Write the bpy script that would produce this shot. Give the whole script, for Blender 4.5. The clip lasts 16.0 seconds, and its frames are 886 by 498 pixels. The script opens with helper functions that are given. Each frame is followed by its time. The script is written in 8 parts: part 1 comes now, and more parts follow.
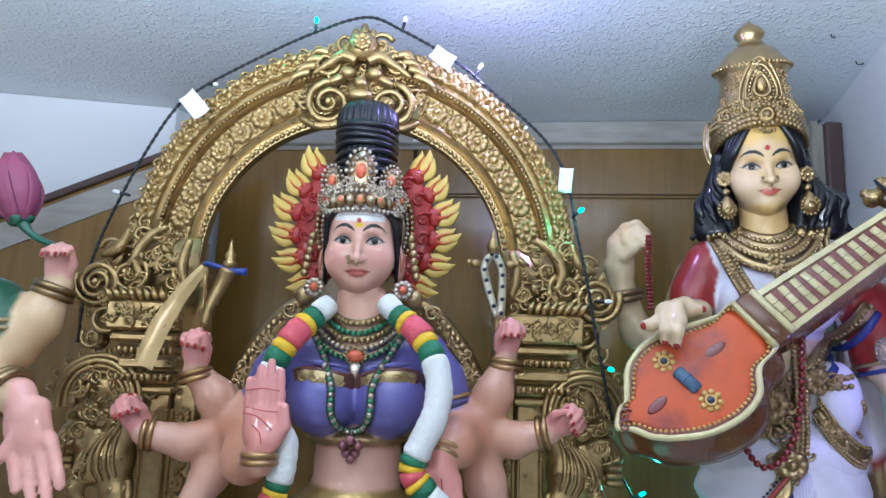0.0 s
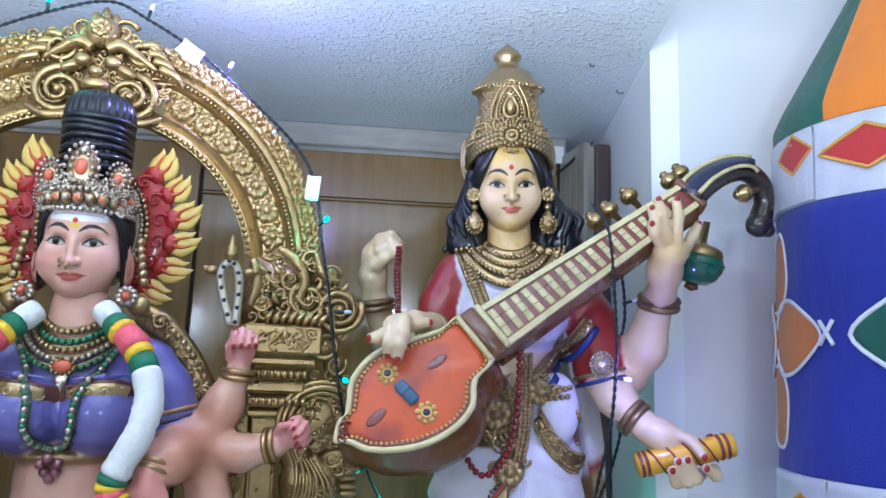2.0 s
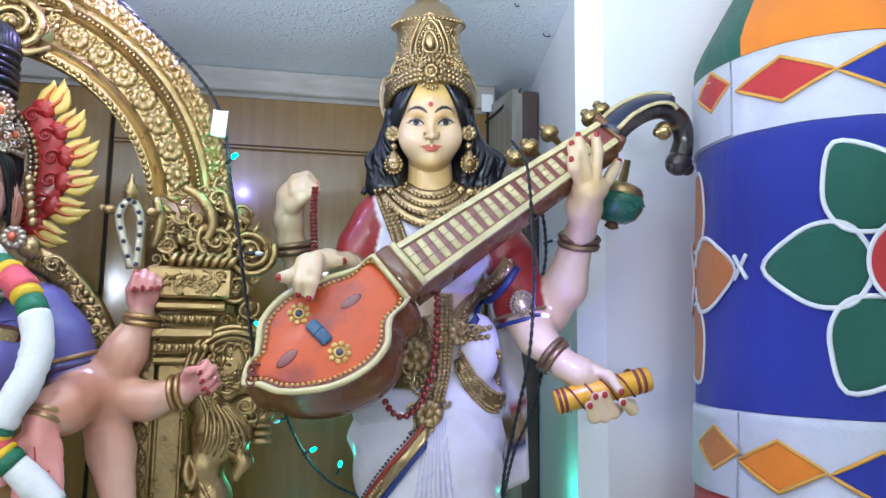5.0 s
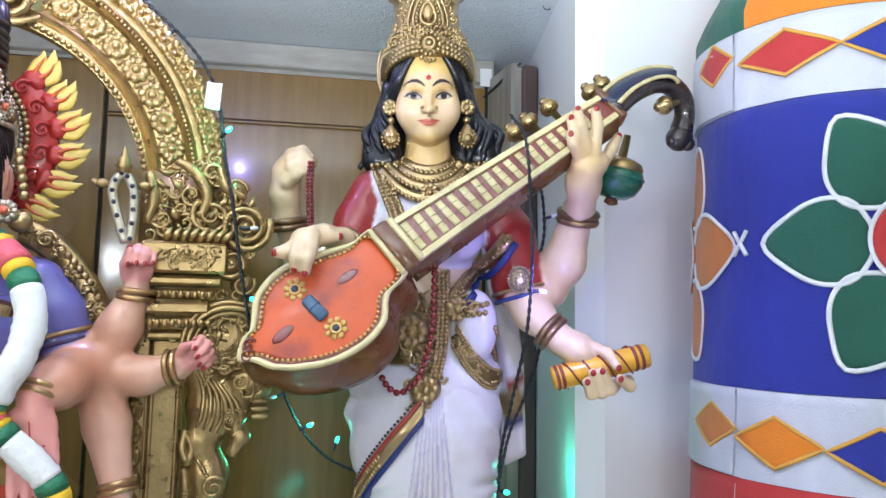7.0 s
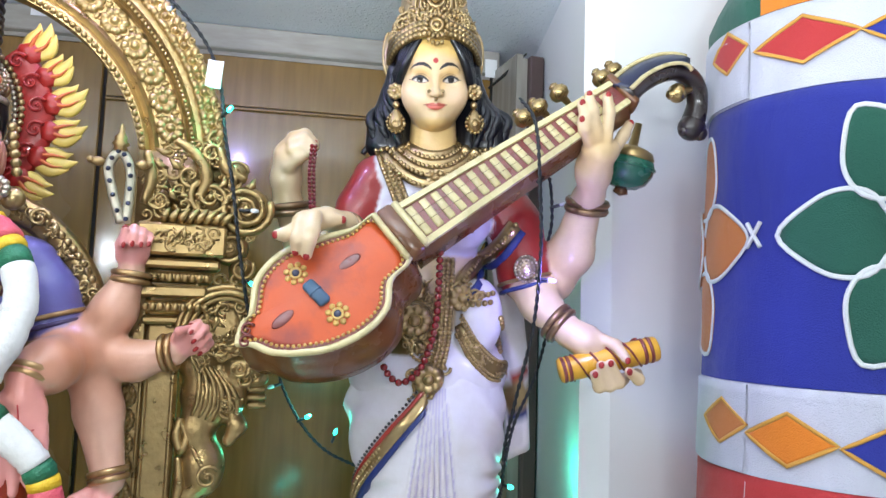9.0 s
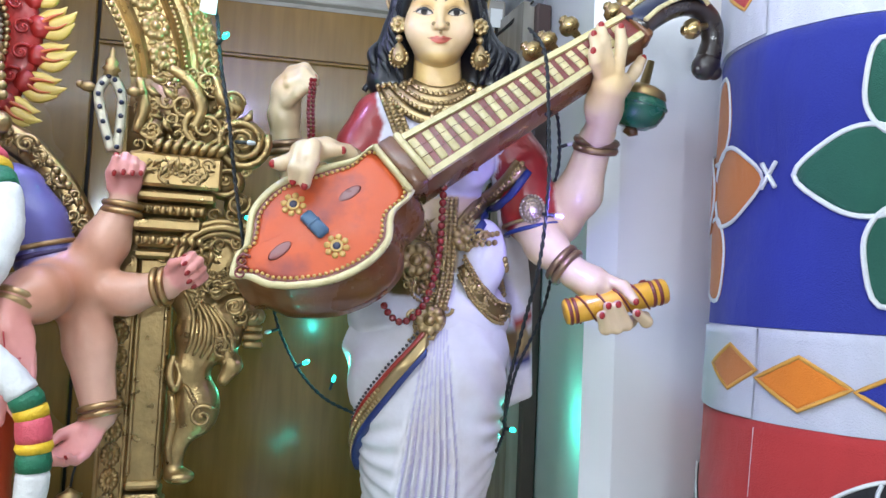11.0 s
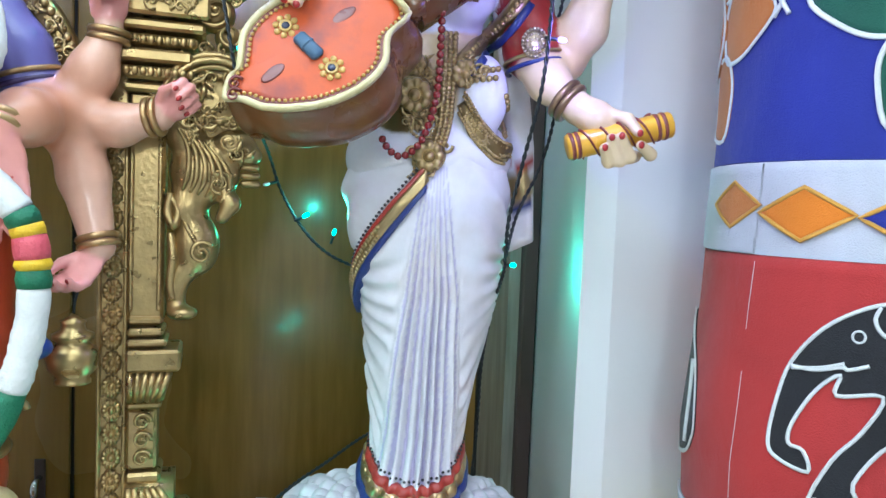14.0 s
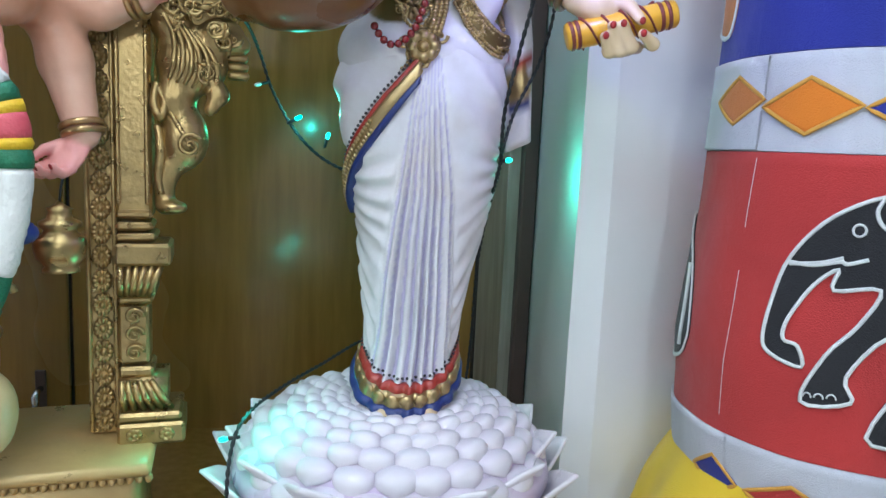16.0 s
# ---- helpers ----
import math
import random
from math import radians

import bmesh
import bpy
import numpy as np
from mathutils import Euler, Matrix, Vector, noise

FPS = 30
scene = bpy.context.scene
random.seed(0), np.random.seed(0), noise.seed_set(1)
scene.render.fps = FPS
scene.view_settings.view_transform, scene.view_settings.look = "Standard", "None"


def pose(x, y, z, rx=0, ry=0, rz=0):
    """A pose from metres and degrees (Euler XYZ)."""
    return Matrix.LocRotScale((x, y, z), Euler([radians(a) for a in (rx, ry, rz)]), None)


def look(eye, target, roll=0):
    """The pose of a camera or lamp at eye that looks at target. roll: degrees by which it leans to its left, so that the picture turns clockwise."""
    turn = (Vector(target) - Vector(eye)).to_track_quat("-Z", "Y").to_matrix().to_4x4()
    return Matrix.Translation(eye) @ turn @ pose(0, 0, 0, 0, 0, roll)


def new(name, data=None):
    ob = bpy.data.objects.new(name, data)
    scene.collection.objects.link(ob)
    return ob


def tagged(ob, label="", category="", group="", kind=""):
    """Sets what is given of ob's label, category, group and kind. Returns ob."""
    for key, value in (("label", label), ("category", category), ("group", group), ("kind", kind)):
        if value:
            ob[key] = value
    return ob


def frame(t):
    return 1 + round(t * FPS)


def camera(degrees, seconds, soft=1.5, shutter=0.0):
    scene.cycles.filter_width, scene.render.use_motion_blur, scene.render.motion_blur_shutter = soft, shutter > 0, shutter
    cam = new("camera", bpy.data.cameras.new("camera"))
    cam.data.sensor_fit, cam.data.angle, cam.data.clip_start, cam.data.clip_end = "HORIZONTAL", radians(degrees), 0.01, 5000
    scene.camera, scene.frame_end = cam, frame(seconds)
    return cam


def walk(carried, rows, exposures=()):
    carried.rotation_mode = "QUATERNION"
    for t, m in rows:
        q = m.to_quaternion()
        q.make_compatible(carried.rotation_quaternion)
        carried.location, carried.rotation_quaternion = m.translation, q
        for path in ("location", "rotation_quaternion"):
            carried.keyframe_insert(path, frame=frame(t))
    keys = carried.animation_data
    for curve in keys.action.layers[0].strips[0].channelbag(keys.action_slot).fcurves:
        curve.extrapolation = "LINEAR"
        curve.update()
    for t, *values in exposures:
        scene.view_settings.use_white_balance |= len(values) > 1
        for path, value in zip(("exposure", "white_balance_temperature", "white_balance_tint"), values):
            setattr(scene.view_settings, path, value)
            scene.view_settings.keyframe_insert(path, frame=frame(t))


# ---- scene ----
from mathutils.geometry import delaunay_2d_cdt

cam = camera(64.0, 16.0)
PATH = [
    (0, (-0.007, 0.0722, 1.6361), (0.0327, 2.0433, 1.9724), 1.97),
    (0.5, (0.043, 0.0722, 1.6505), (0.2218, 2.0348, 1.9911), 1.79),
    (1, (0.0806, 0.0673, 1.657), (0.3414, 2.0205, 1.9988), 2.28),
    (1.5, (0.1321, 0.0584, 1.6639), (0.4743, 1.9993, 2.0045), 2.56),
    (2, (0.1731, 0.0585, 1.6653), (0.6126, 1.9798, 2.0048), 2.15),
    (2.5, (0.202, 0.0563, 1.6674), (0.6971, 1.9651, 2.0013), 1.86),
    (3, (0.2187, 0.0547, 1.6716), (0.7529, 1.9547, 1.9951), 1.65),
    (3.5, (0.2172, 0.0445, 1.6657), (0.7942, 1.9334, 1.9808), 1.22),
    (4, (0.2184, 0.0401, 1.662), (0.8131, 1.925, 1.9678), 1.03),
    (4.5, (0.2215, 0.0632, 1.6509), (0.8177, 1.9509, 1.9359), 0.92),
    (5, (0.2246, 0.0862, 1.6285), (0.8229, 1.9781, 1.8788), 0.92),
    (5.2, (0.2375, 0.1001, 1.6187), (0.8339, 1.996, 1.842), 0.94),
    (7.5, (0.2274, 0.0959, 1.6314), (0.836, 1.992, 1.8171), 1.08),
    (8, (0.2302, 0.1075, 1.6346), (0.8358, 2.0046, 1.8202), 1.3),
    (8.5, (0.2262, 0.1195, 1.623), (0.8364, 2.0147, 1.8128), 1.67),
    (11, (0.2371, 0.1691, 1.5568), (0.8571, 2.0668, 1.6768), 2.63),
    (11.5, (0.2368, 0.1723, 1.537), (0.8524, 2.0732, 1.6256), 2.66),
    (12, (0.2486, 0.1619, 1.5271), (0.8668, 2.063, 1.5864), 2.55),
    (12.5, (0.2481, 0.1579, 1.5081), (0.8727, 2.0578, 1.528), 2.53),
    (13, (0.2509, 0.1674, 1.4876), (0.8729, 2.0681, 1.4676), 2.45),
    (13.5, (0.2564, 0.1735, 1.4697), (0.8734, 2.0747, 1.4006), 2.38),
    (14, (0.2515, 0.1825, 1.4454), (0.8726, 2.08, 1.3271), 2.26),
    (14.5, (0.2505, 0.1784, 1.4334), (0.8741, 2.0728, 1.2834), 2.35),
    (15, (0.2648, 0.1811, 1.4178), (0.8788, 2.0751, 1.2281), 2.31),
    (15.5, (0.2735, 0.1853, 1.3988), (0.886, 2.0758, 1.1733), 2.42),
    (16, (0.2691, 0.1896, 1.3788), (0.8851, 2.0719, 1.1003), 2.6),
]
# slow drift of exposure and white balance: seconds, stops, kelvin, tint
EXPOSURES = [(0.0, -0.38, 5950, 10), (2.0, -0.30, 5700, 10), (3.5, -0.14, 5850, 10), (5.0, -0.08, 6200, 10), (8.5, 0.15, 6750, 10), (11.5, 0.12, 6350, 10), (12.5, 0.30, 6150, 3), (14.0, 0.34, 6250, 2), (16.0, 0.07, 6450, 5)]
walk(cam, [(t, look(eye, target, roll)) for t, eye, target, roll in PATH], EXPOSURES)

# ---- world and light ----
world = bpy.data.worlds.new("world")
scene.world = world
world.use_nodes = True
world.node_tree.nodes["Background"].inputs[0].default_value = (0.75, 0.85, 1.0, 1)
world.node_tree.nodes["Background"].inputs[1].default_value = 0.05


def area_lamp(name, at, target, sx, sy, watts, colour, spread=180):
    data = bpy.data.lights.new(name, "AREA")
    data.shape, data.size, data.size_y = "RECTANGLE", sx, sy
    data.energy, data.color, data.spread = watts, colour, radians(spread)
    ob = new(name, data)
    ob.matrix_world = look(at, target)
    return ob


def point_lamp(name, at, watts, colour, radius=0.006):
    data = bpy.data.lights.new(name, "POINT")
    data.energy, data.color, data.shadow_soft_size = watts, colour, radius
    ob = new(name, data)
    ob.location = at
    return ob


# unseen fills, added: two uplights before the niche for its ceiling, two overhead
area_lamp("added_fill", (-0.70, 0.20, 1.88), (-0.70, 0.28, 2.9), 1.2, 0.08, 37, (0.80, 0.90, 1.0))
area_lamp("added_fill", (0.16, 0.22, 1.90), (0.16, 0.32, 2.9), 0.9, 0.08, 40, (0.80, 0.90, 1.0))
area_lamp("added_fill", (-0.3, -0.35, 2.84), (-0.3, -0.34, 0.0), 1.2, 0.06, 8, (0.78, 0.89, 1.0), 150)
area_lamp("added_fill", (0.1, -1.3, 2.84), (0.1, -1.29, 0.0), 1.2, 0.06, 7, (0.78, 0.89, 1.0), 150)
# unseen key lamp opposite the shrine, and a weak one east of it
area_lamp("unseen_light", (0.02, -1.9, 2.05), (0.3, 1.2, 1.5), 0.18, 0.18, 11, (0.86, 0.93, 1.0))
area_lamp("unseen_light", (0.70, -1.5, 2.10), (0.3, 1.2, 1.5), 0.18, 0.18, 2, (0.86, 0.93, 1.0))
# added fill that brightens the pier behind the drum
area_lamp("unseen_light", (-1.40, -1.1, 1.95), (0.6, 1.2, 1.4), 0.18, 0.18, 11, (0.86, 0.93, 1.0))


# ---- materials ----
def shader(name):
    m = bpy.data.materials.new(name)
    m.use_nodes = True
    return m, m.node_tree, m.node_tree.nodes["Principled BSDF"]


def noise_node(nt, scale, detail=5, stretch=(1, 1, 1), kind="Object"):
    tc = nt.nodes.new("ShaderNodeTexCoord")
    mp = nt.nodes.new("ShaderNodeMapping")
    mp.inputs["Scale"].default_value = stretch
    n = nt.nodes.new("ShaderNodeTexNoise")
    n.inputs["Scale"].default_value, n.inputs["Detail"].default_value = scale, detail
    nt.links.new(tc.outputs[kind], mp.inputs["Vector"])
    nt.links.new(mp.outputs["Vector"], n.inputs["Vector"])
    return n


def blend(nt, fac, a, b, mode="MIX"):
    x = nt.nodes.new("ShaderNodeMix")
    x.data_type, x.blend_type = "RGBA", mode
    for slot, value in ((0, fac), (6, a), (7, b)):
        if isinstance(value, (tuple, list)):
            x.inputs[slot].default_value = (*value[:3], 1)
        elif isinstance(value, (int, float)):
            x.inputs[slot].default_value = value
        else:
            nt.links.new(value, x.inputs[slot])
    return x.outputs[2]


def span(nt, value, lo, hi, to0=0.0, to1=1.0):
    r = nt.nodes.new("ShaderNodeMapRange")
    nt.links.new(value, r.inputs[0])
    for i, x in enumerate((lo, hi, to0, to1)):
        r.inputs[i + 1].default_value = x
    return r.outputs[0]


def bump(nt, b, height, strength, distance=0.002):
    bp = nt.nodes.new("ShaderNodeBump")
    bp.inputs["Strength"].default_value, bp.inputs["Distance"].default_value = strength, distance
    nt.links.new(height, bp.inputs["Height"])
    nt.links.new(bp.outputs["Normal"], b.inputs["Normal"])


def mat(name, colour, rough=0.5, metal=0.0, vary=0.15, scale=30.0, relief=0.0, relief_scale=200.0, coat=0.0, emit=0.0, stretch=(1, 1, 1)):
    m, nt, b = shader(name)
    b.inputs["Metallic"].default_value = metal
    b.inputs["Coat Weight"].default_value, b.inputs["Coat Roughness"].default_value = coat, 0.12
    n1 = noise_node(nt, scale, 6, stretch)
    n0 = noise_node(nt, scale * 0.13, 3, stretch)
    dark, lite = [c * (1 - vary) for c in colour], [min(1, c * (1 + vary)) for c in colour]
    c = blend(nt, n1.outputs["Fac"], dark, lite)
    c = blend(nt, span(nt, n0.outputs["Fac"], 0.35, 0.7, 0, vary), c, [x * 0.55 for x in colour])
    nt.links.new(c, b.inputs["Base Color"])
    nt.links.new(span(nt, n1.outputs["Fac"], 0.3, 0.7, max(0.03, rough - 0.08), rough + 0.08), b.inputs["Roughness"])
    if relief:
        bump(nt, b, noise_node(nt, relief_scale, 3, stretch).outputs["Fac"], relief)
    if emit:
        b.inputs["Emission Color"].default_value = (*colour, 1)
        b.inputs["Emission Strength"].default_value = emit
    return m


def paint_material():
    """Enamel on cast figures: the pigment is stored with the mesh, its alpha says where the paint is gold bronze."""
    m, nt, b = shader("statue_enamel")
    at = nt.nodes.new("ShaderNodeAttribute")
    at.attribute_name = "paint"
    n1 = noise_node(nt, 45, 6)
    n2 = noise_node(nt, 9, 4)
    c = blend(nt, span(nt, n1.outputs["Fac"], 0.3, 0.75, 0, 0.16), at.outputs["Color"], blend(nt, 1.0, at.outputs["Color"], (0.42, 0.34, 0.27), "MULTIPLY"))
    c = blend(nt, span(nt, n2.outputs["Fac"], 0.48, 0.72, 0, 0.30), c, blend(nt, 1.0, c, (0.80, 0.62, 0.42), "MULTIPLY"))
    nt.links.new(c, b.inputs["Base Color"])
    nt.links.new(span(nt, at.outputs["Alpha"], 0, 1, 0.0, 0.85), b.inputs["Metallic"])
    nt.links.new(span(nt, at.outputs["Alpha"], 0, 1, 0.36, 0.28), b.inputs["Roughness"])
    b.inputs["Coat Weight"].default_value, b.inputs["Coat Roughness"].default_value = 0.42, 0.10
    b.inputs["Specular IOR Level"].default_value = 0.30
    bump(nt, b, noise_node(nt, 130, 4).outputs["Fac"], 0.30, 0.0015)
    return m


def ceiling_material():
    m, nt, b = shader("stippled_plaster")
    n2, n3 = noise_node(nt, 150, 3), noise_node(nt, 2.2, 3)
    n1 = noise_node(nt, 105, 2)
    c = blend(nt, span(nt, n3.outputs["Fac"], 0.3, 0.7), (0.79, 0.83, 0.88), (0.85, 0.88, 0.92))
    nt.links.new(c, b.inputs["Base Color"])
    b.inputs["Roughness"].default_value = 0.55
    mix = nt.nodes.new("ShaderNodeMath")
    mix.operation = "ADD"
    nt.links.new(span(nt, n1.outputs["Fac"], 0.52, 0.70, 0.0, 1.0), mix.inputs[0])
    nt.links.new(span(nt, n2.outputs["Fac"], 0.4, 0.7, 0, 0.35), mix.inputs[1])
    bump(nt, b, mix.outputs[0], 0.8, 0.0028)
    return m


def wood_material(name, dark, lite, rough=0.22, coat=0.6, stretch=(14, 14, 1.2)):
    m, nt, b = shader(name)
    n1, n2, n3 = noise_node(nt, 3.5, 8, stretch), noise_node(nt, 1.6, 3), noise_node(nt, 11, 6, stretch)
    c = blend(nt, span(nt, n1.outputs["Fac"], 0.3, 0.72), dark, lite)
    c = blend(nt, span(nt, n3.outputs["Fac"], 0.45, 0.75, 0, 0.16), c, [x * 0.6 for x in dark])
    c = blend(nt, span(nt, n2.outputs["Fac"], 0.4, 0.7, 0, 0.35), c, [x * 0.8 for x in lite])
    nt.links.new(c, b.inputs["Base Color"])
    nt.links.new(span(nt, n2.outputs["Fac"], 0.3, 0.7, rough - 0.05, rough + 0.1), b.inputs["Roughness"])
    b.inputs["Coat Weight"].default_value, b.inputs["Coat Roughness"].default_value = coat, 0.1
    bump(nt, b, n1.outputs["Fac"], 0.06, 0.001)
    return m


def cloth_material(name, colour):
    m, nt, b = shader(name)
    tc = nt.nodes.new("ShaderNodeTexCoord")
    n1, n2 = noise_node(nt, 7, 4, (1, 1, 0.55)), noise_node(nt, 500, 2)
    n1.inputs["Distortion"].default_value = 0.8
    c = blend(nt, span(nt, n1.outputs["Fac"], 0.3, 0.7), [x * 0.86 for x in colour], [min(1, x * 1.1) for x in colour])
    nt.links.new(c, b.inputs["Base Color"])
    b.inputs["Roughness"].default_value = 0.85
    b.inputs["Sheen Weight"].default_value = 0.15
    mix = nt.nodes.new("ShaderNodeMath")
    mix.operation = "MULTIPLY_ADD"
    nt.links.new(n1.outputs["Fac"], mix.inputs[0])
    mix.inputs[1].default_value = 6.0
    nt.links.new(n2.outputs["Fac"], mix.inputs[2])
    bump(nt, b, mix.outputs[0], 0.55, 0.0030)
    return m


def orange_material():
    m, nt, b = shader("orange_enamel")
    n1, n2 = noise_node(nt, 30, 6), noise_node(nt, 16, 4)
    c = blend(nt, n1.outputs["Fac"], (0.52, 0.074, 0.015), (0.63, 0.100, 0.019))
    c = blend(nt, span(nt, n2.outputs["Fac"], 0.50, 0.68, 0, 0.85), c, (0.26, 0.045, 0.035))
    nt.links.new(c, b.inputs["Base Color"])
    nt.links.new(span(nt, n1.outputs["Fac"], 0.3, 0.7, 0.42, 0.60), b.inputs["Roughness"])
    b.inputs["Coat Weight"].default_value = 0.06
    bump(nt, b, noise_node(nt, 110, 4).outputs["Fac"], 0.2, 0.001)
    return m


def lotus_material():
    """White enamel with lilac sprayed into the roots of the petals."""
    m, nt, b = shader("lotus_enamel")
    n1, n2 = noise_node(nt, 26, 5), noise_node(nt, 7, 3)
    tc = nt.nodes.new("ShaderNodeTexCoord")
    sep = nt.nodes.new("ShaderNodeSeparateXYZ")
    nt.links.new(tc.outputs["Object"], sep.inputs[0])
    c = blend(nt, span(nt, n2.outputs["Fac"], 0.36, 0.64, 0.1, 1.0), (0.66, 0.62, 0.68), (0.50, 0.38, 0.56))
    c = blend(nt, span(nt, sep.outputs["Y"], 0.028, 0.066), c, (0.71, 0.67, 0.71))
    c = blend(nt, span(nt, n1.outputs["Fac"], 0.5, 0.85, 0, 0.3), c, (0.64, 0.58, 0.62))
    nt.links.new(c, b.inputs["Base Color"])
    nt.links.new(span(nt, n1.outputs["Fac"], 0.3, 0.7, 0.24, 0.42), b.inputs["Roughness"])
    b.inputs["Coat Weight"].default_value, b.inputs["Coat Roughness"].default_value = 0.3, 0.15
    bump(nt, b, noise_node(nt, 70, 4).outputs["Fac"], 0.25, 0.002)
    return m


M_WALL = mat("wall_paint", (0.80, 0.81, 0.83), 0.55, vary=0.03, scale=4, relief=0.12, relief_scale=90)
# grey picked for the unseen walls, to set how much light bounces
M_ROOM = mat("unseen_room_paint", (0.66, 0.67, 0.68), 0.6, vary=0.05, scale=4, relief=0.1, relief_scale=90)
M_CEIL = ceiling_material()
M_WOOD = wood_material("varnished_wood", (0.215, 0.112, 0.022), (0.290, 0.160, 0.036), 0.20, 0.5)
M_WOOD_FRAME = wood_material("varnished_frame_wood", (0.34, 0.31, 0.265), (0.46, 0.43, 0.385), 0.14, 0.9, (2, 14, 14))
M_WOOD_GREY = wood_material("weathered_frame_wood", (0.20, 0.18, 0.145), (0.40, 0.37, 0.31), 0.32, 0.4)
M_STRIP = mat("brown_paint", (0.10, 0.062, 0.055), 0.45, vary=0.2, scale=12)
M_DARK = mat("dark_gap", (0.015, 0.012, 0.010), 0.7, vary=0.2)
M_FLOOR = mat("floor_tile", (0.74, 0.74, 0.74), 0.25, vary=0.15, scale=6)
M_PAINT = paint_material()
M_GOLD = mat("antique_gold_paint", (0.43, 0.300, 0.130), 0.33, 0.85, vary=0.40, scale=55, relief=0.4, relief_scale=150)
M_GOLD_PALE = mat("pale_gold_paint", (0.58, 0.40, 0.17), 0.34, 0.35, vary=0.18, scale=25, relief=0.25, relief_scale=120, coat=0.3)
M_BRASS = mat("old_brass", (0.42, 0.30, 0.13), 0.3, 0.9, vary=0.3, scale=30)
M_LOTUS = lotus_material()
M_CREAM = mat("cream_enamel", (0.62, 0.53, 0.27), 0.30, vary=0.22, scale=40, relief=0.3, coat=0.3)
M_ORANGE = orange_material()
M_VBROWN = mat("brown_enamel", (0.150, 0.058, 0.018), 0.28, vary=0.3, scale=14, relief=0.2, coat=0.5)
M_VDARK = mat("black_brown_enamel", (0.022, 0.014, 0.012), 0.3, vary=0.3, scale=20, coat=0.4)
M_NAVY = mat("navy_enamel", (0.012, 0.018, 0.055), 0.35, vary=0.2, coat=0.3)
M_GREEN = mat("green_enamel", (0.012, 0.13, 0.075), 0.28, vary=0.3, scale=25, coat=0.5)
M_STEEL = mat("steel_blue_enamel", (0.06, 0.13, 0.22), 0.4, vary=0.25, scale=60)
M_MAROON = mat("maroon_enamel", (0.19, 0.032, 0.026), 0.35, vary=0.2, coat=0.3)
M_BEAD = mat("dark_red_beads", (0.20, 0.008, 0.012), 0.12, vary=0.15, coat=0.8)
M_STUD = mat("dull_yellow_enamel", (0.60, 0.37, 0.10), 0.33, vary=0.2, scale=40, coat=0.3)
M_YELLOW = mat("yellow_enamel", (0.72, 0.38, 0.03), 0.33, vary=0.12, scale=30, coat=0.3)
M_CABLE = mat("black_cable", (0.008, 0.011, 0.014), 0.5, vary=0.2)
M_TAPE = mat("white_tape", (0.80, 0.80, 0.78), 0.5, vary=0.05)
M_PLASTIC = mat("clear_plastic", (0.65, 0.68, 0.68), 0.2, vary=0.05)
M_LED = mat("lit_green_led", (0.02, 0.95, 0.68), 0.3, emit=4.5)
M_LED_BLUE = mat("lit_violet_led", (0.45, 0.38, 1.0), 0.3, emit=1.6)
C_BLUE = cloth_material("blue_cotton", (0.014, 0.025, 0.255))
C_WHITE = cloth_material("white_cotton", (0.521, 0.530, 0.595))
C_RED = cloth_material("red_cotton", (0.46, 0.030, 0.030))
C_ORANGE = cloth_material("orange_cotton", (0.697, 0.197, 0.012))
C_RUST = cloth_material("rust_orange_cotton", (0.52, 0.17, 0.04))
C_GREEN = cloth_material("green_cotton", (0.010, 0.095, 0.060))
C_YELLOW = cloth_material("yellow_cotton", (0.78, 0.52, 0.03))
C_GOLD = cloth_material("golden_braid", (0.62, 0.31, 0.05))
C_BLACK = cloth_material("black_cotton", (0.012, 0.012, 0.016))
C_PIPING = cloth_material("white_braid", (0.72, 0.74, 0.74))


# ---- building helpers ----
def unit(v):
    v = np.asarray(v, float)
    return v / max(1e-9, np.linalg.norm(v))


def smooth_path(points, per=8, closed=False):
    """A smooth curve through the given points."""
    p = np.asarray(points, float)
    q = np.vstack([p[-1:], p, p[:2]]) if closed else np.vstack([2 * p[:1] - p[1:2], p, 2 * p[-1:] - p[-2:-1]])
    out = []
    for i in range(1, len(q) - 2):
        a, b, c, d = q[i - 1 : i + 3]
        for t in np.linspace(0, 1, per, endpoint=False):
            out.append(0.5 * (2 * b + (c - a) * t + (2 * a - 5 * b + 4 * c - d) * t * t + (3 * b - a - 3 * c + d) * t**3))
    if not closed:
        out.append(q[-2])
    return np.array(out)


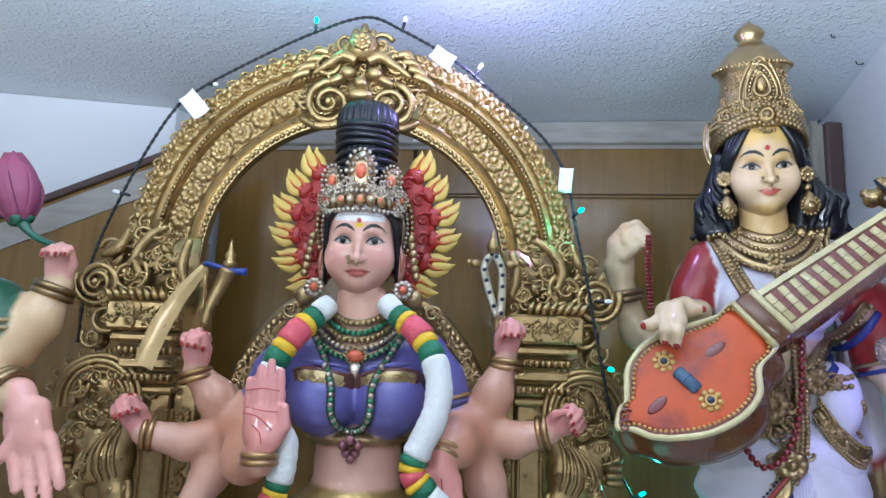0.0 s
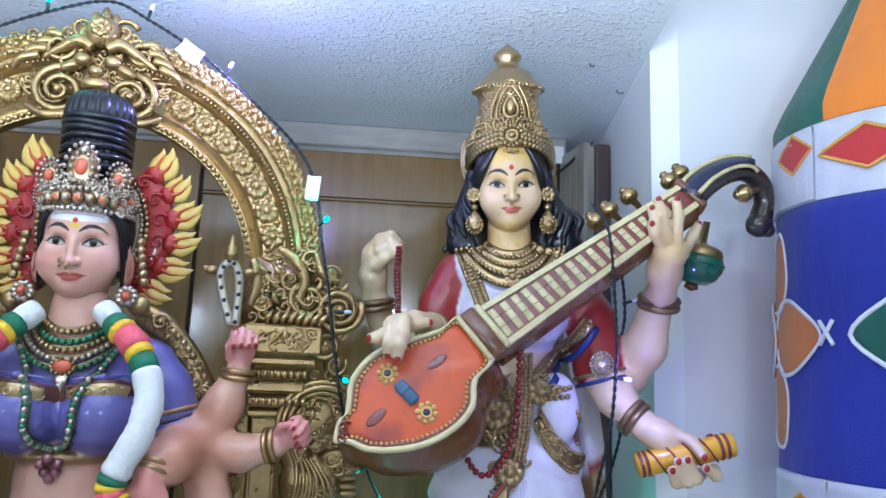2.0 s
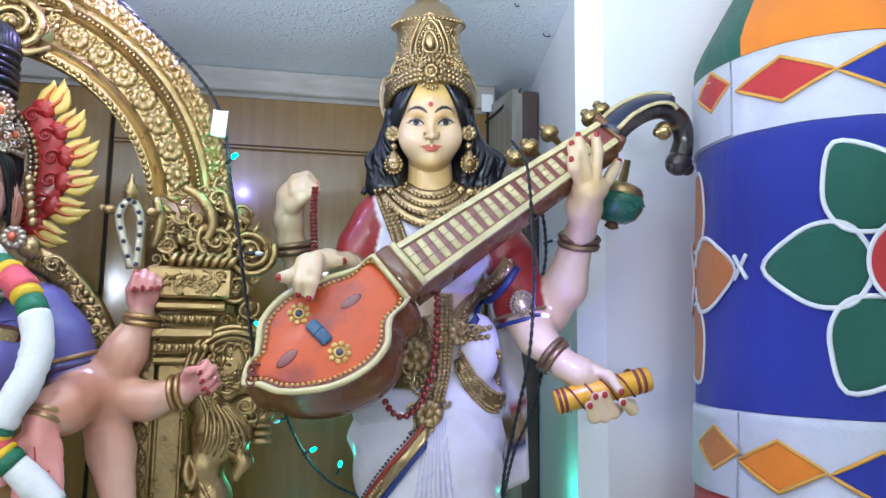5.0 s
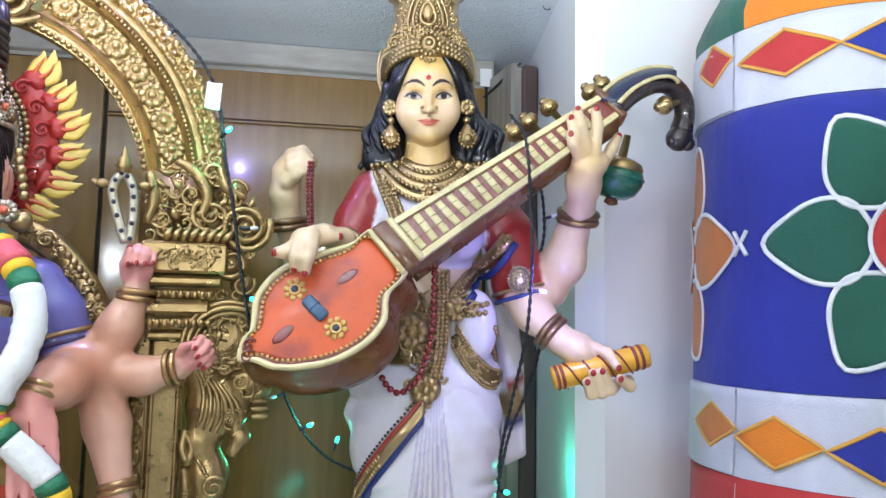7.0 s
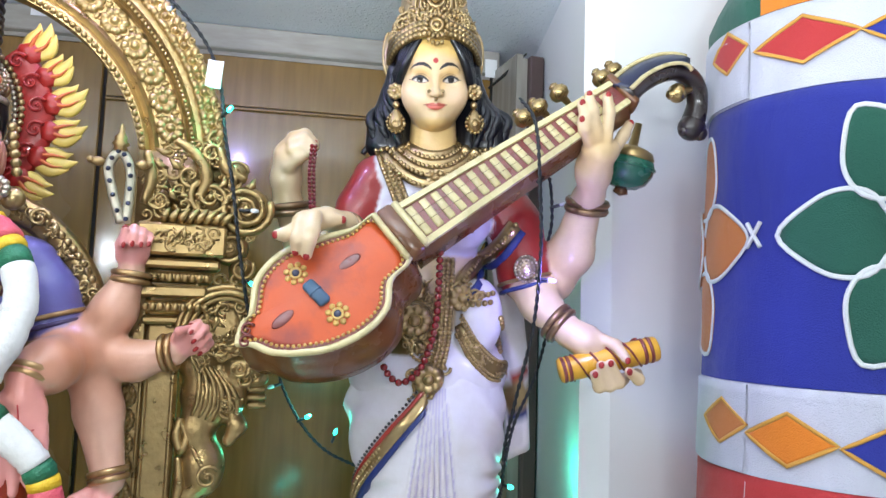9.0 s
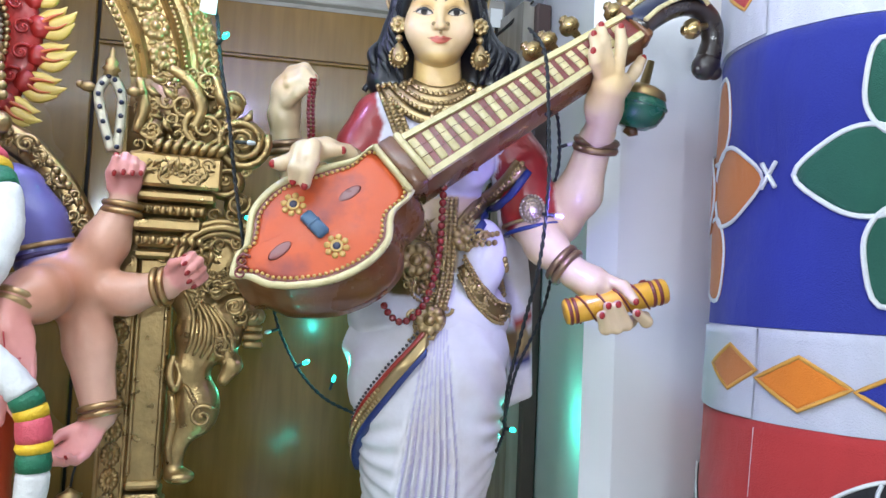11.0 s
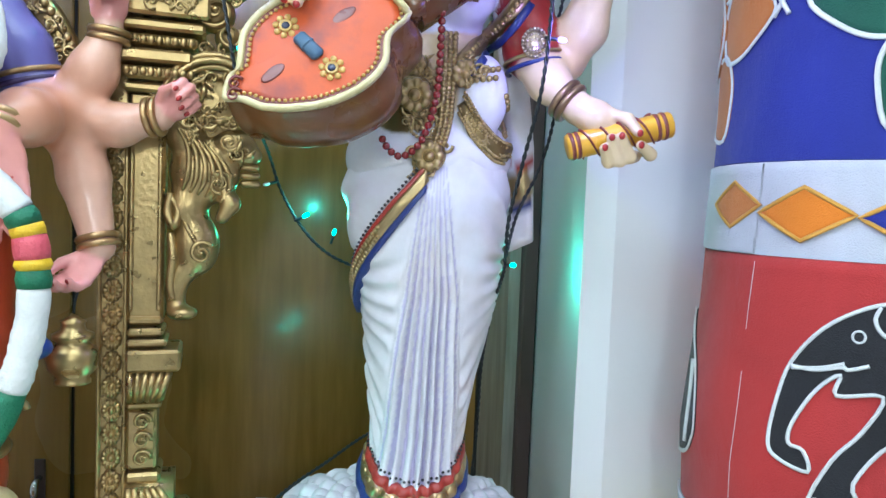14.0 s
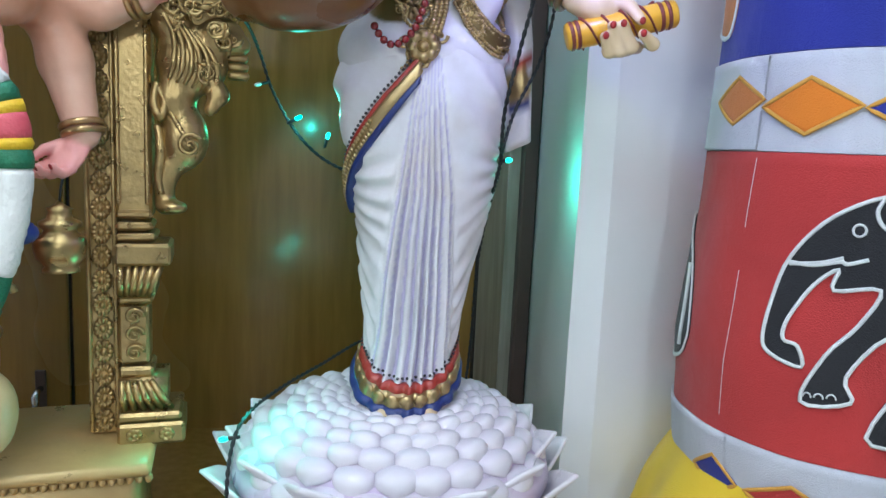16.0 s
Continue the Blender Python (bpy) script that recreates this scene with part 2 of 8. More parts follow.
class Geo:
    """Collects shapes into one mesh; each shape carries its pigment."""

    def __init__(self):
        self.v, self.f, self.c, self.n = [], [], [], 0

    def add(self, verts, faces, col=(0.8, 0.8, 0.8, 0), m=None):
        verts = np.asarray(verts, float)
        if m is not None:
            m = np.array(m)
            verts = verts @ m[:3, :3].T + m[:3, 3]
        col = np.asarray(col, float)
        if col.ndim == 1:
            col = np.tile(col if len(col) == 4 else np.r_[col, 0], (len(verts), 1))
        self.v.append(verts)
        self.c.append(col)
        self.f += [tuple(int(i) + self.n for i in f) for f in faces]
        self.n += len(verts)
        return self

    def grid(self, p, col=(0.8, 0.8, 0.8, 0), wrap=False, cap=False, m=None):
        """p: rows x columns of points; wrap joins the last column to the first."""
        p = np.asarray(p, float)
        r, c = p.shape[:2]
        cols = c if wrap else c - 1
        faces = [(i * c + j, i * c + (j + 1) % c, (i + 1) * c + (j + 1) % c, (i + 1) * c + j) for i in range(r - 1) for j in range(cols)]
        if cap:
            faces += [tuple(range(c))[::-1], tuple((r - 1) * c + j for j in range(c))]
        if np.ndim(col) == 3:
            col = np.asarray(col).reshape(-1, 4)
        return self.add(p.reshape(-1, 3), faces, col, m)

    def tube(self, pts, rad, col=(0.8, 0.8, 0.8, 0), n=8, squash=(1, 1), up=(0, -1, 0), closed=False, m=None):
        pts = np.asarray(pts, float)
        rad = np.broadcast_to(np.asarray(rad, float), (len(pts),)) if np.ndim(rad) == 0 or len(rad) == len(pts) else np.interp(np.linspace(0, 1, len(pts)), np.linspace(0, 1, len(rad)), rad)
        if closed:
            d = np.roll(pts, -1, 0) - np.roll(pts, 1, 0)
        else:
            d = np.gradient(pts, axis=0)
        a = np.linspace(0, 2 * math.pi, n, endpoint=False)
        rows = []
        for p, t, r in zip(pts, d, rad):
            t = unit(t)
            s = np.cross(t, up)
            s = unit(s) if np.linalg.norm(s) > 1e-4 else unit(np.cross(t, (1, 0.01, 0)))
            k = np.cross(s, t)
            rows.append([p + r * (squash[0] * math.cos(x) * s + squash[1] * math.sin(x) * k) for x in a])
        if closed:
            rows.append(rows[0])
        return self.grid(rows, col, True, not closed, m)

    def ball(self, at, r, col=(0.8, 0.8, 0.8, 0), nu=10, nv=6, rot=None, m=None):
        r = np.broadcast_to(np.asarray(r, float), (3,))
        v = [(0, 0, 1)] + [(math.sin(t) * math.cos(a), math.sin(t) * math.sin(a), math.cos(t)) for t in np.linspace(0, math.pi, nv + 1)[1:-1] for a in np.linspace(0, 2 * math.pi, nu, endpoint=False)] + [(0, 0, -1)]
        v = np.array(v) * r
        if rot is not None:
            v = v @ np.array(rot)[:3, :3].T
        f = [(0, 1 + j, 1 + (j + 1) % nu) for j in range(nu)]
        for i in range(nv - 2):
            b = 1 + i * nu
            f += [(b + j, b + nu + j, b + nu + (j + 1) % nu, b + (j + 1) % nu) for j in range(nu)]
        e, b = len(v) - 1, 1 + (nv - 2) * nu
        f += [(b + j, e, b + (j + 1) % nu) for j in range(nu)]
        return self.add(v + np.asarray(at, float), f, col, m)

    def lathe(self, profile, at=(0, 0, 0), col=(0.8, 0.8, 0.8, 0), n=24, ell=(1, 1), m=None):
        a = np.linspace(0, 2 * math.pi, n, endpoint=False)
        rows = [[(at[0] + r * ell[0] * math.cos(x), at[1] + r * ell[1] * math.sin(x), at[2] + z) for x in a] for r, z in profile]
        return self.grid(rows, col, True, True, m)

    def block(self, x0, x1, y0, y1, z0, z1, col=(0.8, 0.8, 0.8, 0), bevel=0.002, m=None):
        """A block with bevelled edges."""
        b = min(bevel, (x1 - x0) / 3, (y1 - y0) / 3, (z1 - z0) / 3)
        bm = bmesh.new()
        made = bmesh.ops.create_cube(bm, size=1)
        bmesh.ops.transform(bm, matrix=Matrix.Translation(((x0 + x1) / 2, (y0 + y1) / 2, (z0 + z1) / 2)) @ Matrix.Diagonal((x1 - x0, y1 - y0, z1 - z0, 1)), verts=made["verts"])
        if b > 0:
            bmesh.ops.bevel(bm, geom=bm.edges[:], offset=b, segments=1, affect="EDGES")
        bm.verts.index_update()
        self.add([v.co[:] for v in bm.verts], [[v.index for v in f.verts] for f in bm.faces], col, m)
        bm.free()
        return self

    def prism(self, corners, z0, z1, col=(0.8, 0.8, 0.8, 0), m=None):
        n = len(corners)
        v = [(x, y, z0) for x, y in corners] + [(x, y, z1) for x, y in corners]
        f = [tuple(range(n))[::-1], tuple(range(n, 2 * n))] + [(i, (i + 1) % n, n + (i + 1) % n, n + i) for i in range(n)]
        return self.add(v, f, col, m)

    def rosette(self, m, r, petals=8, depth=0.4, col=(0.8, 0.8, 0.8, 0)):
        """A flower boss in the plane x, z of m, its face to -y."""
        rows = []
        aa = np.linspace(0, 2 * math.pi, petals * 6, endpoint=False)
        lobe = np.abs(np.cos(petals * aa / 2)) ** 0.7
        for t in (0.02, 0.12, 0.22, 0.30, 0.36, 0.44, 0.56, 0.70, 0.84, 0.94, 1.0):
            if t < 0.33:
                h = 0.16 + 0.84 * math.sqrt(1 - (t / 0.34) ** 2) + 0 * aa
                rad = r * t + 0 * aa
            else:
                h = 0.16 + 0.62 * math.sin(math.pi * (t - 0.34) / 0.66) ** 0.6 * (0.56 + 0.44 * lobe) - (0.2 if t == 1 else 0)
                rad = r * t * (0.88 + 0.12 * lobe)
            rows.append(np.c_[rad * np.cos(aa), -depth * r * h, rad * np.sin(aa)])
        return self.grid(np.array(rows)[::-1], col, True, True, m)

    def spiral(self, m, r, turns=1.6, thick=0.2, hand=1, start=0.0, col=(0.8, 0.8, 0.8, 0)):
        """A scroll in the plane x, z of m, wound inwards."""
        n = int(16 * turns)
        t = np.linspace(0, 1, n)
        a = start + hand * 2 * math.pi * turns * t
        rr = r * (1 - 0.86 * t)
        pts = np.c_[rr * np.cos(a), -0.25 * r * t, rr * np.sin(a)]
        self.tube(pts, thick * r * (1 - 0.55 * t), col, 7, (1, 1.2), (0, -1, 0), m=m)
        self.ball((0, -0.3 * r, 0), 0.17 * r, col, 8, 5, None, m)
        return self

    def obj(self, name, material, parent=None, label="", smooth=True, paint=False, sharp=None):
        me = bpy.data.meshes.new(name)
        v = np.concatenate(self.v)
        me.from_pydata(v.tolist(), [], self.f)
        if smooth:
            me.polygons.foreach_set("use_smooth", np.ones(len(me.polygons), bool))
        if paint:
            at = me.attributes.new("paint", "FLOAT_COLOR", "POINT")
            at.data.foreach_set("color", np.concatenate(self.c).astype(np.float32).ravel())
        me.materials.append(material)
        if smooth and sharp:
            me.set_sharp_from_angle(angle=radians(sharp))
        ob = new(name, me)
        if parent is not None:
            ob.parent = parent
        if label:
            ob["label"] = label
        return ob


def empty(name, label, category, at=(0, 0, 0), rz=0.0, group="", kind=""):
    ob = new(name)
    ob.matrix_world = pose(*at, 0, 0, rz)
    ob.empty_display_size = 0.05
    return tagged(ob, label, category, group, kind)


def share(name, ob, m, parent):
    """Another part with the same mesh."""
    o = new(name, ob.data)
    o.parent = parent
    o.matrix_basis = m
    return o


def structure(name, geo, material, label, smooth=False):
    return tagged(geo.obj(name, material, None, "", smooth), label, name.split("_")[0], kind="structure")


class Field:
    """A soft solid made of blended volumes, turned into one skin."""

    def __init__(self, lo, hi, cell):
        self.lo, self.cell = np.asarray(lo, float), cell
        self.size = np.ceil((np.asarray(hi, float) - self.lo) / cell).astype(int) + 1
        self.val = np.full(self.size, 0.2, np.float32)
        self.raw = np.full(self.size, 0.2, np.float32)
        self.idx = np.zeros(self.size, np.int16)
        self.colours = []

    def _block(self, lo, hi, pad):
        a = np.clip(np.floor((np.minimum(lo, hi) - pad - self.lo) / self.cell).astype(int), 0, self.size)
        b = np.clip(np.ceil((np.maximum(lo, hi) + pad - self.lo) / self.cell).astype(int) + 1, 0, self.size)
        s = tuple(slice(i, j) for i, j in zip(a, b))
        g = np.meshgrid(*[self.lo[i] + self.cell * np.arange(a[i], b[i]) for i in range(3)], indexing="ij")
        return s, np.stack(g, -1).astype(np.float32)

    def _join(self, s, d, col, k):
        v, r = self.val[s], self.raw[s]
        if v.size == 0:
            return
        h = np.maximum(k - np.abs(v - d), 0) / k
        self.val[s] = np.minimum(v, d) - h * h * k / 4
        self.colours.append(tuple(col) if len(col) == 4 else (*col, 0))
        near = d < r
        self.idx[s] = np.where(near, len(self.colours) - 1, self.idx[s])
        self.raw[s] = np.where(near, d, r)

    def ell(self, at, r, col, k=0.012, rot=None, cut=False):
        at, r = np.asarray(at, float), np.broadcast_to(np.asarray(r, float), (3,)).copy()
        big = r.max() if rot is not None else r
        s, p = self._block(at - big, at + big, 3 * self.cell + k)
        p = p - at.astype(np.float32)
        if rot is not None:
            p = p @ np.array(rot, np.float32)[:3, :3]
        k0 = np.sqrt(((p / r) ** 2).sum(-1))
        k1 = np.sqrt(((p / (r * r)) ** 2).sum(-1)) + 1e-6
        d = k0 * (k0 - 1) / k1
        if cut:
            v = self.val[s]
            h = np.maximum(k - np.abs(v + d), 0) / k
            self.val[s] = np.maximum(v, -d) + h * h * k / 4
        else:
            self._join(s, d, col, k)
        return self

    def cap(self, a, b, ra, rb, col, k=0.012):
        a, b = np.asarray(a, float), np.asarray(b, float)
        s, p = self._block(np.minimum(a, b) - max(ra, rb), np.maximum(a, b) + max(ra, rb), 3 * self.cell + k)
        ab = b - a
        t = np.clip(((p - a) @ ab) / max(1e-9, ab @ ab), 0, 1)
        d = np.linalg.norm(p - a - t[..., None] * ab, axis=-1) - (ra + (rb - ra) * t)
        self._join(s, d.astype(np.float32), col, k)
        return self

    def chain(self, pts, rads, col, k=0.012):
        for i in range(len(pts) - 1):
            self.cap(pts[i], pts[i + 1], rads[i], rads[i + 1], col, k)
        return self

    def front(self, x, z, lift=0.0):
        """The place on the front (-y side) of the solid at x, z."""
        i, k = (int(round((q - self.lo[n]) / self.cell)) for q, n in ((x, 0), (z, 2)))
        i, k = min(max(i, 0), self.size[0] - 1), min(max(k, 0), self.size[2] - 1)
        inside = np.nonzero(self.val[i, :, k] < 0)[0]
        j = inside[0] if len(inside) else self.size[1] // 2
        a, b = (self.val[i, j - 1, k], self.val[i, j, k]) if j > 0 else (1.0, 0.0)
        t = a / (a - b) if a > b else 0
        return np.array((x, self.lo[1] + self.cell * (j - 1 + t) - lift, z))

    def skin(self, geo, touch=None):
        """Adds the surface to geo. touch(verts, colours) may repaint it."""
        v, n = self.val, self.size
        ins = v < 0
        corner = [(i, j, k) for i in (0, 1) for j in (0, 1) for k in (0, 1)]
        cut = lambda a, c: a[c[0] : n[0] - 1 + c[0], c[1] : n[1] - 1 + c[1], c[2] : n[2] - 1 + c[2]]  # noqa: E731
        count = sum(cut(ins, c).astype(np.int8) for c in corner)
        cells = np.nonzero((count > 0) & (count < 8))
        num = np.full(n - 1, -1, np.int64)
        num[cells] = np.arange(len(cells[0]))
        at = np.zeros((len(cells[0]), 3))
        hits = np.zeros(len(cells[0]))
        val = {c: v[cells[0] + c[0], cells[1] + c[1], cells[2] + c[2]] for c in corner}
        for c in corner:
            for ax in range(3):
                if c[ax] == 0:
                    d = list(c)
                    d[ax] = 1
                    a, b = val[c], val[tuple(d)]
                    on = (a < 0) != (b < 0)
                    t = np.where(on, a / np.where(on, a - b, 1), 0)
                    p = np.array(c, float)[None] + t[:, None] * np.eye(3)[ax]
                    at += p * on[:, None]
                    hits += on
        at = self.lo + self.cell * (np.stack(cells, 1) + at / hits[:, None])
        pal = np.array(self.colours)
        col = sum(pal[self.idx[cells[0] + c[0], cells[1] + c[1], cells[2] + c[2]]] for c in corner) / 8
        faces = []
        for ax in range(3):
            o = [i for i in range(3) if i != ax]
            lo = [slice(1, n[i] - 1) for i in range(3)]
            hi = list(lo)
            lo[ax], hi[ax] = slice(0, n[ax] - 1), slice(1, n[ax])
            a, b = ins[tuple(lo)], ins[tuple(hi)]
            for sign in (True, False):
                e = np.stack(np.nonzero((a != b) & (a == sign)), 1)
                e[:, o[0]] += 1
                e[:, o[1]] += 1
                q = []
                for d0, d1 in ((0, 0), (-1, 0), (-1, -1), (0, -1)):
                    w = e.copy()
                    w[:, o[0]] += d0
                    w[:, o[1]] += d1
                    q.append(num[w[:, 0], w[:, 1], w[:, 2]])
                q = np.stack(q, 1)
                faces.append(q if sign != (ax == 1) else q[:, ::-1])
        faces = np.concatenate(faces)
        faces = faces[(faces >= 0).all(1)]
        if touch:
            col = touch(at, col)
        return geo.add(at, faces.tolist(), col)


# ---- room ----
CEIL = 2.328
# floor, room ceiling and outer walls are unseen, added to bounce the light
structure("floor", Geo().prism([(-2.6, -2.6), (2.6, -2.6), (2.6, 2.9), (-2.6, 2.9)], -0.1, 0.0), M_FLOOR, "unseen pale polished floor tiles closing the room below")
structure("ceiling_room", Geo().prism([(-2.6, -2.6), (2.6, -2.6), (2.6, 2.9), (-2.6, 2.9)], 2.9, 3.0), M_ROOM, "unseen pale grey ceiling closing the room")
structure("wall_west", Geo().prism([(-2.7, -2.7), (-2.6, -2.7), (-2.6, 2.9), (-2.7, 2.9)], 0, 2.9), M_ROOM, "unseen pale grey side wall closing the room")
structure("wall_east", Geo().prism([(2.6, -2.7), (2.7, -2.7), (2.7, 2.9), (2.6, 2.9)], 0, 2.9), M_ROOM, "unseen pale grey side wall closing the room")
structure("wall_south", Geo().prism([(-2.6, -2.7), (2.6, -2.7), (2.6, -2.6), (-2.6, -2.6)], 0, 2.9), M_ROOM, "unseen pale grey wall closing the room opposite the shrine")
structure("wall_north", Geo().prism([(0.878, 1.30), (0.925, 1.272), (2.6, 1.32), (2.6, 2.9), (1.20, 2.9), (1.06, 1.95)], 0, 2.9), M_WALL, "white painted pier beside the shrine niche")
structure("wall_niche", Geo().prism([(-2.6, 1.55), (-1.20, 1.895), (-0.72, 1.965), (-0.62, 2.16), (1.05, 1.97), (1.05, 2.9), (-2.6, 2.9)], 0, 2.326), M_WALL, "white painted wall behind the shrine niche")
structure("ceiling_slab", Geo().prism([(-2.6, 0.45), (0.640, 0.45), (0.878, 1.30), (1.06, 1.95), (1.2, 2.9), (-2.6, 2.9)], CEIL, CEIL + 0.12), M_CEIL, "pale grey ceiling slab with rough stippled plaster")
structure("floor_platform", Geo().prism([(-2.0, 0.72), (0.95, 0.72), (0.95, 1.88), (-0.6, 2.10), (-2.0, 1.7)], 0, 0.66), M_WOOD, "raised wooden platform under the statues")

# wooden partition behind the statues
PA = math.degrees(math.atan2(-0.14, 1.0))
part_m = pose(-0.62, 2.1016, 0, 0, 0, PA)
g = Geo().block(0, 0.566, 0, 0.03, 0.62, 2.254, bevel=0.003, m=part_m)
panel = structure("wall_panel", g, M_WOOD, "varnished brown wooden door panel behind the statues")
g = Geo().block(0.575, 1.566, 0, 0.03, 0.62, 2.254, bevel=0.003, m=part_m)
panel2 = structure("wall_panel_1", g, M_WOOD, "varnished brown wooden door panel behind the statues")
Geo().block(0.555, 0.585, 0.010, 0.04, 0.62, 2.253, bevel=0, m=part_m).obj("joint", M_DARK, panel2, smooth=False)
Geo().block(0.577, 1.565, -0.009, 0.0, 2.113, 2.1205, bevel=0.002, m=part_m).obj("bead", M_WOOD, panel2, "glossy wooden bead", smooth=False)
Geo().block(0.577, 1.565, -0.001, 0.0, 2.121, 2.124, bevel=0, m=part_m).obj("joint", M_DARK, panel2, smooth=False)
Geo().block(0.577, 1.565, -0.004, 0.0, 2.124, 2.253, bevel=0.002, m=part_m).obj("top_panel", M_WOOD, panel2, "glossy wooden top panel", smooth=False)
g = Geo().block(0.0, 1.57, -0.026, 0.035, 2.264, 2.326, bevel=0.003, m=part_m).block(0.0, 1.57, -0.002, 0.03, 2.254, 2.264, bevel=0, m=part_m)
structure("trim_rail", g, M_WOOD_FRAME, "glossy wooden head rail of the partition")
g = Geo().prism([(0.918, 1.882), (0.921, 1.718), (0.938, 1.718), (0.938, 1.88)], 0.70, 2.272)
fold = structure("wall_fold", g, M_WOOD_GREY, "greyish wooden door reveal standing open")
Geo().prism([(0.9185, 1.888), (0.9185, 1.872), (0.914, 1.872), (0.914, 1.888)], 0.70, 2.27).obj("joint", M_DARK, fold, smooth=False)
structure("trim_jamb", Geo().block(0.950, 0.989, 1.700, 1.76, 0.70, 2.266, bevel=0.004), M_STRIP, "dark brown painted door jamb")
structure("wall_jamb", Geo().prism([(0.938, 1.718), (0.951, 1.718), (0.951, 1.80), (0.938, 1.80)], 0.70, 2.262), M_WOOD_GREY, "greyish wooden strip beside the jamb")
# chrome lever on the door panel, dark stay at the partition's corner, hooks in the ceiling
M_CHROME = mat("chrome", (0.62, 0.64, 0.66), 0.12, 1.0, vary=0.05)
g = Geo().block(0.490, 0.514, -0.006, 0.0, 0.66, 0.815, bevel=0.005, m=part_m)
plate = g.obj("lever_plate", M_STRIP, panel, "dark lever plate", smooth=False)
Geo().tube([(0.502, -0.004, 0.770), (0.502, -0.030, 0.770), (0.502, -0.040, 0.762), (0.502, -0.042, 0.690)], [0.008, 0.008, 0.009, 0.007], n=12, m=part_m).obj("lever", M_CHROME, plate, "chrome lever")
structure("trim_stay", Geo().tube([(0.884, 1.815, 2.205), (0.913, 1.790, 2.234), (0.938, 1.745, 2.264), (0.950, 1.725, 2.278)], [0.003, 0.004, 0.004, 0.002], n=8), M_DARK, "dark metal stay across the corner of the partition", True)
for x, y, bend in ((0.785, 1.386, 0.010), (0.905, 1.500, 0.018)):
    hook = Geo().tube(smooth_path([(x, y, CEIL), (x + 0.002, y, CEIL - 0.006), (x + 0.4 * bend, y, CEIL - 0.007), (x + bend, y + 0.004, CEIL - 0.004), (x + bend, y + 0.006, CEIL + 0.001)], 5), 0.0011, n=6).obj("ceiling_hook", M_DARK)
    tagged(hook, "small bent dark wire hook in the stippled ceiling", "hook")
# board leaning to the west of the arch
lm = Matrix.Translation((-0.60, 1.87, 2.200)) @ Matrix(((-1, 0, 0, 0), (0.05, 1, 0, 0), (-0.42, 0, 1, 0), (0, 0, 0, 1)))
board = structure("wall_board", Geo().block(0, 0.95, 0, 0.03, -1.2, -0.002, bevel=0.002, m=lm), M_WOOD, "brown wooden board leaning with a sloping top")
Geo().block(0, 0.95, -0.012, 0.03, -0.002, 0.018, bevel=0.003, m=lm).obj("rail", M_STRIP, board, "dark edge", smooth=False)
Geo().block(0, 0.95, -0.006, 0.0, -0.088, -0.014, bevel=0.002, m=lm).obj("bead", M_WOOD_FRAME, board, "pale glossy rail", smooth=False)
for x0, x1, z0, z1 in ((0.566, 0.648, 2.268, 2.318), (1.530, 1.562, 2.252, 2.302), (0.40, 0.44, 2.300, 2.318)):
    ob = Geo().block(x0, x1, -0.0285, -0.027, z0, z1, bevel=0.0005, m=part_m).obj("paper_slip", M_TAPE, None, smooth=False)
    tagged(ob, "blank white paper slip stuck on the wooden rail", "paper")


# ---- cloth drum hanging beside the pier ----
DRUM_X, DRUM_Y = 1.21, 1.02
drum = empty("cloth_drum", "tall hanging drum of blue, white and red cotton applique", "hanging drum", (DRUM_X, DRUM_Y, 0))


def drum_r(z):
    return float(np.interp(z, [0.86, 0.93, 0.99, 1.10, 1.27, 1.40, 1.50, 1.93, 2.12, 2.49], [0.225, 0.240, 0.247, 0.251, 0.238, 0.230, 0.224, 0.214, 0.212, 0.008]))


def on_drum(a, z, lift=0.0):
    ripple = 0.0012 * math.sin(5 * math.radians(a) + 9 * z) + 0.0010 * math.sin(13 * math.radians(a) - 21 * z)
    r = drum_r(z) + lift + (ripple if z < 2.06 else 0)
    return (r * math.cos(radians(a)), r * math.sin(radians(a)), z)


def band(name, z0, z1, material, a0=-180, a1=180, lift=0.0, label="", rows=10):
    aa = np.linspace(a0, a1, max(8, int((a1 - a0) / 3)) + 1)
    zz = np.linspace(z0, z1, rows)
    out = [[on_drum(a, z, lift) for a in aa] for z in zz]
    back = [[on_drum(a, z, lift - 0.004) for a in aa] for z in zz[::-1]]
    Geo().grid(out + back + out[:1]).obj(name, material, drum, label)


def patch(name, outline, material, lift=0.0022, per=6, piping=None, width=0.0035, label="", corners=False, parent=None):
    """A piece of cloth sewn on the drum, its outline in degrees and height, with a braid round it."""
    p = np.array(outline, float)
    p = np.concatenate([np.linspace(p[i], p[(i + 1) % len(p)], per, endpoint=False) for i in range(len(p))]) if corners else smooth_path(p, per, True)
    c = p.mean(0)
    rows = [[on_drum(*(c + (q - c) * s), lift) for q in p] for s in (1.0, 0.8, 0.6, 0.4, 0.2, 0.02)]
    edge = [[on_drum(*q, lift - 0.004) for q in p]]
    ob = Geo().grid(edge + rows, wrap=True, cap=True).obj(name, material, parent or drum, label)
    if piping:
        Geo().tube([on_drum(*q, lift + 0.0006) for q in p], width, n=6, squash=(1, 0.45), up=(math.cos(radians(c[0])), math.sin(radians(c[0])), 0), closed=True).obj("braid", piping, ob)
    return ob


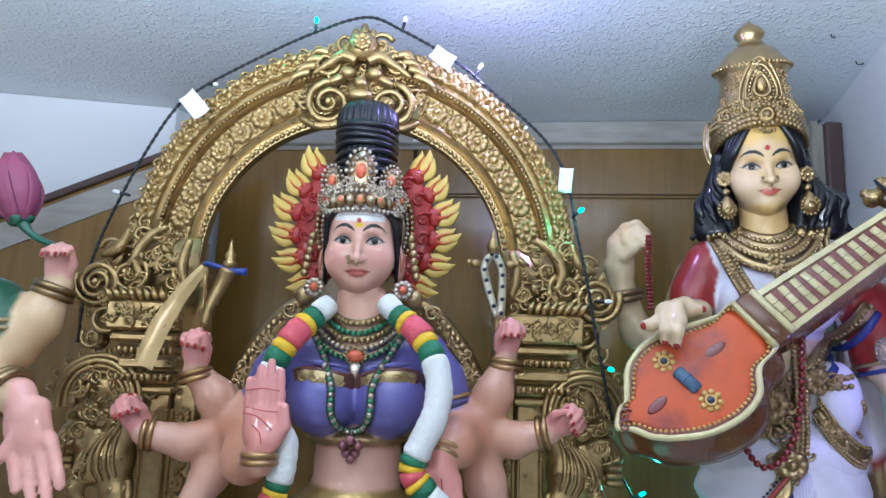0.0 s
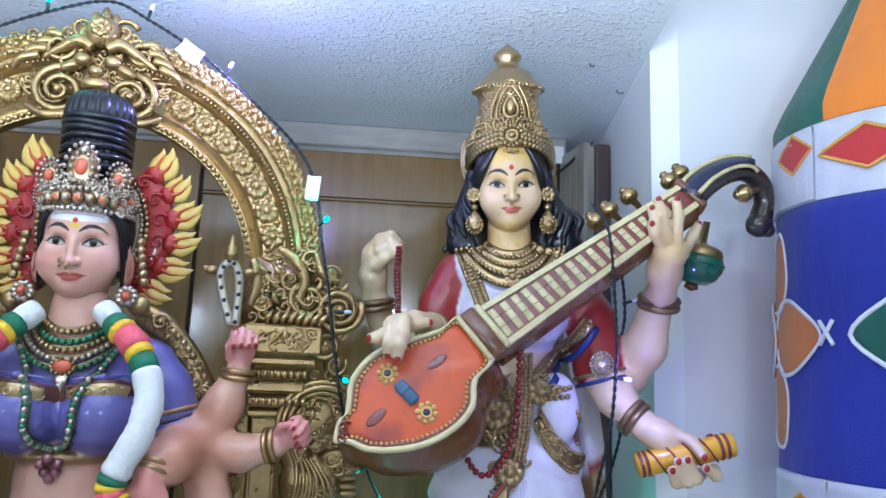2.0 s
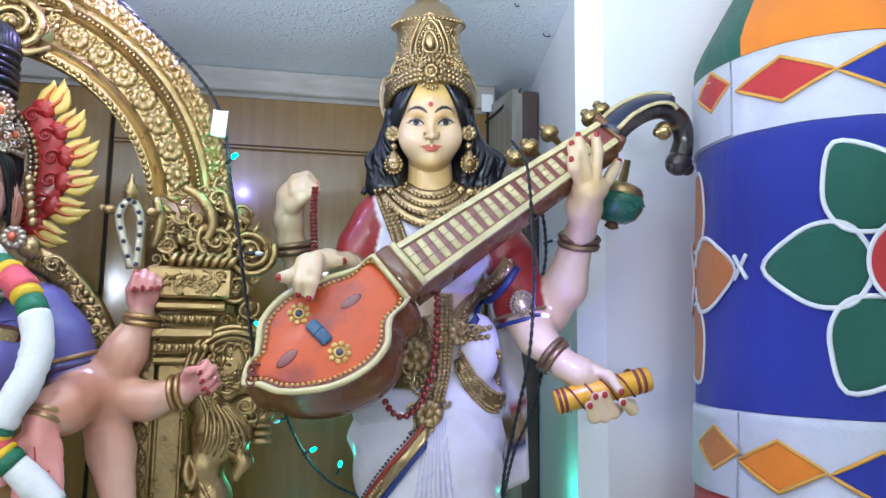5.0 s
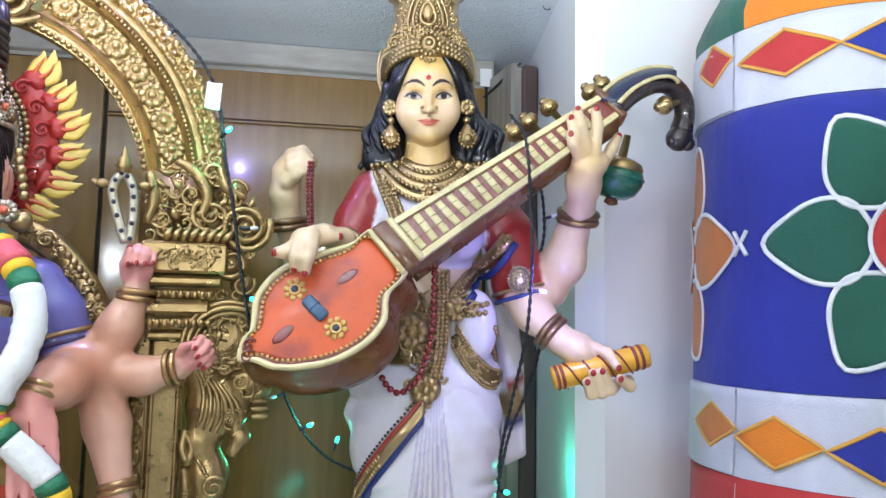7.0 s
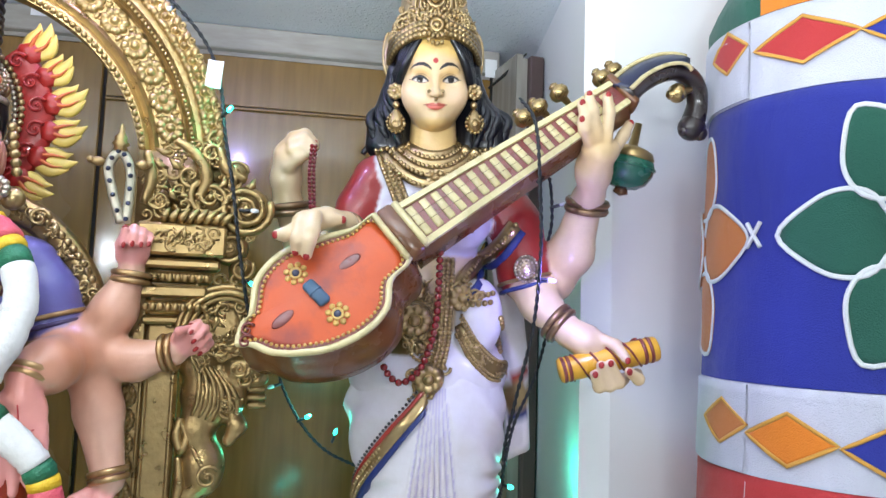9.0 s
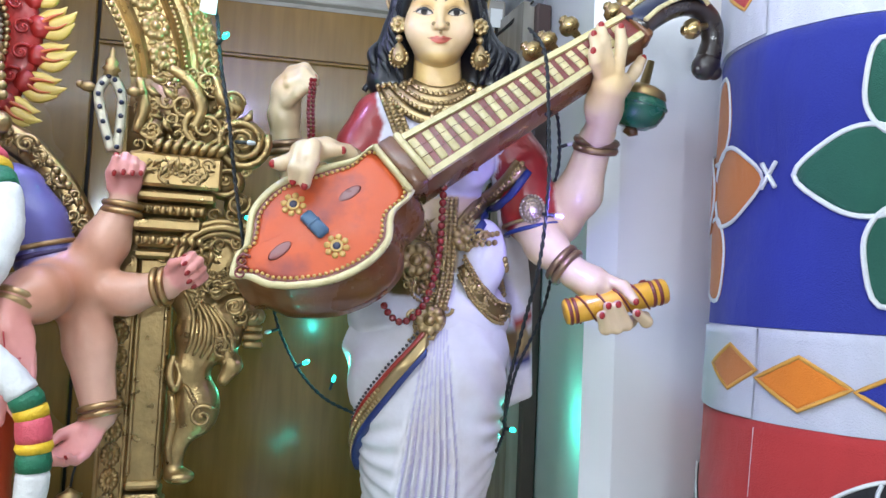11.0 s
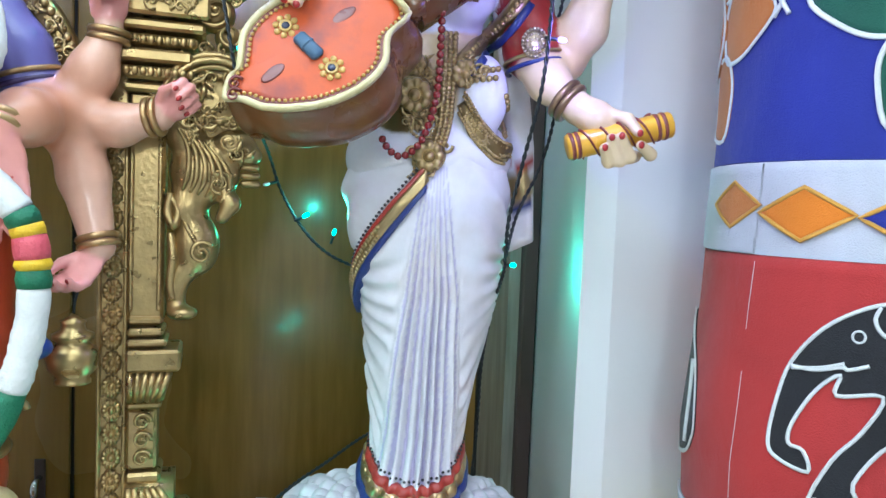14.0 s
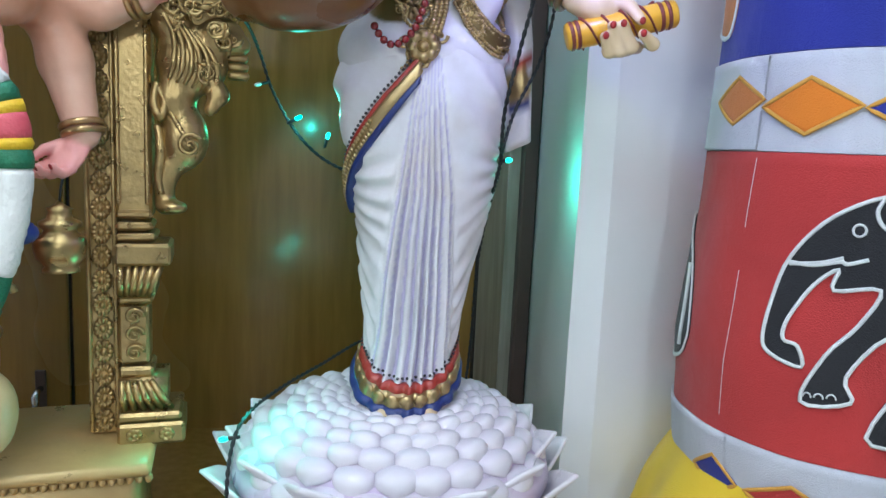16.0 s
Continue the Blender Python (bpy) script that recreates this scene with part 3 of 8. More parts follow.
band("white_band", 1.956, 2.083, C_WHITE, label="white cotton band with diamonds")
band("blue_band", 1.527, 1.955, C_BLUE, rows=22, label="blue cotton band with flowers")
band("white_band", 1.396, 1.526, C_WHITE, label="white cotton band with diamonds")
band("red_band", 0.995, 1.395, C_RED, rows=24, label="red cotton band with black applique")
band("white_band", 0.87, 0.994, C_WHITE, label="white cotton hem band")
band("white_flap", 1.958, 2.081, C_WHITE, -222, -174.0, 0.004, "overlapping white flap")
band("white_flap", 1.398, 1.524, C_WHITE, -222, -174.2, 0.004, "overlapping white flap")
band("white_flap", 0.89, 0.995, C_WHITE, -222, -171.0, 0.004, "overlapping white flap")
# panels of the conical top
for a0, a1, mt in ((-250, -169, C_GREEN), (-169, -104, C_ORANGE), (-104, -50, C_BLUE), (-50, 0, C_RED), (0, 60, C_GREEN), (60, 110, C_ORANGE)):
    band("top_panel", 2.084, 2.47, mt, a0, a1, 0.0, "cotton cone panel", 14)


def cutout(name, outline, material, lift=0.003, piping=None, width=0.0028, label=""):
    """A piece of cloth of any outline, in degrees and height, sewn on the drum with a braid round it."""
    k = 0.0042
    p = np.array(outline, float)
    edge = [Vector((a * k, z)) for a, z in p]
    lo, hi = p.min(0), p.max(0)
    inner = [Vector((a * k, z)) for a in np.arange(lo[0] + 1, hi[0], 2.5) for z in np.arange(lo[1] + 0.005, hi[1], 0.011)]
    n = len(edge)
    got = delaunay_2d_cdt(edge + inner, [], [list(range(n))], 1, 1e-6)
    flat = [(v[0] / k, v[1]) for v in got[0]]
    g = Geo().add([on_drum(a, z, lift) for a, z in flat], got[2])
    g.grid([[on_drum(a, z, lift - 0.004) for a, z in p], [on_drum(a, z, lift) for a, z in p]], wrap=True)
    ob = g.obj(name, material, drum, label)
    c = math.radians(p[:, 0].mean())
    Geo().tube([on_drum(a, z, lift + 0.0006) for a, z in p], width, n=6, squash=(1, 0.45), up=(math.cos(c), math.sin(c), 0), closed=True).obj("braid", piping, ob)
    return ob


def diamond(a, z, w, h, material, cut0=0.0, cut1=1.0):
    patch("diamond", [(a - w, z), (a, z + h), (a + w, z), (a, z - h)], material, 0.0045, 7, C_GOLD, 0.0030, corners=True)


diamond(-186.0, 2.044, 11.5, 0.034, C_RED)
diamond(-151.5, 2.027, 19.5, 0.035, C_RED)
diamond(-112.5, 2.026, 19.5, 0.038, C_BLUE)
diamond(-73.5, 2.026, 19.5, 0.035, C_RED)
diamond(-186.5, 1.466, 13.0, 0.033, C_RUST)
diamond(-157.5, 1.455, 16.0, 0.036, C_ORANGE)
diamond(-124.8, 1.452, 16.0, 0.036, C_BLUE)
diamond(-92.0, 1.452, 16.0, 0.036, C_ORANGE)
diamond(-148.0, 0.925, 15.0, 0.030, C_RED)
diamond(-176.0, 0.925, 10.0, 0.030, C_BLUE)
for s in (-1, 1):
    Geo().tube([on_drum(-171.0 + s * q, 1.745 + 0.9 * q * 0.0065, 0.004) for q in np.linspace(-3.2, 3.2, 7)], 0.0034, n=6).obj("braid", C_PIPING, drum, "white cross stitch")


def flower(a, z, petal, heart, k):
    deg = math.degrees(1 / 0.219)
    for i in range(6):
        t = math.pi + i * math.pi / 3 + k
        e, s = np.array((math.cos(t), math.sin(t))), np.array((-math.sin(t), math.cos(t)))
        pts = [e * 0.205, e * 0.165 + s * 0.042, e * 0.125 + s * 0.061, e * 0.085 + s * 0.052, e * 0.060, e * 0.085 - s * 0.052, e * 0.125 - s * 0.061, e * 0.165 - s * 0.042]
        full = smooth_path(pts, 4, True)
        full[0] = pts[0]
        patch("petal", [(a + deg * p[0], z + p[1]) for p in full], petal, 0.0022, 1, C_PIPING, 0.0037, corners=True)
    patch("flower_heart", [(a + deg * 0.068 * math.cos(q), z + 0.068 * math.sin(q)) for q in np.linspace(0, 2 * math.pi, 16, endpoint=False)], heart, 0.0060, 3, C_PIPING, 0.0037)


flower(-107.5, 1.741, C_GREEN, C_RED, 0.0)
flower(-227.5, 1.741, C_RUST, C_RUST, 0.0)
flower(12.5, 1.741, C_RUST, C_RED, 0.0)
# black elephant applique on the red band
form = [(-92, 1.33), (-112, 1.356), (-127, 1.349), (-137, 1.339), (-148.2, 1.308), (-156.6, 1.259), (-159.8, 1.208), (-161.2, 1.150), (-158.3, 1.129), (-149.2, 1.120), (-151, 1.146), (-155.2, 1.152), (-154.6, 1.180), (-148.9, 1.227), (-142.7, 1.251), (-143.4, 1.224), (-131.5, 1.231), (-136, 1.184), (-143.4, 1.140), (-148.3, 1.076), (-135.5, 1.086), (-137.4, 1.118), (-128.7, 1.172), (-121, 1.150), (-130.6, 1.044), (-118, 1.048), (-110, 1.130), (-92, 1.18)]
form = smooth_path(form, 4, True)
black = cutout("applique", form, C_BLACK, 0.003, C_PIPING, 0.0027, "black elephant applique shape with white braid")
for bar in (((-156.7, 1.254), (-149.7, 1.253), (-142.6, 1.261), (-140.6, 1.259), (-135.3, 1.267)), ((-156.5, 1.251), (-148.0, 1.257), (-141.8, 1.266)), ((-133.4, 1.342), (-134.6, 1.325), (-132.5, 1.308), (-128, 1.300))):
    Geo().tube([on_drum(a, z, 0.0042) for a, z in smooth_path(bar, 6)], 0.0026, n=6, squash=(1, 0.5), up=(-0.75, -0.66, 0)).obj("braid", C_PIPING, black)
Geo().tube([on_drum(-138.6 + 1.7 * math.cos(q), 1.302 + 0.0075 * math.sin(q), 0.0042) for q in np.linspace(0, 6.283, 18, endpoint=False)], 0.0016, n=6, closed=True).obj("braid", C_PIPING, black)
for a, z, w in ((-146.6, 1.0835, 1.1), (-143.6, 1.085, 1.2), (-140.4, 1.087, 1.2)):
    Geo().tube([on_drum(a + w * math.cos(q), z + 0.006 * math.sin(q), 0.0040) for q in np.linspace(0, math.pi, 9)], 0.0012, n=5).obj("braid", C_PIPING, black)
patch("applique", [(-216, 1.29), (-204, 1.23), (-196, 1.14), (-196, 1.10), (-204, 1.07), (-226, 1.06), (-236, 1.15), (-228, 1.27)], C_BLACK, 0.003, 5, C_PIPING, 0.0035, "black elephant applique shape with white braid")
Geo().tube([on_drum(-203 + 20 * (1.19 - z), z, 0.006) for z in np.linspace(1.22, 1.09, 8)], 0.003, n=6).obj("braid", C_PIPING, drum)
Geo().tube([on_drum(-173.5 + 0.5 * math.sin(9 * z), z, 0.0006) for z in np.linspace(1.386, 1.29, 12)], 0.00045, n=5).obj("thread", C_PIPING, drum, "loose white seam thread")
Geo().tube([on_drum(-173.8 - 1.5 * (1.23 - z), z, 0.0006) for z in np.linspace(1.23, 1.02, 20)], 0.00045, n=5).obj("thread", C_PIPING, drum, "loose white seam thread")
# gathered yellow skirt below
rows = []
for q in np.linspace(0, 1, 12):
    z = 0.935 - 0.21 * q
    rows.append([((0.232 + 0.070 * math.sin(1.7 * q) + 0.012 * q * math.sin(a * 17 + 2 * math.sin(3 * a))) * math.cos(a), (0.232 + 0.070 * math.sin(1.7 * q) + 0.012 * q * math.sin(a * 17 + 2 * math.sin(3 * a))) * math.sin(a), z) for a in np.linspace(0, 2 * math.pi, 140, endpoint=False)])
rows += [[tuple(np.array(p) * (0.985, 0.985, 1)) for p in r] for r in rows[::-1]]
Geo().grid(rows, wrap=True).obj("skirt", C_YELLOW, drum, "gathered yellow cotton skirt")
Geo().tube([(0, 0, 2.45), (0, 0, 2.9)], 0.004).obj("cord", C_PIPING, drum, "hanging cord")
Geo().tube([on_drum(a, 2.46, 0.004) for a in range(0, 360, 15)], 0.004, closed=True).obj("ring", M_BRASS, drum)


# ---- lotus pedestal ----
S_POSE = pose(0.55, 1.215, 0, 0, 0, -14)
LX, LY = -0.013, -0.015
lotus = empty("lotus_pedestal", "round lotus pedestal with glossy white and lilac petals", "pedestal")
lotus.matrix_world = S_POSE @ Matrix.Translation((LX, LY, 0.182)) @ Matrix.Diagonal((0.875, 0.875, 0.885, 1))
Geo().lathe([(0.24, 0.541), (0.27, 0.57), (0.25, 0.67), (0.20, 0.70), (0.22, 0.76), (0.275, 0.81), (0.27, 0.835), (0.235, 0.865), (0.18, 0.895), (0.13, 0.912), (0.10, 0.92), (0.0, 0.922)], n=48).obj("core", M_LOTUS, lotus)


def petal_mesh(w, l, h):
    """A plump petal like half an egg: x across, y outwards, z its bulge, its blunt tip standing proud."""
    rows = []
    for t in (0.0, 0.15, 0.32, 0.5, 0.66, 0.8, 0.9, 0.965, 1.0):
        half = w * (0.55 + 0.45 * math.sin(math.pi * min(0.5, 0.1 + 0.55 * t))) * math.sqrt(max(0.0, 1 - max(0.0, (t - 0.45) / 0.55) ** 2.4)) + 0.0006
        top = h * (0.25 + 0.75 * math.sin(0.5 * math.pi * min(1.0, t / 0.74))) * math.sqrt(max(0.0, 1 - max(0.0, (t - 0.70) / 0.30) ** 2.2))
        rows.append([(half * math.sin(a), l * t, top * max(0.0, math.cos(a)) ** 0.75 if math.cos(a) > 0 else 0.5 * h * math.cos(a)) for a in np.linspace(-math.pi, math.pi, 16, endpoint=False)])
    return Geo().grid(rows, wrap=True, cap=True)


small = None
rng = random.Random(4)
for turn, (r, z, tilt, size, count) in enumerate(((0.096, 0.912, 14, 0.48, 22), (0.116, 0.914, 12, 0.52, 23), (0.137, 0.916, 9, 0.58, 24), (0.159, 0.914, 6, 0.64, 24), (0.182, 0.908, 2, 0.72, 24), (0.206, 0.898, -4, 0.80, 24), (0.230, 0.882, -12, 0.88, 24), (0.251, 0.858, -24, 0.96, 24))):
    for i in range(count):
        a = 2 * math.pi * (i + 0.5 * (turn % 2)) / count + rng.uniform(-0.03, 0.03)
        m = Matrix.Rotation(a, 4, "Z") @ Matrix.Translation((0, r - 0.046, z - 0.002)) @ Matrix.Rotation(radians(tilt + rng.uniform(-4, 4)), 4, "X") @ Matrix.Diagonal((math.pi * r / count * 1.14 / 0.021, size, size * rng.uniform(0.92, 1.08), 1))
        if small is None:
            small = petal_mesh(0.021, 0.070, 0.026).obj("petal", M_LOTUS, lotus)
            small.matrix_basis = m
        else:
            share("petal", small, m, lotus)
# the broad outer petals, curling outwards
rows, n = [], 13
for t in np.linspace(0, 1, n):
    half = 0.086 * math.sin(math.pi * (0.22 + 0.78 * t) ** 1.25) ** 0.58 if t < 1 else 0.002
    rr, zz = 0.235 + 0.075 * t**1.4 + 0.016 * t**4, 0.66 + 0.185 * t - 0.01 * t**4
    row = []
    for s in np.linspace(-1, 1, 11):
        row.append((half * s, rr - 0.030 * (half / 0.082) * s * s, zz + 0.004 * s * s))
    rows.append(row + [(p[0] * 0.98, p[1] - 0.007, p[2]) for p in row[::-1]])
big = None
for ring, count, off in ((1.0, 13, 0.0), (0.88, 13, 0.5)):
    for i in range(count):
        a = 2 * math.pi * (i + off) / count
        m = Matrix.Rotation(a, 4, "Z") @ Matrix.Diagonal((1, ring, 1, 1)) @ Matrix.Translation((0, 0, 0.0 if ring == 1 else 0.040))
        if big is None:
            big = Geo().grid(rows, wrap=True, cap=True).obj("outer_petal", M_LOTUS, lotus)
            big.matrix_basis = m
        else:
            share("outer_petal", big, m, lotus)


# ---- shared shapes of the painted figures ----
GOLD = (0.42, 0.30, 0.14, 1)
GOLD_DARK = (0.22, 0.15, 0.06, 0.9)
BLACK = (0.004, 0.005, 0.009, 0)
RED_NAIL = (0.33, 0.018, 0.018, 0)


def frame_at(at, forward, palm, s=1.0):
    """A pose whose z runs along forward and whose -y looks along palm."""
    z = unit(forward)
    y = -np.asarray(palm, float)
    y = unit(y - z * (y @ z))
    x = np.cross(y, z)
    m = np.eye(4)
    m[:3, 0], m[:3, 1], m[:3, 2], m[:3, 3] = x * s, y * s, z * s, at
    return m


def put(m, p):
    return m[:3, :3] @ np.asarray(p, float) + m[:3, 3]


def hand(field, geo, m, col, side=1, curl=(0.2, 0.2, 0.25, 0.3), thumb=(0.33, -0.05, 0.42), palm_col=None, spread=1.0, nails=RED_NAIL, back=True):
    """A hand one unit long from wrist to middle finger tip: z to the fingers, side * x to the thumb, -y the palm."""
    s = float(np.linalg.norm(m[:3, 2]))
    k = 0.05 * s
    rot = m[:3, :3] / s
    field.ell(put(m, (0, 0, 0.27)), np.array((0.215, 0.095, 0.29)) * s, col, k, rot)
    field.cap(put(m, (0, 0, -0.06)), put(m, (0, 0, 0.15)), 0.125 * s, 0.14 * s, col, k)
    if spread == 0:
        field.ell(put(m, (0, 0.01, 0.62)), np.array((0.20, 0.050, 0.27)) * s, palm_col, 0.02 * s, rot)
    if palm_col is not None:
        field.ell(put(m, (0.02 * side, -0.045, 0.27)), np.array((0.17, 0.06, 0.24)) * s, palm_col, 0.02 * s, rot)
    for i, (bx, l) in enumerate(((0.165, 0.44), (0.055, 0.50), (-0.055, 0.47), (-0.155, 0.37))):
        p = np.array((bx * side, 0, 0.47 - 0.035 * abs(i - 1)))
        a = 0.0
        c = palm_col if palm_col is not None else col
        for j, (part_l, r0, r1) in enumerate(((0.42, 0.066, 0.06), (0.33, 0.06, 0.054), (0.25, 0.054, 0.046))):
            a += curl[i] * (1.0, 1.25, 0.8)[j]
            d = np.array((bx * side * 0.5 * spread * math.cos(a), -math.sin(a), math.cos(a)))
            q = p + unit(d) * part_l * l
            field.cap(put(m, p), put(m, q), r0 * s, r1 * s, c, 0.018 * s)
            p = q
        up = np.array((0, math.cos(a), math.sin(a)))
        if nails and geo is not None:
            y = -1 if not back else 1
            mm = np.eye(4)
            zz = rot @ unit((0, -math.sin(a), math.cos(a)))
            yy = rot @ unit(up)
            mm[:3, 0], mm[:3, 1], mm[:3, 2] = np.cross(yy, zz), yy, zz
            geo.ball(put(m, p + up * 0.032 * y), (0.030 * s, 0.018 * s, 0.050 * s), nails, 8, 6, mm)
    t0, t2 = np.array((0.15 * side, -0.02, 0.14)), np.array((thumb[0] * side, thumb[1], thumb[2]))
    t1 = (t0 + t2) / 2 + np.array((0.05 * side, 0, -0.02))
    field.cap(put(m, t0), put(m, t1), 0.085 * s, 0.07 * s, col, k)
    field.cap(put(m, t1), put(m, t2), 0.07 * s, 0.05 * s, col, 0.02 * s)
    if nails and geo is not None:
        geo.ball(put(m, t2 + np.array((0.01 * side, 0.025 if back else -0.03, 0.02))), 0.043 * s, nails, 8, 6)


def bangle(geo, at, axis, r, tube=0.0045, col=GOLD, count=2, gap=0.009):
    axis = unit(axis)
    s = unit(np.cross(axis, (0.31, 0.9, 0.2)))
    k = np.cross(axis, s)
    for i in range(count):
        c = np.asarray(at, float) + axis * gap * (i - (count - 1) / 2)
        geo.tube([c + r * (math.cos(a) * s + math.sin(a) * k) for a in np.linspace(0, 2 * math.pi, 28, endpoint=False)], tube, col, 7, up=tuple(axis), closed=True)


def beads(geo, pts, r, col, step=2.0, sag=None):
    """A row of beads along a path."""
    pts = np.asarray(pts, float)
    d = np.r_[0, np.cumsum(np.linalg.norm(np.diff(pts, axis=0), axis=1))]
    for q in np.arange(0, d[-1], r * step):
        geo.ball([np.interp(q, d, pts[:, i]) for i in range(3)], r, col, 7, 5)


def face(field, at, skin, s=1.0, drop=0.0, mouth=-0.0425, ex=0.0248, jaw=0.0):
    """Head and face; at is the place between the eyes on the surface, drop lowers the eyes in the skull, ex is half the eyes' distance, jaw lengthens the chin."""
    at = np.asarray(at, float) - np.array((0, 0, drop * s))
    q = lambda x, y, z: at + s * np.array((x, y, z))  # noqa: E731
    field.ell(q(0, 0.058, 0.022 + drop), np.array((0.057, 0.066, 0.076)) * s, skin, 0.02 * s)
    field.ell(q(0, 0.044, -0.024 + drop - 0.6 * jaw), np.array((0.0470 + 0.2 * jaw, 0.049, 0.051 + 0.4 * jaw)) * s, skin, 0.02 * s)
    field.ell(q(0, 0.015, -0.057 + drop - jaw), np.array((0.0150, 0.013, 0.0105)) * s, skin, 0.018 * s)
    for e in (-1, 1):
        field.ell(q(0.034 * e, 0.022, -0.024 + 0.7 * drop), np.array((0.0190, 0.019, 0.0215)) * s, skin, 0.022 * s)
        field.ell(q((ex + 0.0005) * e, -0.0085, 0.0020), np.array((0.0165, 0.011, 0.0105)) * s, skin, 0.007 * s, cut=True)
        field.ell(q(ex * e, 0.0125, 0.0010), np.array((0.0142, 0.0122, 0.0088)) * s, skin, 0.002 * s)
        field.chain([q(0.0075 * e, 0.0030, 0.0125), q(0.018 * e, 0.0022, 0.0175), q(0.032 * e, 0.0075, 0.0175)], np.array((0.0035, 0.0040, 0.0035)) * s, skin, 0.010 * s)
        field.ell(q(0.058 * e, 0.055, -0.008 + drop), np.array((0.008, 0.013, 0.026)) * s, skin, 0.006 * s)
        field.ell(q(0.0086 * e, -0.0052, mouth + 0.0175), np.array((0.0048, 0.0072, 0.0050)) * s, skin, 0.0035 * s)
    field.chain([q(0, 0.0005, 0.013), q(0, -0.0045, 0.000), q(0, -0.0128, mouth + 0.0190)], np.array((0.0050, 0.0048, 0.0052)) * s, skin, 0.006 * s)
    field.ell(q(0, -0.0150, mouth + 0.0160), np.array((0.0062, 0.0070, 0.0056)) * s, skin, 0.005 * s)
    for e in (-1, 1):
        field.cap(q(0.0025 * e, -0.0015, mouth + 0.0030), q(0.0155 * e, 0.0062, mouth + 0.0006), 0.0034 * s, 0.0014 * s, skin, 0.0030 * s)
    field.ell(q(0, 0.0014, mouth - 0.0040), np.array((0.0118, 0.0074, 0.0042)) * s, skin, 0.0030 * s)
    field.cap(q(0, 0.066, -0.05 + drop), q(0, 0.07, -0.16 + drop), 0.0335 * s, 0.039 * s, skin, 0.014 * s)


def face_paint(at, s=1.0, bindi=(0.30, 0.01, 0.015), blush=None, marks=None, gape=1.0, drop=0.0, mouth=-0.0425, lip=(0.50, 0.11, 0.07), ex=0.0248, mw=0.0160):
    """Repaints the skin of a face: brows, lashes, eyes, cheeks, lips of half width mw."""
    at = np.asarray(at, float) - np.array((0, 0, drop * s))

    def touch(v, c):
        x, y, z = ((v - at) / s).T
        front = y < 0.035
        ax = np.abs(x)

        def lay(mask, col, soft=1.0):
            w = np.clip(mask, 0, 1)[:, None] * front[:, None] * soft
            c[:] = c * (1 - w) + np.array((*col, 0.0)[:4]) * w

        if blush is not None:
            lay(1.2 - np.hypot((ax - 0.033) / 0.020, (z + 0.022) / 0.018), blush, 0.45)
        if marks:
            marks(x, z - drop, lay)
        e = ax - ex
        n = (e + 0.0130) / 0.0262
        span_in = (n > -0.02) & (n < 1.02)
        n = np.clip(n, 0, 1)
        upper_lid = -0.0022 + 0.0026 * n + 0.0076 * gape * np.sin(math.pi * n ** 0.92) ** 0.85
        lower_lid = -0.0022 + 0.0026 * n - 0.0036 * gape * np.sin(math.pi * n) ** 0.9
        inside = np.minimum(upper_lid - z, z - lower_lid) / 0.0008
        lay(np.where(span_in, inside, 0), (0.50, 0.44, 0.37))
        lay((0.0056 - np.hypot(e - 0.0004, z - 0.0012)) / 0.0006 * (inside > -0.2) * span_in, (0.006, 0.003, 0.002, 1.0))
        lay((0.0023 - np.abs(z - upper_lid - 0.0006)) / 0.0006 * span_in, BLACK[:3])
        lay((0.0008 - np.abs(z - lower_lid)) / 0.0006 * span_in, (0.06, 0.03, 0.025))
        wing = np.abs(e - 0.0150) < 0.0030
        lay((0.0009 - np.abs(z - 0.0006 - 0.25 * (e - 0.0130))) / 0.0006 * wing, BLACK[:3])
        crease = 0.0010 + 0.0078 * np.sin(math.pi * np.clip((e + 0.0150) / 0.0300, 0, 1)) ** 0.8
        lay((0.0008 - np.abs(z - crease - 0.0010)) / 0.0007 * (np.abs(e) < 0.0148), (0.20, 0.085, 0.05), 0.8)
        arch = np.interp(ax, [0.0065, 0.012, 0.019, 0.027, 0.035, 0.042], [0.0128, 0.0172, 0.0206, 0.0216, 0.0192, 0.0140]) + 0.5 * drop
        thick = np.interp(ax, [0.0065, 0.009, 0.016, 0.027, 0.037, 0.042], [0.0012, 0.0026, 0.0034, 0.0029, 0.0018, 0.0006])
        lay((thick - np.abs(z - arch)) / 0.0006 * (ax > 0.0062) * (ax < 0.042), (0.010, 0.008, 0.009))
        upper = np.minimum(0.0044 * np.clip(1 - (x / mw) ** 2, 0, 1), 0.0030 + 0.30 * ax)
        lower = 0.0078 * np.clip(1 - (x / (mw * 0.86)) ** 2, 0, 1) ** 0.8
        corner = 0.0012 * (ax / mw) ** 2
        zz = z - mouth - corner
        lay(np.minimum(upper - zz, zz + lower) / 0.0006, lip)
        lay((0.0008 - np.abs(zz)) / 0.0005 * (ax < mw), (0.20, 0.02, 0.02))
        if bindi is not None:
            lay((0.0046 - np.hypot(x, z - 0.0268 - 0.3 * drop)) / 0.0008, bindi)
        return c

    return touch


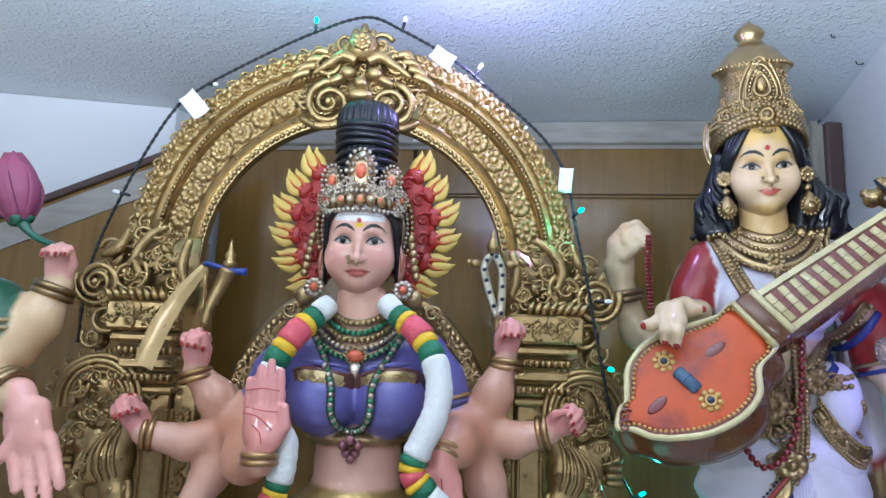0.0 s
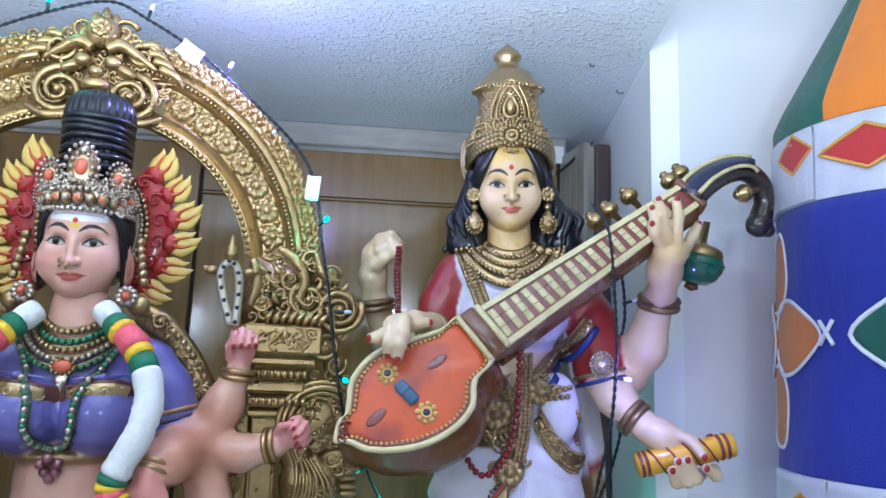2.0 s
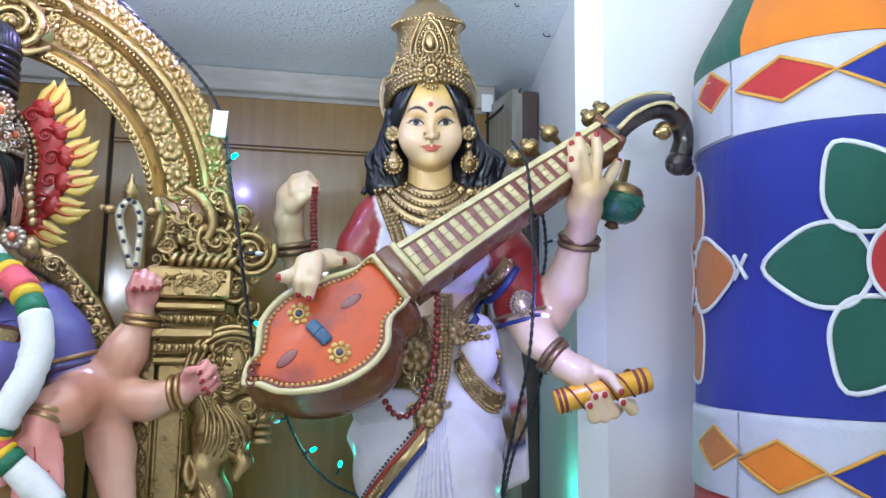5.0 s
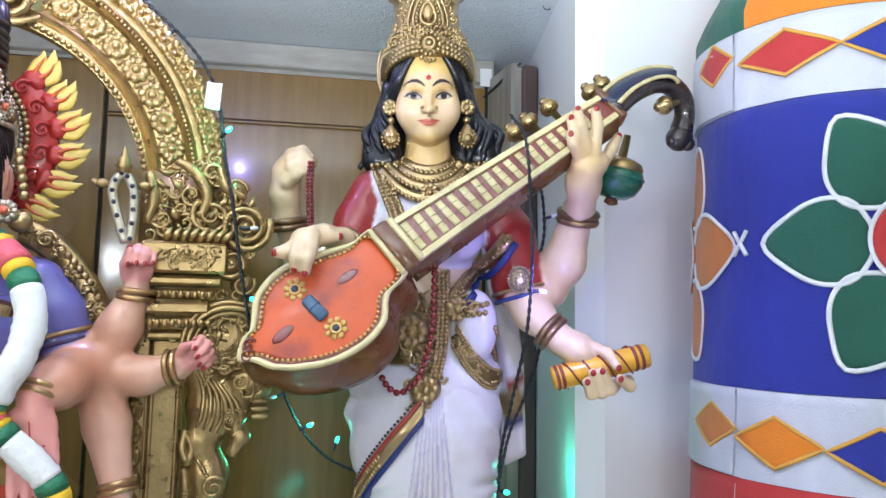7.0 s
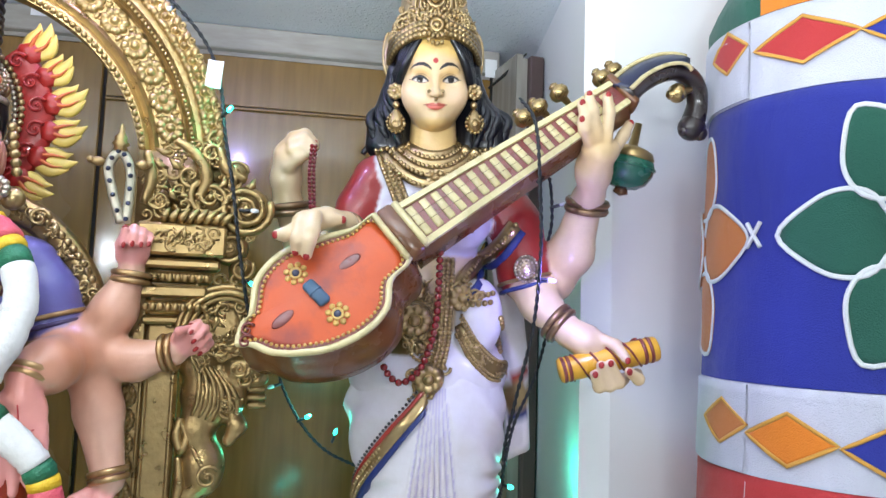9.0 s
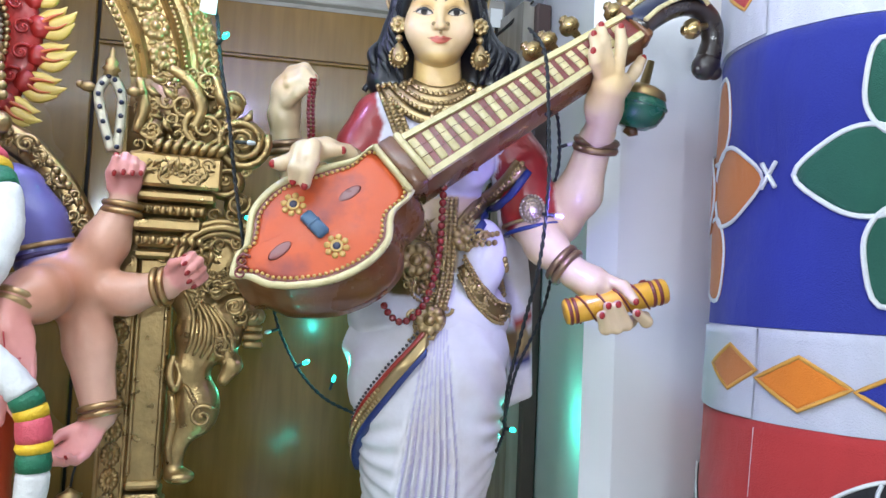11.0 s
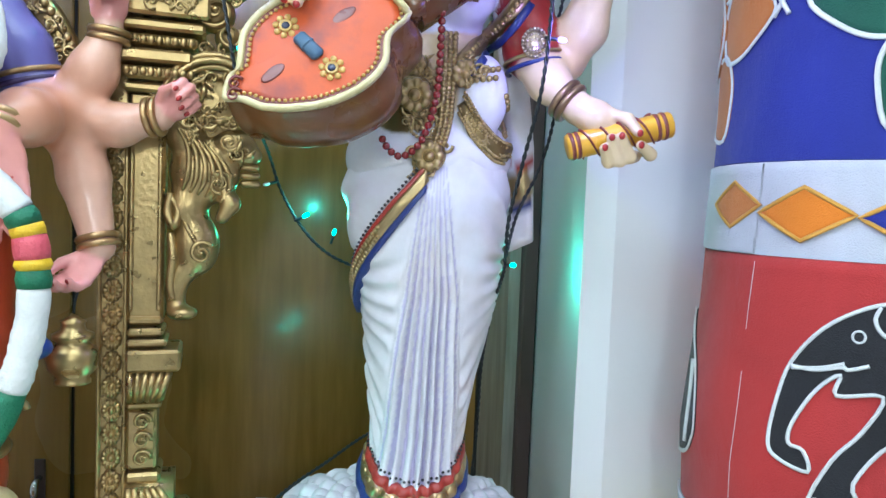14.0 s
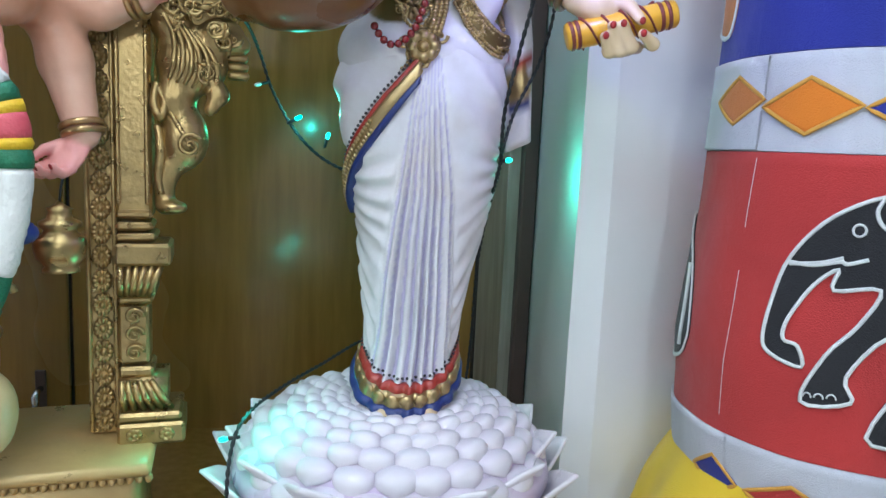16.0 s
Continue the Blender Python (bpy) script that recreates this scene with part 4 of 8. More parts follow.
def filigree(geo, place, spots, seed=1, size=0.010, col=None):
    """Dense repousse work: small scrolls, leaves and beads over round fields (x, z, radius); place gives the ground."""
    rnd = random.Random(seed)
    col = GOLD if col is None else col
    for x, z, r in spots:
        for i in range(max(5, int(r * r * 3.6 / (size * size)))):
            q, a = r * math.sqrt(rnd.random()), rnd.uniform(0, 6.283)
            p = place(x + q * math.cos(a), z + q * math.sin(a))
            s = size * rnd.uniform(0.6, 1.15)
            kind = rnd.random()
            m = np.array(pose(*p) @ Matrix.Rotation(rnd.uniform(0, 6.283), 4, "Y"))
            if kind < 0.42:
                geo.spiral(m, s, 1.2, 0.26, rnd.choice((-1, 1)), 0, col)
            elif kind < 0.72:
                geo.tube([put(m, (-s, 0.001, 0)), put(m, (-0.2 * s, -0.45 * s, 0.25 * s)), put(m, (s, 0.0, 0))], [0.15 * s, 0.38 * s, 0.06 * s], col, 6)
            else:
                for k in range(4):
                    geo.ball(put(m, ((k - 1.5) * 0.5 * s, -0.1 * s, 0.12 * s * (k - 1.5) ** 2)), 0.26 * s, col, 6, 4)
    return geo


def flat_path(field, pts, lift, per=6):
    """A curve on the front of a figure, given in x and z."""
    return np.array([field.front(x, z, lift) for x, z in smooth_path([(a, b) for a, b in pts], per)])


# ---- standing statue in white ----
CREAM = (0.66, 0.50, 0.31, 0)
SARI = (0.68, 0.66, 0.70, 0)
BLOUSE = (0.30, 0.022, 0.020, 0)
FACE_S = (0.68, 0.49, 0.28, 0)
BROWN = (0.16, 0.075, 0.045, 0)
BLUE_S = (0.018, 0.035, 0.16, 0)
RED_S = (0.34, 0.035, 0.025, 0)


# the figure was modelled on a tilted block: this sets it plumb and gives it its slight taper
TILT_AXIS = Vector((0.163, -0.083, 0)).normalized()
TILTED = Matrix.Translation((0.45, 1.2, 1.7)) @ Matrix.Rotation(0.18397, 4, TILT_AXIS) @ Matrix.Translation((-0.45, -1.2, -1.7)) @ pose(0.57, 1.25, 0, 0, 0, -14)


def plumb(v):
    a, c = np.array(TILTED), np.array((0.235, 0.10, 1.56))
    w = v @ a[:3, :3].T + a[:3, 3]
    w = c + (w - c) * (1.1953 / (1.1953 + 0.178 * (1.7 - v[:, 2:])))
    b = np.array(S_POSE.inverted())
    return w @ b[:3, :3].T + b[:3, 3]


# finger bones, root to tip, of the plucking hand, the hand on the neck and the hand that holds the roll
PLUCK = (((-0.1657, -0.215, 1.7641), (-0.1661, -0.235, 1.745), (-0.1695, -0.235, 1.7332)), ((-0.175, -0.22, 1.7536), (-0.1713, -0.24, 1.7324), (-0.1742, -0.238, 1.7148)), ((-0.1847, -0.22, 1.7514), (-0.1862, -0.24, 1.7342), (-0.1886, -0.236, 1.7203)), ((-0.1918, -0.215, 1.7469), (-0.2049, -0.225, 1.7396), (-0.2137, -0.225, 1.7397)), ((-0.165, -0.20, 1.7649), (-0.1462, -0.20, 1.7581), (-0.1318, -0.195, 1.7581)))
FRET = (((0.2213, -0.155, 1.8665), (0.2102, -0.165, 1.8855), (0.2058, -0.165, 1.8967)), ((0.2245, -0.157, 1.8726), (0.2125, -0.163, 1.9027), (0.2071, -0.16, 1.92)), ((0.2316, -0.157, 1.8751), (0.2221, -0.16, 1.9122), (0.2181, -0.155, 1.9331)), ((0.2446, -0.155, 1.8732), (0.2497, -0.15, 1.9097), (0.2485, -0.145, 1.9335)), ((0.2585, -0.14, 1.8529), (0.2803, -0.125, 1.8811), (0.2916, -0.115, 1.8973)))
HOLD = (((0.26, -0.135, 1.5113), (0.2405, -0.16, 1.5119), (0.2314, -0.168, 1.5321)), ((0.2719, -0.135, 1.5136), (0.2561, -0.162, 1.5138), (0.2398, -0.17, 1.5463)), ((0.2857, -0.135, 1.5168), (0.2704, -0.162, 1.5187), (0.2539, -0.17, 1.5485)), ((0.3059, -0.135, 1.5234), (0.2997, -0.16, 1.5225), (0.2823, -0.17, 1.5365)), ((0.2421, -0.128, 1.5805), (0.2678, -0.15, 1.5714), (0.2776, -0.168, 1.5551)))


def finger(field, geo, chain, r=0.0090):
    field.chain(chain, [r * 1.05, r, r * 0.82], CREAM, 0.004)
    tip = np.array(chain[-1])
    d = unit(tip - np.array(chain[-2]))
    geo.ball(tip + np.array((0, -0.0055, 0)) + d * 0.002, (0.0046, 0.0030, 0.0054), RED_NAIL, 8, 6)


def standing_statue():
    g = Geo()
    # head
    eye = (0.004, -0.052, 1.973)
    head = Field((-0.085, -0.095, 1.84), (0.095, 0.10, 2.075), 0.0013)
    face(head, eye, FACE_S, 1.0, 0.0063, -0.0385, 0.0250, 0.008)
    def tint(x, z, lay):
        lay(np.clip((z - 0.030 + 0.25 * np.abs(x)) / 0.016, 0, 0.8), (0.76, 0.50, 0.13))
        lay(np.clip(1.3 - np.hypot((np.abs(x) - 0.025) / 0.018, (z - 0.0080) / 0.006), 0, 0.65), (0.66, 0.42, 0.15))
        lay(np.clip(1.2 - np.hypot((np.abs(x) - 0.010) / 0.006, (z + 0.010) / 0.018), 0, 0.5), (0.70, 0.46, 0.19))
        lay(np.clip(1.2 - np.hypot(x / 0.016, (z + 0.056) / 0.005), 0, 0.35), (0.70, 0.46, 0.22))
        lay(np.clip((-z - 0.060) / 0.01, 0, 0.8), (0.70, 0.46, 0.17))

    touch = face_paint(eye, 1.0, (0.40, 0.03, 0.03), (0.84, 0.58, 0.44), tint, 0.86, 0.0063, -0.0385, (0.52, 0.11, 0.07), 0.0250, 0.0195)
    head.skin(g, touch)
    g.v[0][:, 0] = eye[0] + (g.v[0][:, 0] - eye[0]) * 0.95
    # body
    f = Field((-0.30, -0.275, 1.40), (0.36, 0.14, 1.98), 0.0029)
    f.ell((0.0, 0.0, 1.755), (0.098, 0.060, 0.098), SARI, 0.02)
    f.cap((-0.075, 0.005, 1.82), (0.085, 0.005, 1.815), 0.034, 0.034, SARI, 0.03)
    f.cap((0.004, 0.012, 1.83), (0.004, 0.014, 1.91), 0.043, 0.037, (0.72, 0.49, 0.20, 0), 0.02)
    for e in (-1, 1):
        f.ell((0.004 + 0.044 * e, -0.048, 1.745), (0.043, 0.036, 0.042), SARI, 0.02)
    f.ell((0.01, -0.012, 1.62), (0.083, 0.056, 0.09), CREAM, 0.03)
    f.ell((-0.006, -0.02, 1.50), (0.130, 0.088, 0.085), SARI, 0.03)
    f.ell((0.075, -0.065, 1.60), (0.035, 0.030, 0.06), SARI, 0.02)
    f.ell((-0.035, -0.055, 1.575), (0.048, 0.038, 0.085), GOLD_DARK, 0.02)
    # arms on the west side
    f.chain([(-0.092, 0.008, 1.815), (-0.116, 0.0, 1.765), (-0.128, -0.02, 1.720)], [0.036, 0.037, 0.033], BLOUSE, 0.015)
    f.chain([(-0.128, -0.03, 1.712), (-0.128, -0.070, 1.722), (-0.132, -0.115, 1.735)], [0.026, 0.022, 0.018], CREAM, 0.015)
    f.chain([(-0.11, 0.035, 1.79), (-0.165, 0.045, 1.665), (-0.215, 0.035, 1.70), (-0.236, 0.020, 1.775)], [0.034, 0.031, 0.027, 0.022], CREAM, 0.015)
    # arms on the east side
    f.chain([(0.108, 0.005, 1.805), (0.135, -0.02, 1.74), (0.150, -0.038, 1.668)], [0.037, 0.043, 0.045], BLOUSE, 0.015)
    f.chain([(0.150, -0.03, 1.67), (0.196, -0.035, 1.655), (0.222, -0.055, 1.70), (0.238, -0.085, 1.785)], [0.030, 0.034, 0.034, 0.024], CREAM, 0.015)
    f.chain([(0.145, -0.045, 1.665), (0.168, -0.075, 1.622), (0.205, -0.112, 1.585)], [0.033, 0.030, 0.022], CREAM, 0.015)
    nails = Geo()
    # upper hand laid over the neck of the lute
    f.chain([(0.238, -0.085, 1.785), (0.2369, -0.105, 1.7938), (0.2333, -0.135, 1.8267), (0.2368, -0.15, 1.8489)], [0.0215, 0.0205, 0.0205, 0.0205], CREAM, 0.012)
    f.ell((0.2355, -0.128, 1.832), (0.0275, 0.017, 0.036), CREAM, 0.014)
    f.ell((0.2400, -0.147, 1.858), (0.0285, 0.0135, 0.020), CREAM, 0.012)
    for chain in FRET:
        finger(f, nails, chain)
    # lower hand: palm behind the roll, fingers round it from below, thumb over it
    f.chain([(0.207, -0.115, 1.583), (0.2293, -0.122, 1.5715), (0.2535, -0.120, 1.552)], [0.021, 0.024, 0.024], CREAM, 0.012)
    for chain in HOLD:
        finger(f, nails, chain)
    # plucking hand over the soundboard
    f.chain([(-0.130, -0.085, 1.728), (-0.1311, -0.150, 1.7490), (-0.1537, -0.19, 1.7600)], [0.021, 0.0165, 0.0165], CREAM, 0.012)
    f.ell((-0.176, -0.205, 1.755), (0.022, 0.018, 0.017), CREAM, 0.012)
    for chain in PLUCK:
        finger(f, nails, chain)
    # raised hand, bent forwards from the knuckles, pinching the beads
    f.chain([(-0.236, 0.018, 1.775), (-0.237, 0.012, 1.815), (-0.231, 0.005, 1.852), (-0.219, 0.000, 1.876)], [0.0215, 0.0235, 0.0220, 0.0150], CREAM, 0.012)
    for dy, dz, r in ((0.014, -0.002, 0.0092), (0.000, 0.003, 0.0100), (-0.013, -0.004, 0.0095), (-0.018, -0.016, 0.0085)):
        f.chain([(-0.222, dy, 1.876 + dz), (-0.203, dy - 0.004, 1.882 + dz), (-0.188, dy - 0.008, 1.868 + dz)], [r * 1.1, r, r * 0.8], CREAM, 0.004)
    f.chain([(-0.228, -0.012, 1.835), (-0.212, -0.020, 1.848), (-0.197, -0.020, 1.856)], [0.012, 0.010, 0.008], CREAM, 0.006)
    nails.ball((-0.186, -0.012, 1.872), (0.004, 0.004, 0.005), RED_NAIL, 8, 6)

    def ochre(v, c):
        """Ochre sprayed over knuckles, finger roots and elbows."""
        skin = (np.abs(c[:, :3] - np.array(CREAM[:3])).sum(1) < 0.05).astype(float)
        for p, r, k in (((-0.222, 0.0, 1.868), 0.034, 0.75), ((0.228, -0.150, 1.862), 0.040, 0.65), ((-0.178, -0.21, 1.750), 0.026, 0.45), ((0.205, -0.05, 1.67), 0.05, 0.55), ((0.156, -0.05, 1.645), 0.03, 0.6), ((0.285, -0.14, 1.525), 0.03, 0.30)):
            w = np.clip(1.15 - np.linalg.norm(v - np.array(p), axis=1) / r, 0, 1) * k * skin
            c[:, :3] = c[:, :3] * (1 - w[:, None]) + np.array((0.66, 0.40, 0.12)) * w[:, None]
        return c

    f.skin(g, ochre)
    g.v += nails.v
    g.c += nails.c
    g.f += [tuple(i + g.n for i in q) for q in nails.f]
    g.n += nails.n
    for at, ax, r in (((0.239, -0.080, 1.775), (0.1, -0.2, 1), 0.029), ((0.192, -0.100, 1.595), (0.6, -0.4, -0.5), 0.027), ((-0.235, 0.022, 1.765), (-0.1, 0, 1), 0.029), ((-0.130, -0.105, 1.737), (-0.05, -1.0, 0.35), 0.0225)):
        bangle(g, at, ax, r, 0.0062, (0.24, 0.15, 0.08, 0.8), 2, 0.011)
    # tall crown
    crown = [(0.069, 2.028), (0.0715, 2.033), (0.071, 2.042), (0.064, 2.060), (0.057, 2.072), (0.0545, 2.090), (0.0525, 2.112), (0.054, 2.124), (0.059, 2.129), (0.061, 2.136), (0.056, 2.142), (0.049, 2.150), (0.040, 2.162), (0.028, 2.170), (0.021, 2.174), (0.018, 2.182), (0.0235, 2.188), (0.0245, 2.194), (0.019, 2.201), (0.008, 2.209), (0.001, 2.215)]
    g.lathe(crown, (0.005, 0.012, 0), GOLD, 40, (1, 0.98))
    for z, r, b, n in ((2.134, 0.0605, 0.0036, 52), (2.045, 0.0705, 0.0034, 58), (2.058, 0.0655, 0.0034, 56), (2.068, 0.0600, 0.0034, 46), (2.036, 0.0725, 0.0036, 60)):
        lean = 0.10 if z < 2.1 else 0.0
        for i in range(n):
            a = 2 * math.pi * i / n
            g.ball((0.005 + r * math.cos(a), 0.012 + r * math.sin(a), z - 0.08 * lean * math.sin(a)), b, GOLD, 7, 5)
    for e in (-1, 1):
        g.ball((0.005 + 0.0715 * e, 0.034, 2.018), (0.0130, 0.012, 0.038), (0.34, 0.25, 0.13, 1), 14, 10)
        g.tube([(0.005 + (0.0715 + 0.011 * math.cos(t)) * e, 0.030, 2.018 + 0.036 * math.sin(t)) for t in np.linspace(-1.5, 1.5, 12)], 0.0028, GOLD, 6)
    zc, rc = [p[1] for p in crown], [p[0] for p in crown]
    on_crown = lambda x, z: np.array((x, 0.012 - math.sqrt(max(1e-6, np.interp(z, zc, rc) ** 2 - (x - 0.005) ** 2)) * 0.98 - 0.001, z))  # noqa: E731
    filigree(g, on_crown, ((-0.050, 2.056, 0.012), (-0.030, 2.060, 0.014), (0.040, 2.060, 0.014), (0.060, 2.056, 0.012), (-0.012, 2.062, 0.010), (0.022, 2.062, 0.010), (-0.040, 2.075, 0.010), (0.050, 2.075, 0.010)), 12, 0.0080)
    filigree(g, on_crown, ((-0.034, 2.098, 0.011), (0.044, 2.098, 0.011), (-0.030, 2.118, 0.009), (0.040, 2.118, 0.009)), 14, 0.0055)
    for r, y in ((0.033, 0), (0.0245, -0.002), (0.0125, -0.006)):
        t = np.linspace(0, 2 * math.pi, 30, endpoint=False)
        xx, zz = r * np.sin(t) * (0.92 - 0.30 * np.cos(t)), 2.098 + r * np.cos(t) * 1.25 + 0.2 * r * (np.cos(t) > 0) * np.cos(t)
        yy = 0.012 - np.sqrt(np.clip(0.055**2 - xx**2, 0, 1)) - 0.002 + y
        g.tube(np.c_[0.005 + xx, yy, zz - 0.004], 0.0026, GOLD, 7, closed=True)
        if r == 0.0245:
            beads(g, np.c_[0.005 + 0.78 * xx, yy - 0.003, 2.094 + 0.78 * (zz - 2.098)], 0.0030, GOLD)
    g.ball((0.005, -0.047, 2.098), (0.009, 0.007, 0.014), GOLD, 12, 8)
    g.ball((0.005, -0.064, 2.046), (0.0165, 0.008, 0.0165), GOLD_DARK, 14, 8)
    g.tube([(0.005 + 0.0085 * math.cos(a), -0.072, 2.046 + 0.0085 * math.sin(a)) for a in np.linspace(0, 6.283, 18, endpoint=False)], 0.0022, GOLD, 6, closed=True)
    g.ball((0.005, -0.073, 2.046), 0.0048, GOLD, 10, 7)
    beads(g, [(0.005 + 0.0165 * math.cos(a), -0.069, 2.046 + 0.0165 * math.sin(a)) for a in np.linspace(0, 6.28, 20)], 0.0036, GOLD)
    beads(g, [(0.005 + 0.012 * x, -0.071, 2.024 - 0.005 * (1 - x * x)) for x in np.linspace(-1, 1, 6)], 0.0036, GOLD)
    # brow band, drooping towards the ears
    for row, (dz, dy) in enumerate(((0.0, 0.0), (0.010, 0.002), (0.020, 0.005))):
        pts = [(0.005 + 0.0715 * math.sin(a) * 1.02, 0.012 - 0.0745 * math.cos(a) + dy, 2.036 + dz * 0.8 - 0.040 * (1 - math.cos(a)) ** 1.0) for a in np.linspace(-1.45, 1.45, 40)]
        g.tube(pts, 0.006, GOLD_DARK, 7)
        beads(g, [(p[0], p[1] - 0.004, p[2]) for p in pts], 0.0040, GOLD)
    for e in (-1, 1):
        # earrings
        ex = 0.005 + 0.063 * e
        g.rosette(np.array(pose(ex, -0.022, 1.953, 0, 0, 18 * e)), 0.014, 8, 0.5, GOLD)
        g.ball((ex - 0.001 * e, -0.025, 1.932), 0.006, GOLD)
        g.lathe([(0.002, 0.014), (0.006, 0.010), (0.0115, -0.001), (0.0130, -0.010), (0.010, -0.018), (0.003, -0.024)], (ex - 0.001 * e, -0.026, 1.912), GOLD, 14)
        beads(g, [(ex + 0.0135 * math.cos(a), -0.030, 1.903 + 0.0145 * math.sin(a)) for a in np.linspace(0, 6.28, 18)], 0.0030, GOLD)
        g.spiral(np.array(pose(ex, -0.038, 1.903)), 0.008, 1.2, 0.24, e, 0, GOLD)
    # hair: a parted front, and wavy masses falling behind the ears
    hair = Field((-0.16, -0.075, 1.81), (0.18, 0.11, 2.07), 0.003)
    hair.ell((0.004, 0.040, 1.985), (0.068, 0.056, 0.085), BLACK, 0.01)
    for e in (-1, 1):
        w = 1.0 if e < 0 else 1.18
        hair.chain([(0.005 + 0.062 * e, 0.004, 1.990), (0.005 + 0.067 * e, 0.016, 1.945), (0.005 + 0.078 * e * w, 0.022, 1.905), (0.005 + 0.086 * e * w, 0.020, 1.872)], [0.014, 0.018, 0.026, 0.027], BLACK, 0.02)
        hair.chain([(0.005 + 0.060 * e, 0.03, 1.92), (0.005 + 0.062 * e, 0.024, 1.87)], [0.022, 0.030], BLACK, 0.02)
    hair.skin(g)
    for e in (-1, 1):
        w = 1.0 if e < 0 else 1.18
        for j in range(4):
            g.tube(smooth_path([(0.005 + (0.020 + 0.010 * j) * e, -0.0500 + 0.006 * j, 2.040), (0.005 + (0.046 + 0.003 * j) * e, -0.040 + 0.006 * j, 1.996), (0.005 + (0.056 + 0.003 * j) * e, -0.022 + 0.007 * j, 1.970), (0.005 + (0.059 + 0.003 * j) * e, -0.006 + 0.006 * j, 1.945)], 6), [0.005, 0.0072, 0.0072, 0.006], BLACK, 8)
        for j in range(9):
            q = j / 8
            lock = np.array(smooth_path([(0.005 + 0.066 * e, -0.010 + 0.012 * q, 1.975 + 0.012 * q), (0.005 + (0.070 + 0.008 * q) * e, -0.004 + 0.006 * j * 0.5, 1.945), (0.005 + (0.062 + 0.036 * q) * e * w, -0.008 + 0.012 * q, 1.912), (0.005 + (0.056 + 0.046 * q) * e * w, -0.010 + 0.018 * q, 1.885), (0.005 + (0.060 + 0.052 * q) * e * w, -0.004 + 0.022 * q, 1.856)], 8))
            turn = np.linspace(0, 1, len(lock))
            lock[:, 0] += e * 0.0060 * np.sin(turn * 11 + 1.9 * j) * np.minimum(1, turn * 3)
            lock[:, 1] += 0.0040 * np.cos(turn * 11 + 1.9 * j)
            g.tube(lock, 0.0040 + 0.0040 * np.sin(math.pi * np.clip(turn * 0.85 + 0.12, 0, 1)), BLACK, 7)
    for e in (-1, 1):
        g.ball((0.004 + 0.0105 * e, eye[1] - 0.0100, eye[2] - 0.0063 - 0.0180), 0.0032, (0.36, 0.26, 0.13, 1), 8, 6)
    g.ball((0.004, eye[1] - 0.0125, eye[2] - 0.0063 - 0.0300), 0.0030, GOLD, 8, 6)
    # necklaces
    for i, (w, top, drop, b) in enumerate(((0.044, 1.866, 0.018, 0.0042), (0.056, 1.862, 0.028, 0.0038), (0.070, 1.858, 0.038, 0.0042), (0.082, 1.852, 0.050, 0.0036))):
        t = np.linspace(-1, 1, 40)
        pts = np.array([f.front(0.004 + w * x, top - drop * (1 - abs(x) ** 2.2), 0.004 + 0.0012 * i) for x in t])
        g.tube(pts + np.array((0, 0.001, 0.004)), 0.0082, GOLD, 6, (1, 0.4))
        beads(g, pts - np.array((0, 0.003, 0)), b, GOLD)
    at = f.front(0.004, 1.816, 0.008)
    g.rosette(np.array(pose(*at)), 0.016, 9, 0.5, GOLD)
    g.tube([at + (0, 0, -0.012), at + (0, 0, -0.030)], [0.010, 0.002], GOLD, 8)
    for e in (-1, 1):
        pts = flat_path(f, [(0.004 + 0.084 * e, 1.862), (0.004 + 0.066 * e, 1.815), (0.004 + 0.052 * e, 1.775), (0.004 + 0.044 * e, 1.735)], 0.004)
        g.tube(pts, 0.013, GOLD_DARK, 8, (1, 0.35))
        for off in (-0.009, 0.0, 0.009):
            beads(g, pts + np.array((off, -0.005, 0.2 * off)), 0.0042, GOLD, 1.7)
    # armlet with a round boss
    for a in ((0.152, -0.045, 1.655),):
        bangle(g, a, (0.2, -0.25, -1), 0.0455, 0.0032, GOLD, 1)
    bangle(g, (0.154, -0.047, 1.643), (0.2, -0.25, -1), 0.044, 0.0036, BLUE_S, 1)
    boss = np.array(pose(0.143, -0.088, 1.678))
    g.ball((0.143, -0.086, 1.678), (0.019, 0.008, 0.021), (0.42, 0.33, 0.22, 1), 14, 8)
    for r in (0.018, 0.012, 0.006):
        beads(g, [(0.143 + r * math.cos(a), -0.092, 1.678 + r * 1.1 * math.sin(a)) for a in np.linspace(0, 6.28, 30)], 0.0026, (0.50, 0.42, 0.32, 1))
    # skirt with its fan of pleats
    zk = [0.925, 0.945, 1.00, 1.06, 1.20, 1.30, 1.45, 1.52, 1.575]
    cx = lambda z: np.interp(z, zk, [-0.036, -0.036, -0.028, -0.021, -0.011, -0.006, -0.008, -0.004, 0.002])  # noqa: E731
    rx = lambda z: np.interp(z, zk, [0.089, 0.085, 0.070, 0.074, 0.096, 0.110, 0.127, 0.116, 0.078])  # noqa: E731
    cy = lambda z: np.interp(z, zk, [-0.035, -0.035, -0.030, -0.028, -0.025, -0.025, -0.022, -0.02, -0.012])  # noqa: E731
    ry = lambda z: np.interp(z, zk, [0.104, 0.100, 0.084, 0.080, 0.088, 0.094, 0.097, 0.082, 0.050])  # noqa: E731

    def fan_at(a, z):
        """Place within the fan of pleats: -1 and 1 are its edges."""
        return (math.sin(a) - np.interp(z, [0.92, 1.2, 1.48], [0.0, -0.03, 0.06])) / np.interp(z, [0.92, 1.2, 1.48], [0.92, 0.47, 0.13])

